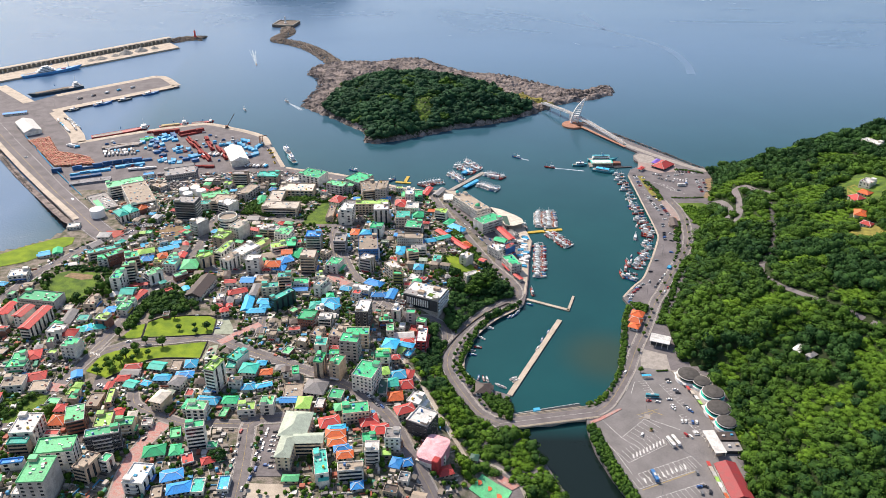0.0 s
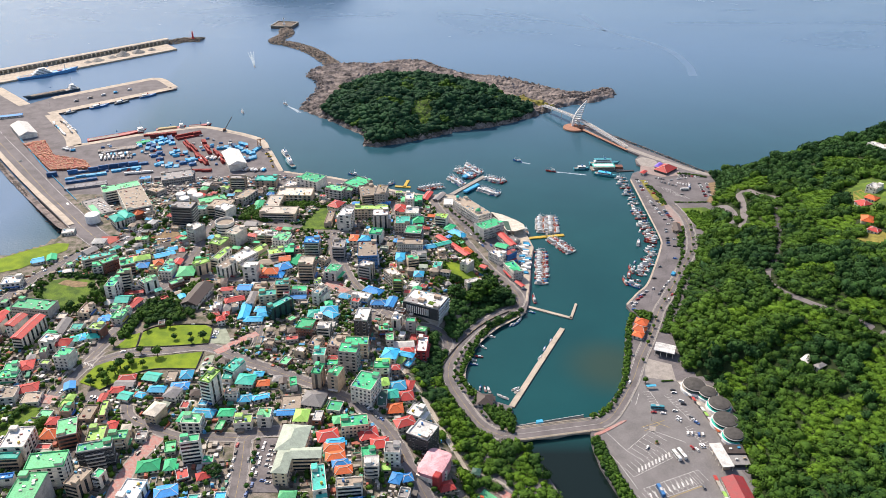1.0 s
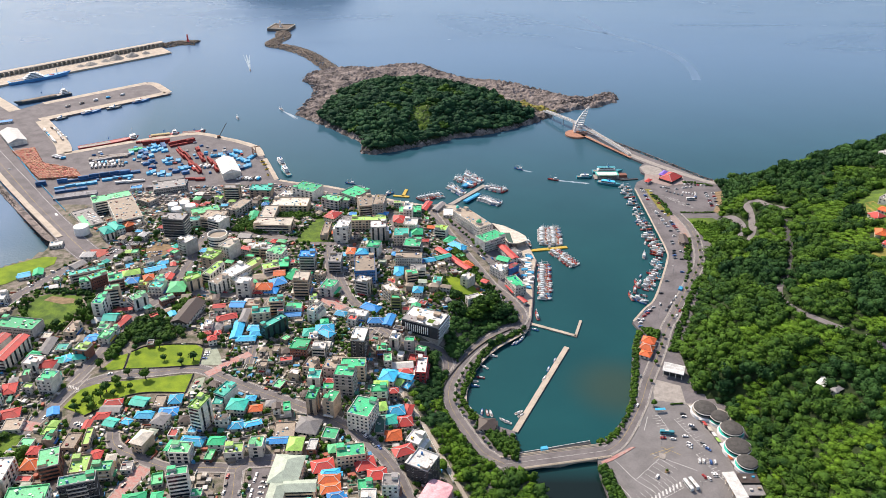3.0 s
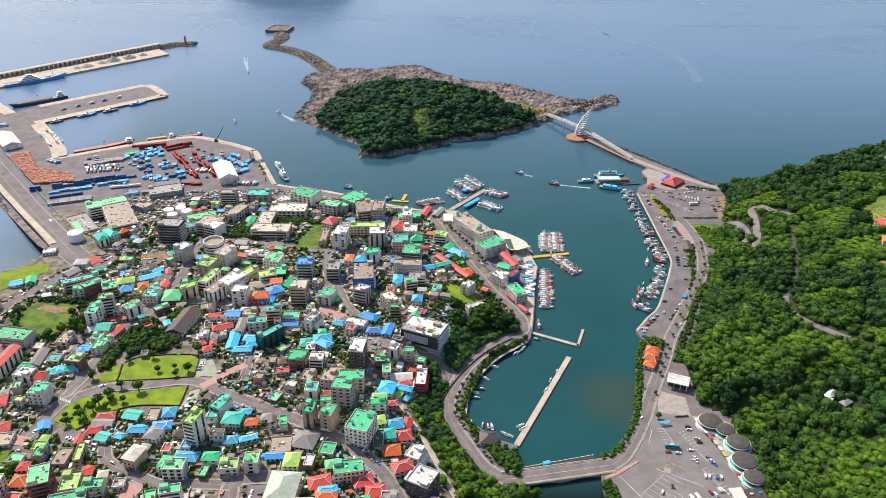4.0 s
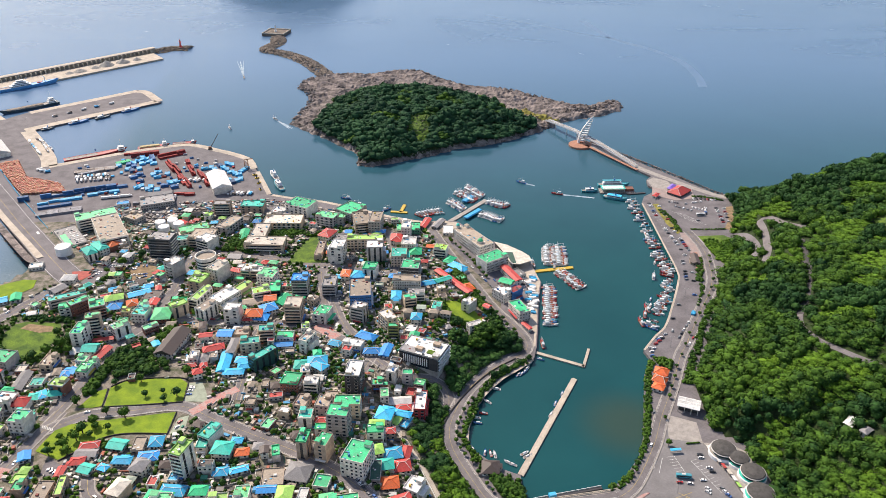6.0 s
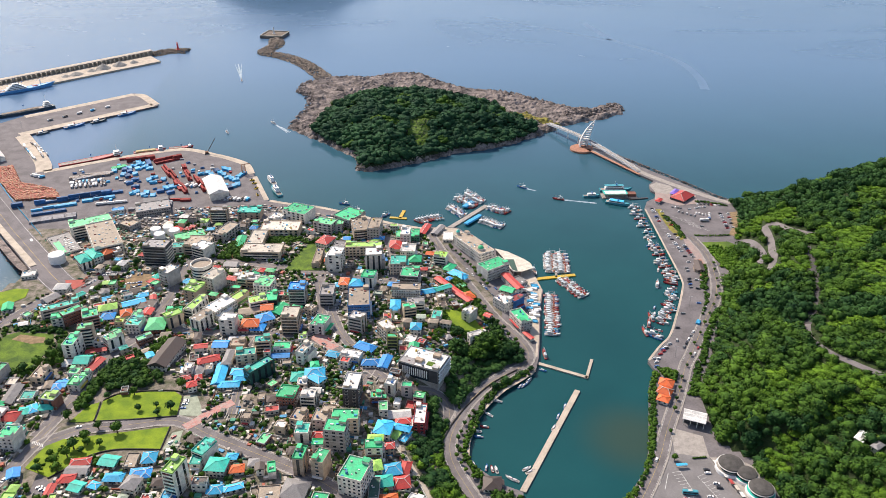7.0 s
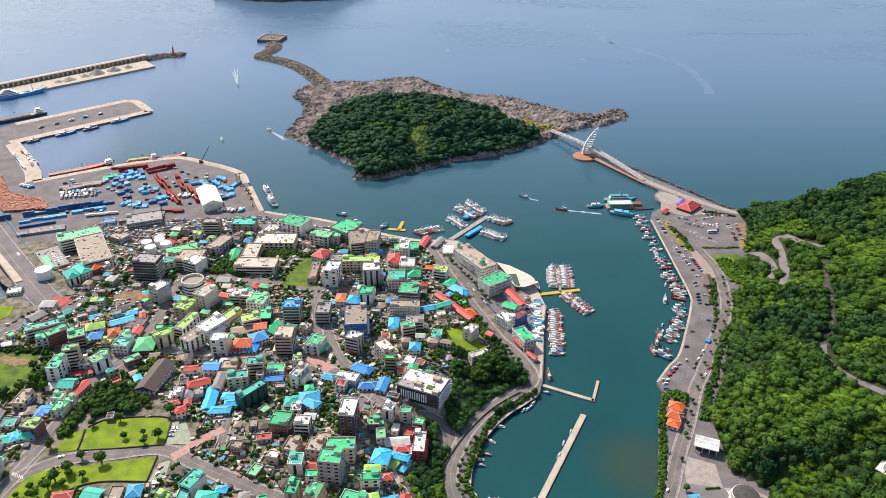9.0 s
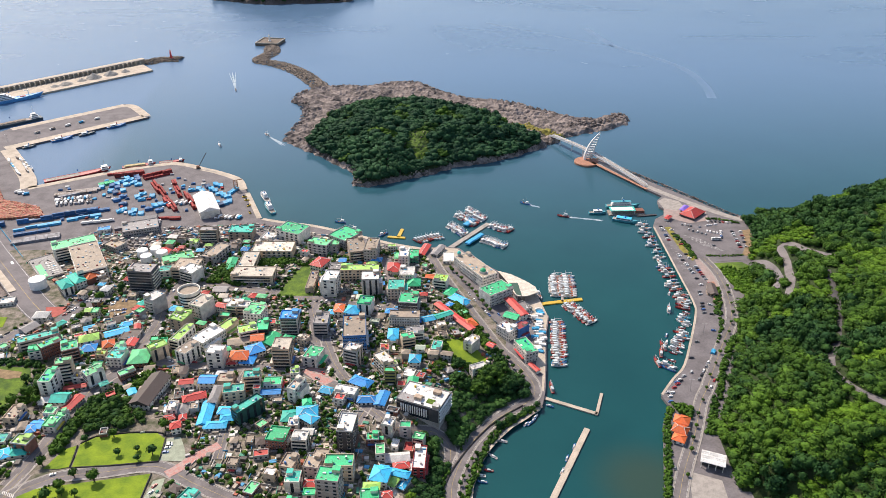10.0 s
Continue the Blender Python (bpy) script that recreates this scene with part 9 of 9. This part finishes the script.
nx, ny = 66, 36
verts = [(-700 + i * 8.4, 2240 + j * 8.4, far_height(-700 + i * 8.4, 2240 + j * 8.4)) for j in range(ny + 1) for i in range(nx + 1)]
faces = [(j * (nx + 1) + i, j * (nx + 1) + i + 1, (j + 1) * (nx + 1) + i + 1, (j + 1) * (nx + 1) + i) for j in range(ny) for i in range(nx)]
put("far_island", mesh_of("far_island", verts, faces, DARK_ROCK), label="steep rocky far island", category="island", kind="structure")
woods("far_island_woods", lambda x, y: far_height(x, y) > 2.5, -690, -180, 2245, 2545, 11, PINE, far_height, "dark green woods on the far island", 8, (6, 9), (9, 14), FAR_SHAPES)


# ---- details of single buildings and yards ----
low, _, mid = lay(-16, 606, 35.0, 22.9, -24)
up = mid - low
part("glass_front", boxes((-17.2, -11.78, up + 0.6, 17.2, -11.456, up + 11.9)), GLASS, white_hall, "dark glazed hall front")
for k in range(12):
    part("fin", boxes((-13.6 + k * 1.9, -12.3, up + 3.2, -12.8 + k * 1.9, -11.784, up + 10.2)), WHITE, white_hall, "white upright facade fin")
part("dark_panel", boxes((9.6, -11.95, up + 0.6, 17.2, -11.79, up + 11.9)), WALL_MAT["d"], white_hall)
part("end_glass", boxes((17.504, -11, up + 0.6, 17.85, 11, up + 11.9)), GLASS, white_hall, "dark glazed end of the hall")
for k in range(4):
    part("end_ledge", boxes((17.854, -11.4, up + 1.4 + k * 3.1, 18.9, 11.4, up + 2.4 + k * 3.1)), WHITE, white_hall)
part("roof_shade", boxes((-16.8, -11, up + 12.56, -4, -3, up + 12.75)), ROOF_MAT["y"], white_hall, "grey planted strip of the roof")
for x, y in ((-2, -5), (9, 6)):
    part("roof_house", boxes((x - 3, y - 2, up + 12.56, x + 3, y + 2, up + 15.2)), WALL_MAT["n"], white_hall)
part("roof_garden", boxes((5, -7, up + 12.56, 11, -2, up + 13.2), bevel=0.2), SCRUB, white_hall, "small planted bed on the roof")

scatter = random.Random(41)
SMALL = [pile_mesh(5, 3.4, 2.4, 300 + i, m) for i, m in enumerate((TARP, TARP, STACK_RED, STACK_BLUE, STACK_GREY, TRIM))]
made = 0
while made < 70:
    x, y = scatter.uniform(-500, -268), scatter.uniform(945, 1108)
    lane = y > 1098 - abs(x + 370) * 0.3 or y < 940 + (x + 500) * 0.12
    if lane or not inside(x, y, PORT) or not free(x, y, 4) or near_road(x, y, 4):
        continue
    m = scatter.choice(SMALL if x > -440 else SMALL[3:])
    BUILT.append((x, y, 6, 5, 0))
    put("gear_cover", m, m=pose(x, y, QUAY, 0, 0, scatter.choice((15, 20, 105, 110)) + scatter.uniform(-8, 8)), label="small cover over stacked fishing gear", category="gear cover", group="stacked gear in the port yard")
    made += 1
for _ in range(16):
    x, y = scatter.uniform(-600, -270), scatter.uniform(985, 1110)
    if inside(x, y, PORT) and free(x, y, 3) and y < 1240 + x * 0.35:
        car(scatter.choice((0, 0, 1, 3, 5)), x, y, scatter.choice((25, 115)) + scatter.uniform(-10, 10))

# ---- car park details ----
for pts, h, m, say in (([(114, 452), (122, 456), (130, 461.5), (137, 466.5), (141, 469.5), (138, 469.5), (129, 464), (121, 459), (113, 454.5)], 0.35, BRICKWAY, "reddish paved traffic island with a pale kerb"), ([(156, 458), (160, 457), (161.5, 462), (157, 464)], 0.3, PAVING, "pale paved traffic island in the car park"), ([(156.3, 444), (159, 443.4), (160, 446), (157.4, 447)], 0.3, SOIL, "small planted traffic island")):
    tagged(part("traffic_island", prism(pts, QUAY, QUAY + h), m), say, "traffic island", kind="structure")
tree(158, 445.2, 1.1, 1, "small round shrub on a traffic island")
tree(166, 516, 2.6, 0, "round green tree on a paved traffic island")
patch("forecourt", [(176, 549), (194, 541), (192, 518), (168, 523), (171, 540)], PAVING, 0.06, "beige paved forecourt before the ticket hall", "forecourt")
shelter = put("bus_shelter", None, m=pose(169, 509, QUAY, 0, 0, 5), label="small bus shelter with a light blue roof", category="shelter")
part("roof", boxes((-4, -1.2, 2.6, 4, 1.2, 2.85)), ROOF_MAT["c"], shelter)
for s in (-3.6, 3.6):
    part("post", boxes((s - 0.1, 0.8, 0, s + 0.1, 1.0, 2.6)), STEEL, shelter)
part("bench", boxes((-3, 0.3, 0.4, 3, 0.7, 0.5)), DECK, shelter)
hedge_rows = [(rng.randrange(8), 180 + k * 0.7 + rng.uniform(-0.4, 0.4), 517.5 + k * 0.08, QUAY + 0.6, 0.9, 0.9, rng.uniform(0, 6)) for k in range(14)]
put("hedge", tri_mesh("hedge", *many(SHRUB_SHAPES, hedge_rows), LEAF, True), label="low dark clipped hedge beside the forecourt", category="hedge", kind="stuff")

# stalls and awnings along the terrace and the red hall
colours = [ROOF_MAT[k] for k in ("w", "o", "w", "r", "k", "w", "yg", "w")]
for i, (x, y) in enumerate(((194, 511), (195.5, 505), (197, 499), (199, 493), (201, 487), (202.5, 481), (203.5, 475), (204.5, 469), (205.5, 463), (206.5, 457), (207, 451), (190, 408), (190.5, 403), (191, 398), (191.5, 393), (192, 388), (192.5, 383), (193, 378))):
    stall = put("awning_stall", None, m=pose(x, y, QUAY, 0, 0, 100 if y > 440 else 92), label="small stall with a sloping cloth awning", category="stall", group="stalls beside the car park")
    w = 2.4
    me = mesh_of("awning", [(-w, -1.4, 2.2), (w, -1.4, 2.2), (w, 1.4, 2.9), (-w, 1.4, 2.9), (-w, -1.4, 2.1), (w, -1.4, 2.1), (w, 1.4, 2.8), (-w, 1.4, 2.8)], [(0, 1, 2, 3), (7, 6, 5, 4), (4, 5, 1, 0), (5, 6, 2, 1), (6, 7, 3, 2), (7, 4, 0, 3)], colours[i % 8])
    put("awning", me, stall)
    part("counter", boxes((-w * 0.8, -0.6, 0, w * 0.8, 0.6, 1.0)), DECK, stall)
    for s in (-w + 0.2, w - 0.2):
        part("pole", boxes((s - 0.06, -1.3, 0, s + 0.06, -1.18, 2.15)), STEEL, stall)


# ---- trucks of the port ----
def truck_kit(k, colour, say):
    root = tagged(part("truck", boxes((-4.2, -1.2, 0.9, 1.9, 1.2, 3.3), bevel=0.08), colour), say, "truck", group="parked trucks")
    part("cab", boxes((2.1, -1.1, 0.7, 3.9, 1.1, 2.7), bevel=0.15), CAR_PAINT[0], root)
    part("windscreen", boxes((3.86, -0.95, 1.6, 3.93, 0.95, 2.4)), GLASS, root)
    part("chassis", boxes((-4.1, -0.9, -0.02, 3.6, 0.9, 0.9)), DARK, root)
    return root


TRUCKS = [truck_kit(0, WHITE, "parked truck with a white cargo box"), truck_kit(1, TARP, "parked truck with a blue covered load"), truck_kit(2, DECK, "parked truck with a grey cargo box")]
USED_TRUCKS = set()
park = random.Random(71)
for p0, p1, n, a in (((-478, 1010), (-436, 1022), 12, 108), ((-472, 1000), (-430, 1010), 9, 108), ((-604, 1150), (-560, 1092), 9, 128), ((-596, 1160), (-552, 1102), 6, 128), ((-540, 1040), (-520, 1030), 3, 30), ((-268, 962), (-236, 962), 8, 75), ((-340, 1000), (-306, 1004), 6, 70), ((-300, 1004), (-272, 990), 6, 60), ((-360, 958), (-330, 952), 5, 20), ((-420, 946), (-384, 956), 5, 20), ((-620, 1250), (-540, 1330), 5, 44), ((-460, 860), (-430, 830), 2, -52)):
    for i in range(n):
        s = (i + 0.5) / n
        k = park.choice((0, 0, 0, 1, 2))
        m = pose(p0[0] + (p1[0] - p0[0]) * s + park.uniform(-1, 1), p0[1] + (p1[1] - p0[1]) * s + park.uniform(-1, 1), QUAY + 0.02, 0, 0, a + park.uniform(-5, 5) + park.choice((0, 180)))
        if k in USED_TRUCKS:
            copy_thing(TRUCKS[k], m)
        else:
            USED_TRUCKS.add(k)
            TRUCKS[k].matrix_basis = m


# ---- sand on the far breakwater, and turrets of the fish market ----
SAND = mat("grey sand", (0.36, 0.345, 0.32), 1.0, 0.3, 4, 0.8)
for x, y, r, h in ((-679, 1516, 13, 5), (-645, 1558, 15, 9), (-622, 1580, 14, 8), (-601, 1600, 9, 5), (-693, 1503, 9, 3.5), (-660, 1540, 10, 4)):
    o = turned("sand_mound", [(r, -0.4), (r * 0.72, h * 0.3), (r * 0.36, h * 0.72), (r * 0.08, h)], SAND, 18)
    o.location = (x, y, 3.0)
    for v in o.data.vertices:
        v.co *= 1 + 0.16 * noise.noise((v.co.x / 6 + x, v.co.y / 6, v.co.z / 6))
    tagged(o, "mound of grey sand on the breakwater quay", "mound")
SHED_ROOF = [(56, 824), (69, 817), (84, 802), (91, 792), (92, 782), (80, 775), (70, 776), (64, 802)]
fish_shed = put("fish_auction_shed", None, m=pose(0, 0, QUAY), label="open fish auction shed with a pale flat roof", category="shed")
part("roof", prism(SHED_ROOF, 6.2, 6.8), ROOF_MAT["k"], fish_shed)
part("green_bay", prism([(66, 800), (71, 778), (76, 776), (74, 800)], 6.804, 7.0), ROOF_MAT["gd"], fish_shed, "dark green strip of roof sheeting")
for x, y in ((59, 821), (68, 815), (82, 801), (89, 791), (90, 783), (80, 778), (72, 779), (66, 802), (76, 796), (80, 788)):
    part("post", boxes((x - 0.3, y - 0.3, 0.05, x + 0.3, y + 0.3, 6.2)), WALL_MAT["y"], fish_shed)
# dark wall put in for the shade beneath the pale roof
part("back_wall", prism([(57, 823), (64, 803), (65, 803.4), (58, 823.4)], -0.1, 6.2), WALL_MAT["d"], fish_shed)
part("cold_store", prism([(66, 812), (76, 803), (72, 796), (67, 801)], -0.1, 4.2), WALL_MAT["w"], fish_shed)
BUILT.append((76, 798, 26, 40, 28))
for x, y, r, m in ((40, 811, 3.0, "g"), (17, 846, 2.0, "aq")):
    turret = put("roof_turret", None, m=pose(x, y, ground_z(x, y) + 12.6), label="round market turret with a coloured dome", category="turret")
    turned("drum", [(r, -0.8), (r, 2.4)], WALL_MAT["w"], 16, turret)
    turned("dome", [(r * 1.08, 2.404), (r * 0.9, 3.6), (r * 0.5, 4.6), (0.1, 5.0)], ROOF_MAT[m], 16, turret)
covers = [pile_mesh(6.5, 2.6, 2.2, 900 + k, m) for k, m in enumerate((WHITE, WHITE, TRIM, TARP))]
shore = random.Random(83)
for k in range(22):
    x, y = shore.uniform(80, 88), 694 + k * 3.2
    put("boat_cover", shore.choice(covers), m=pose(x + (y - 694) * 0.09, y, QUAY + 0.1, 0, 0, shore.uniform(-25, 25)), label="pale cover over a small boat ashore", category="boat cover", group="covered boats on the fish quay")
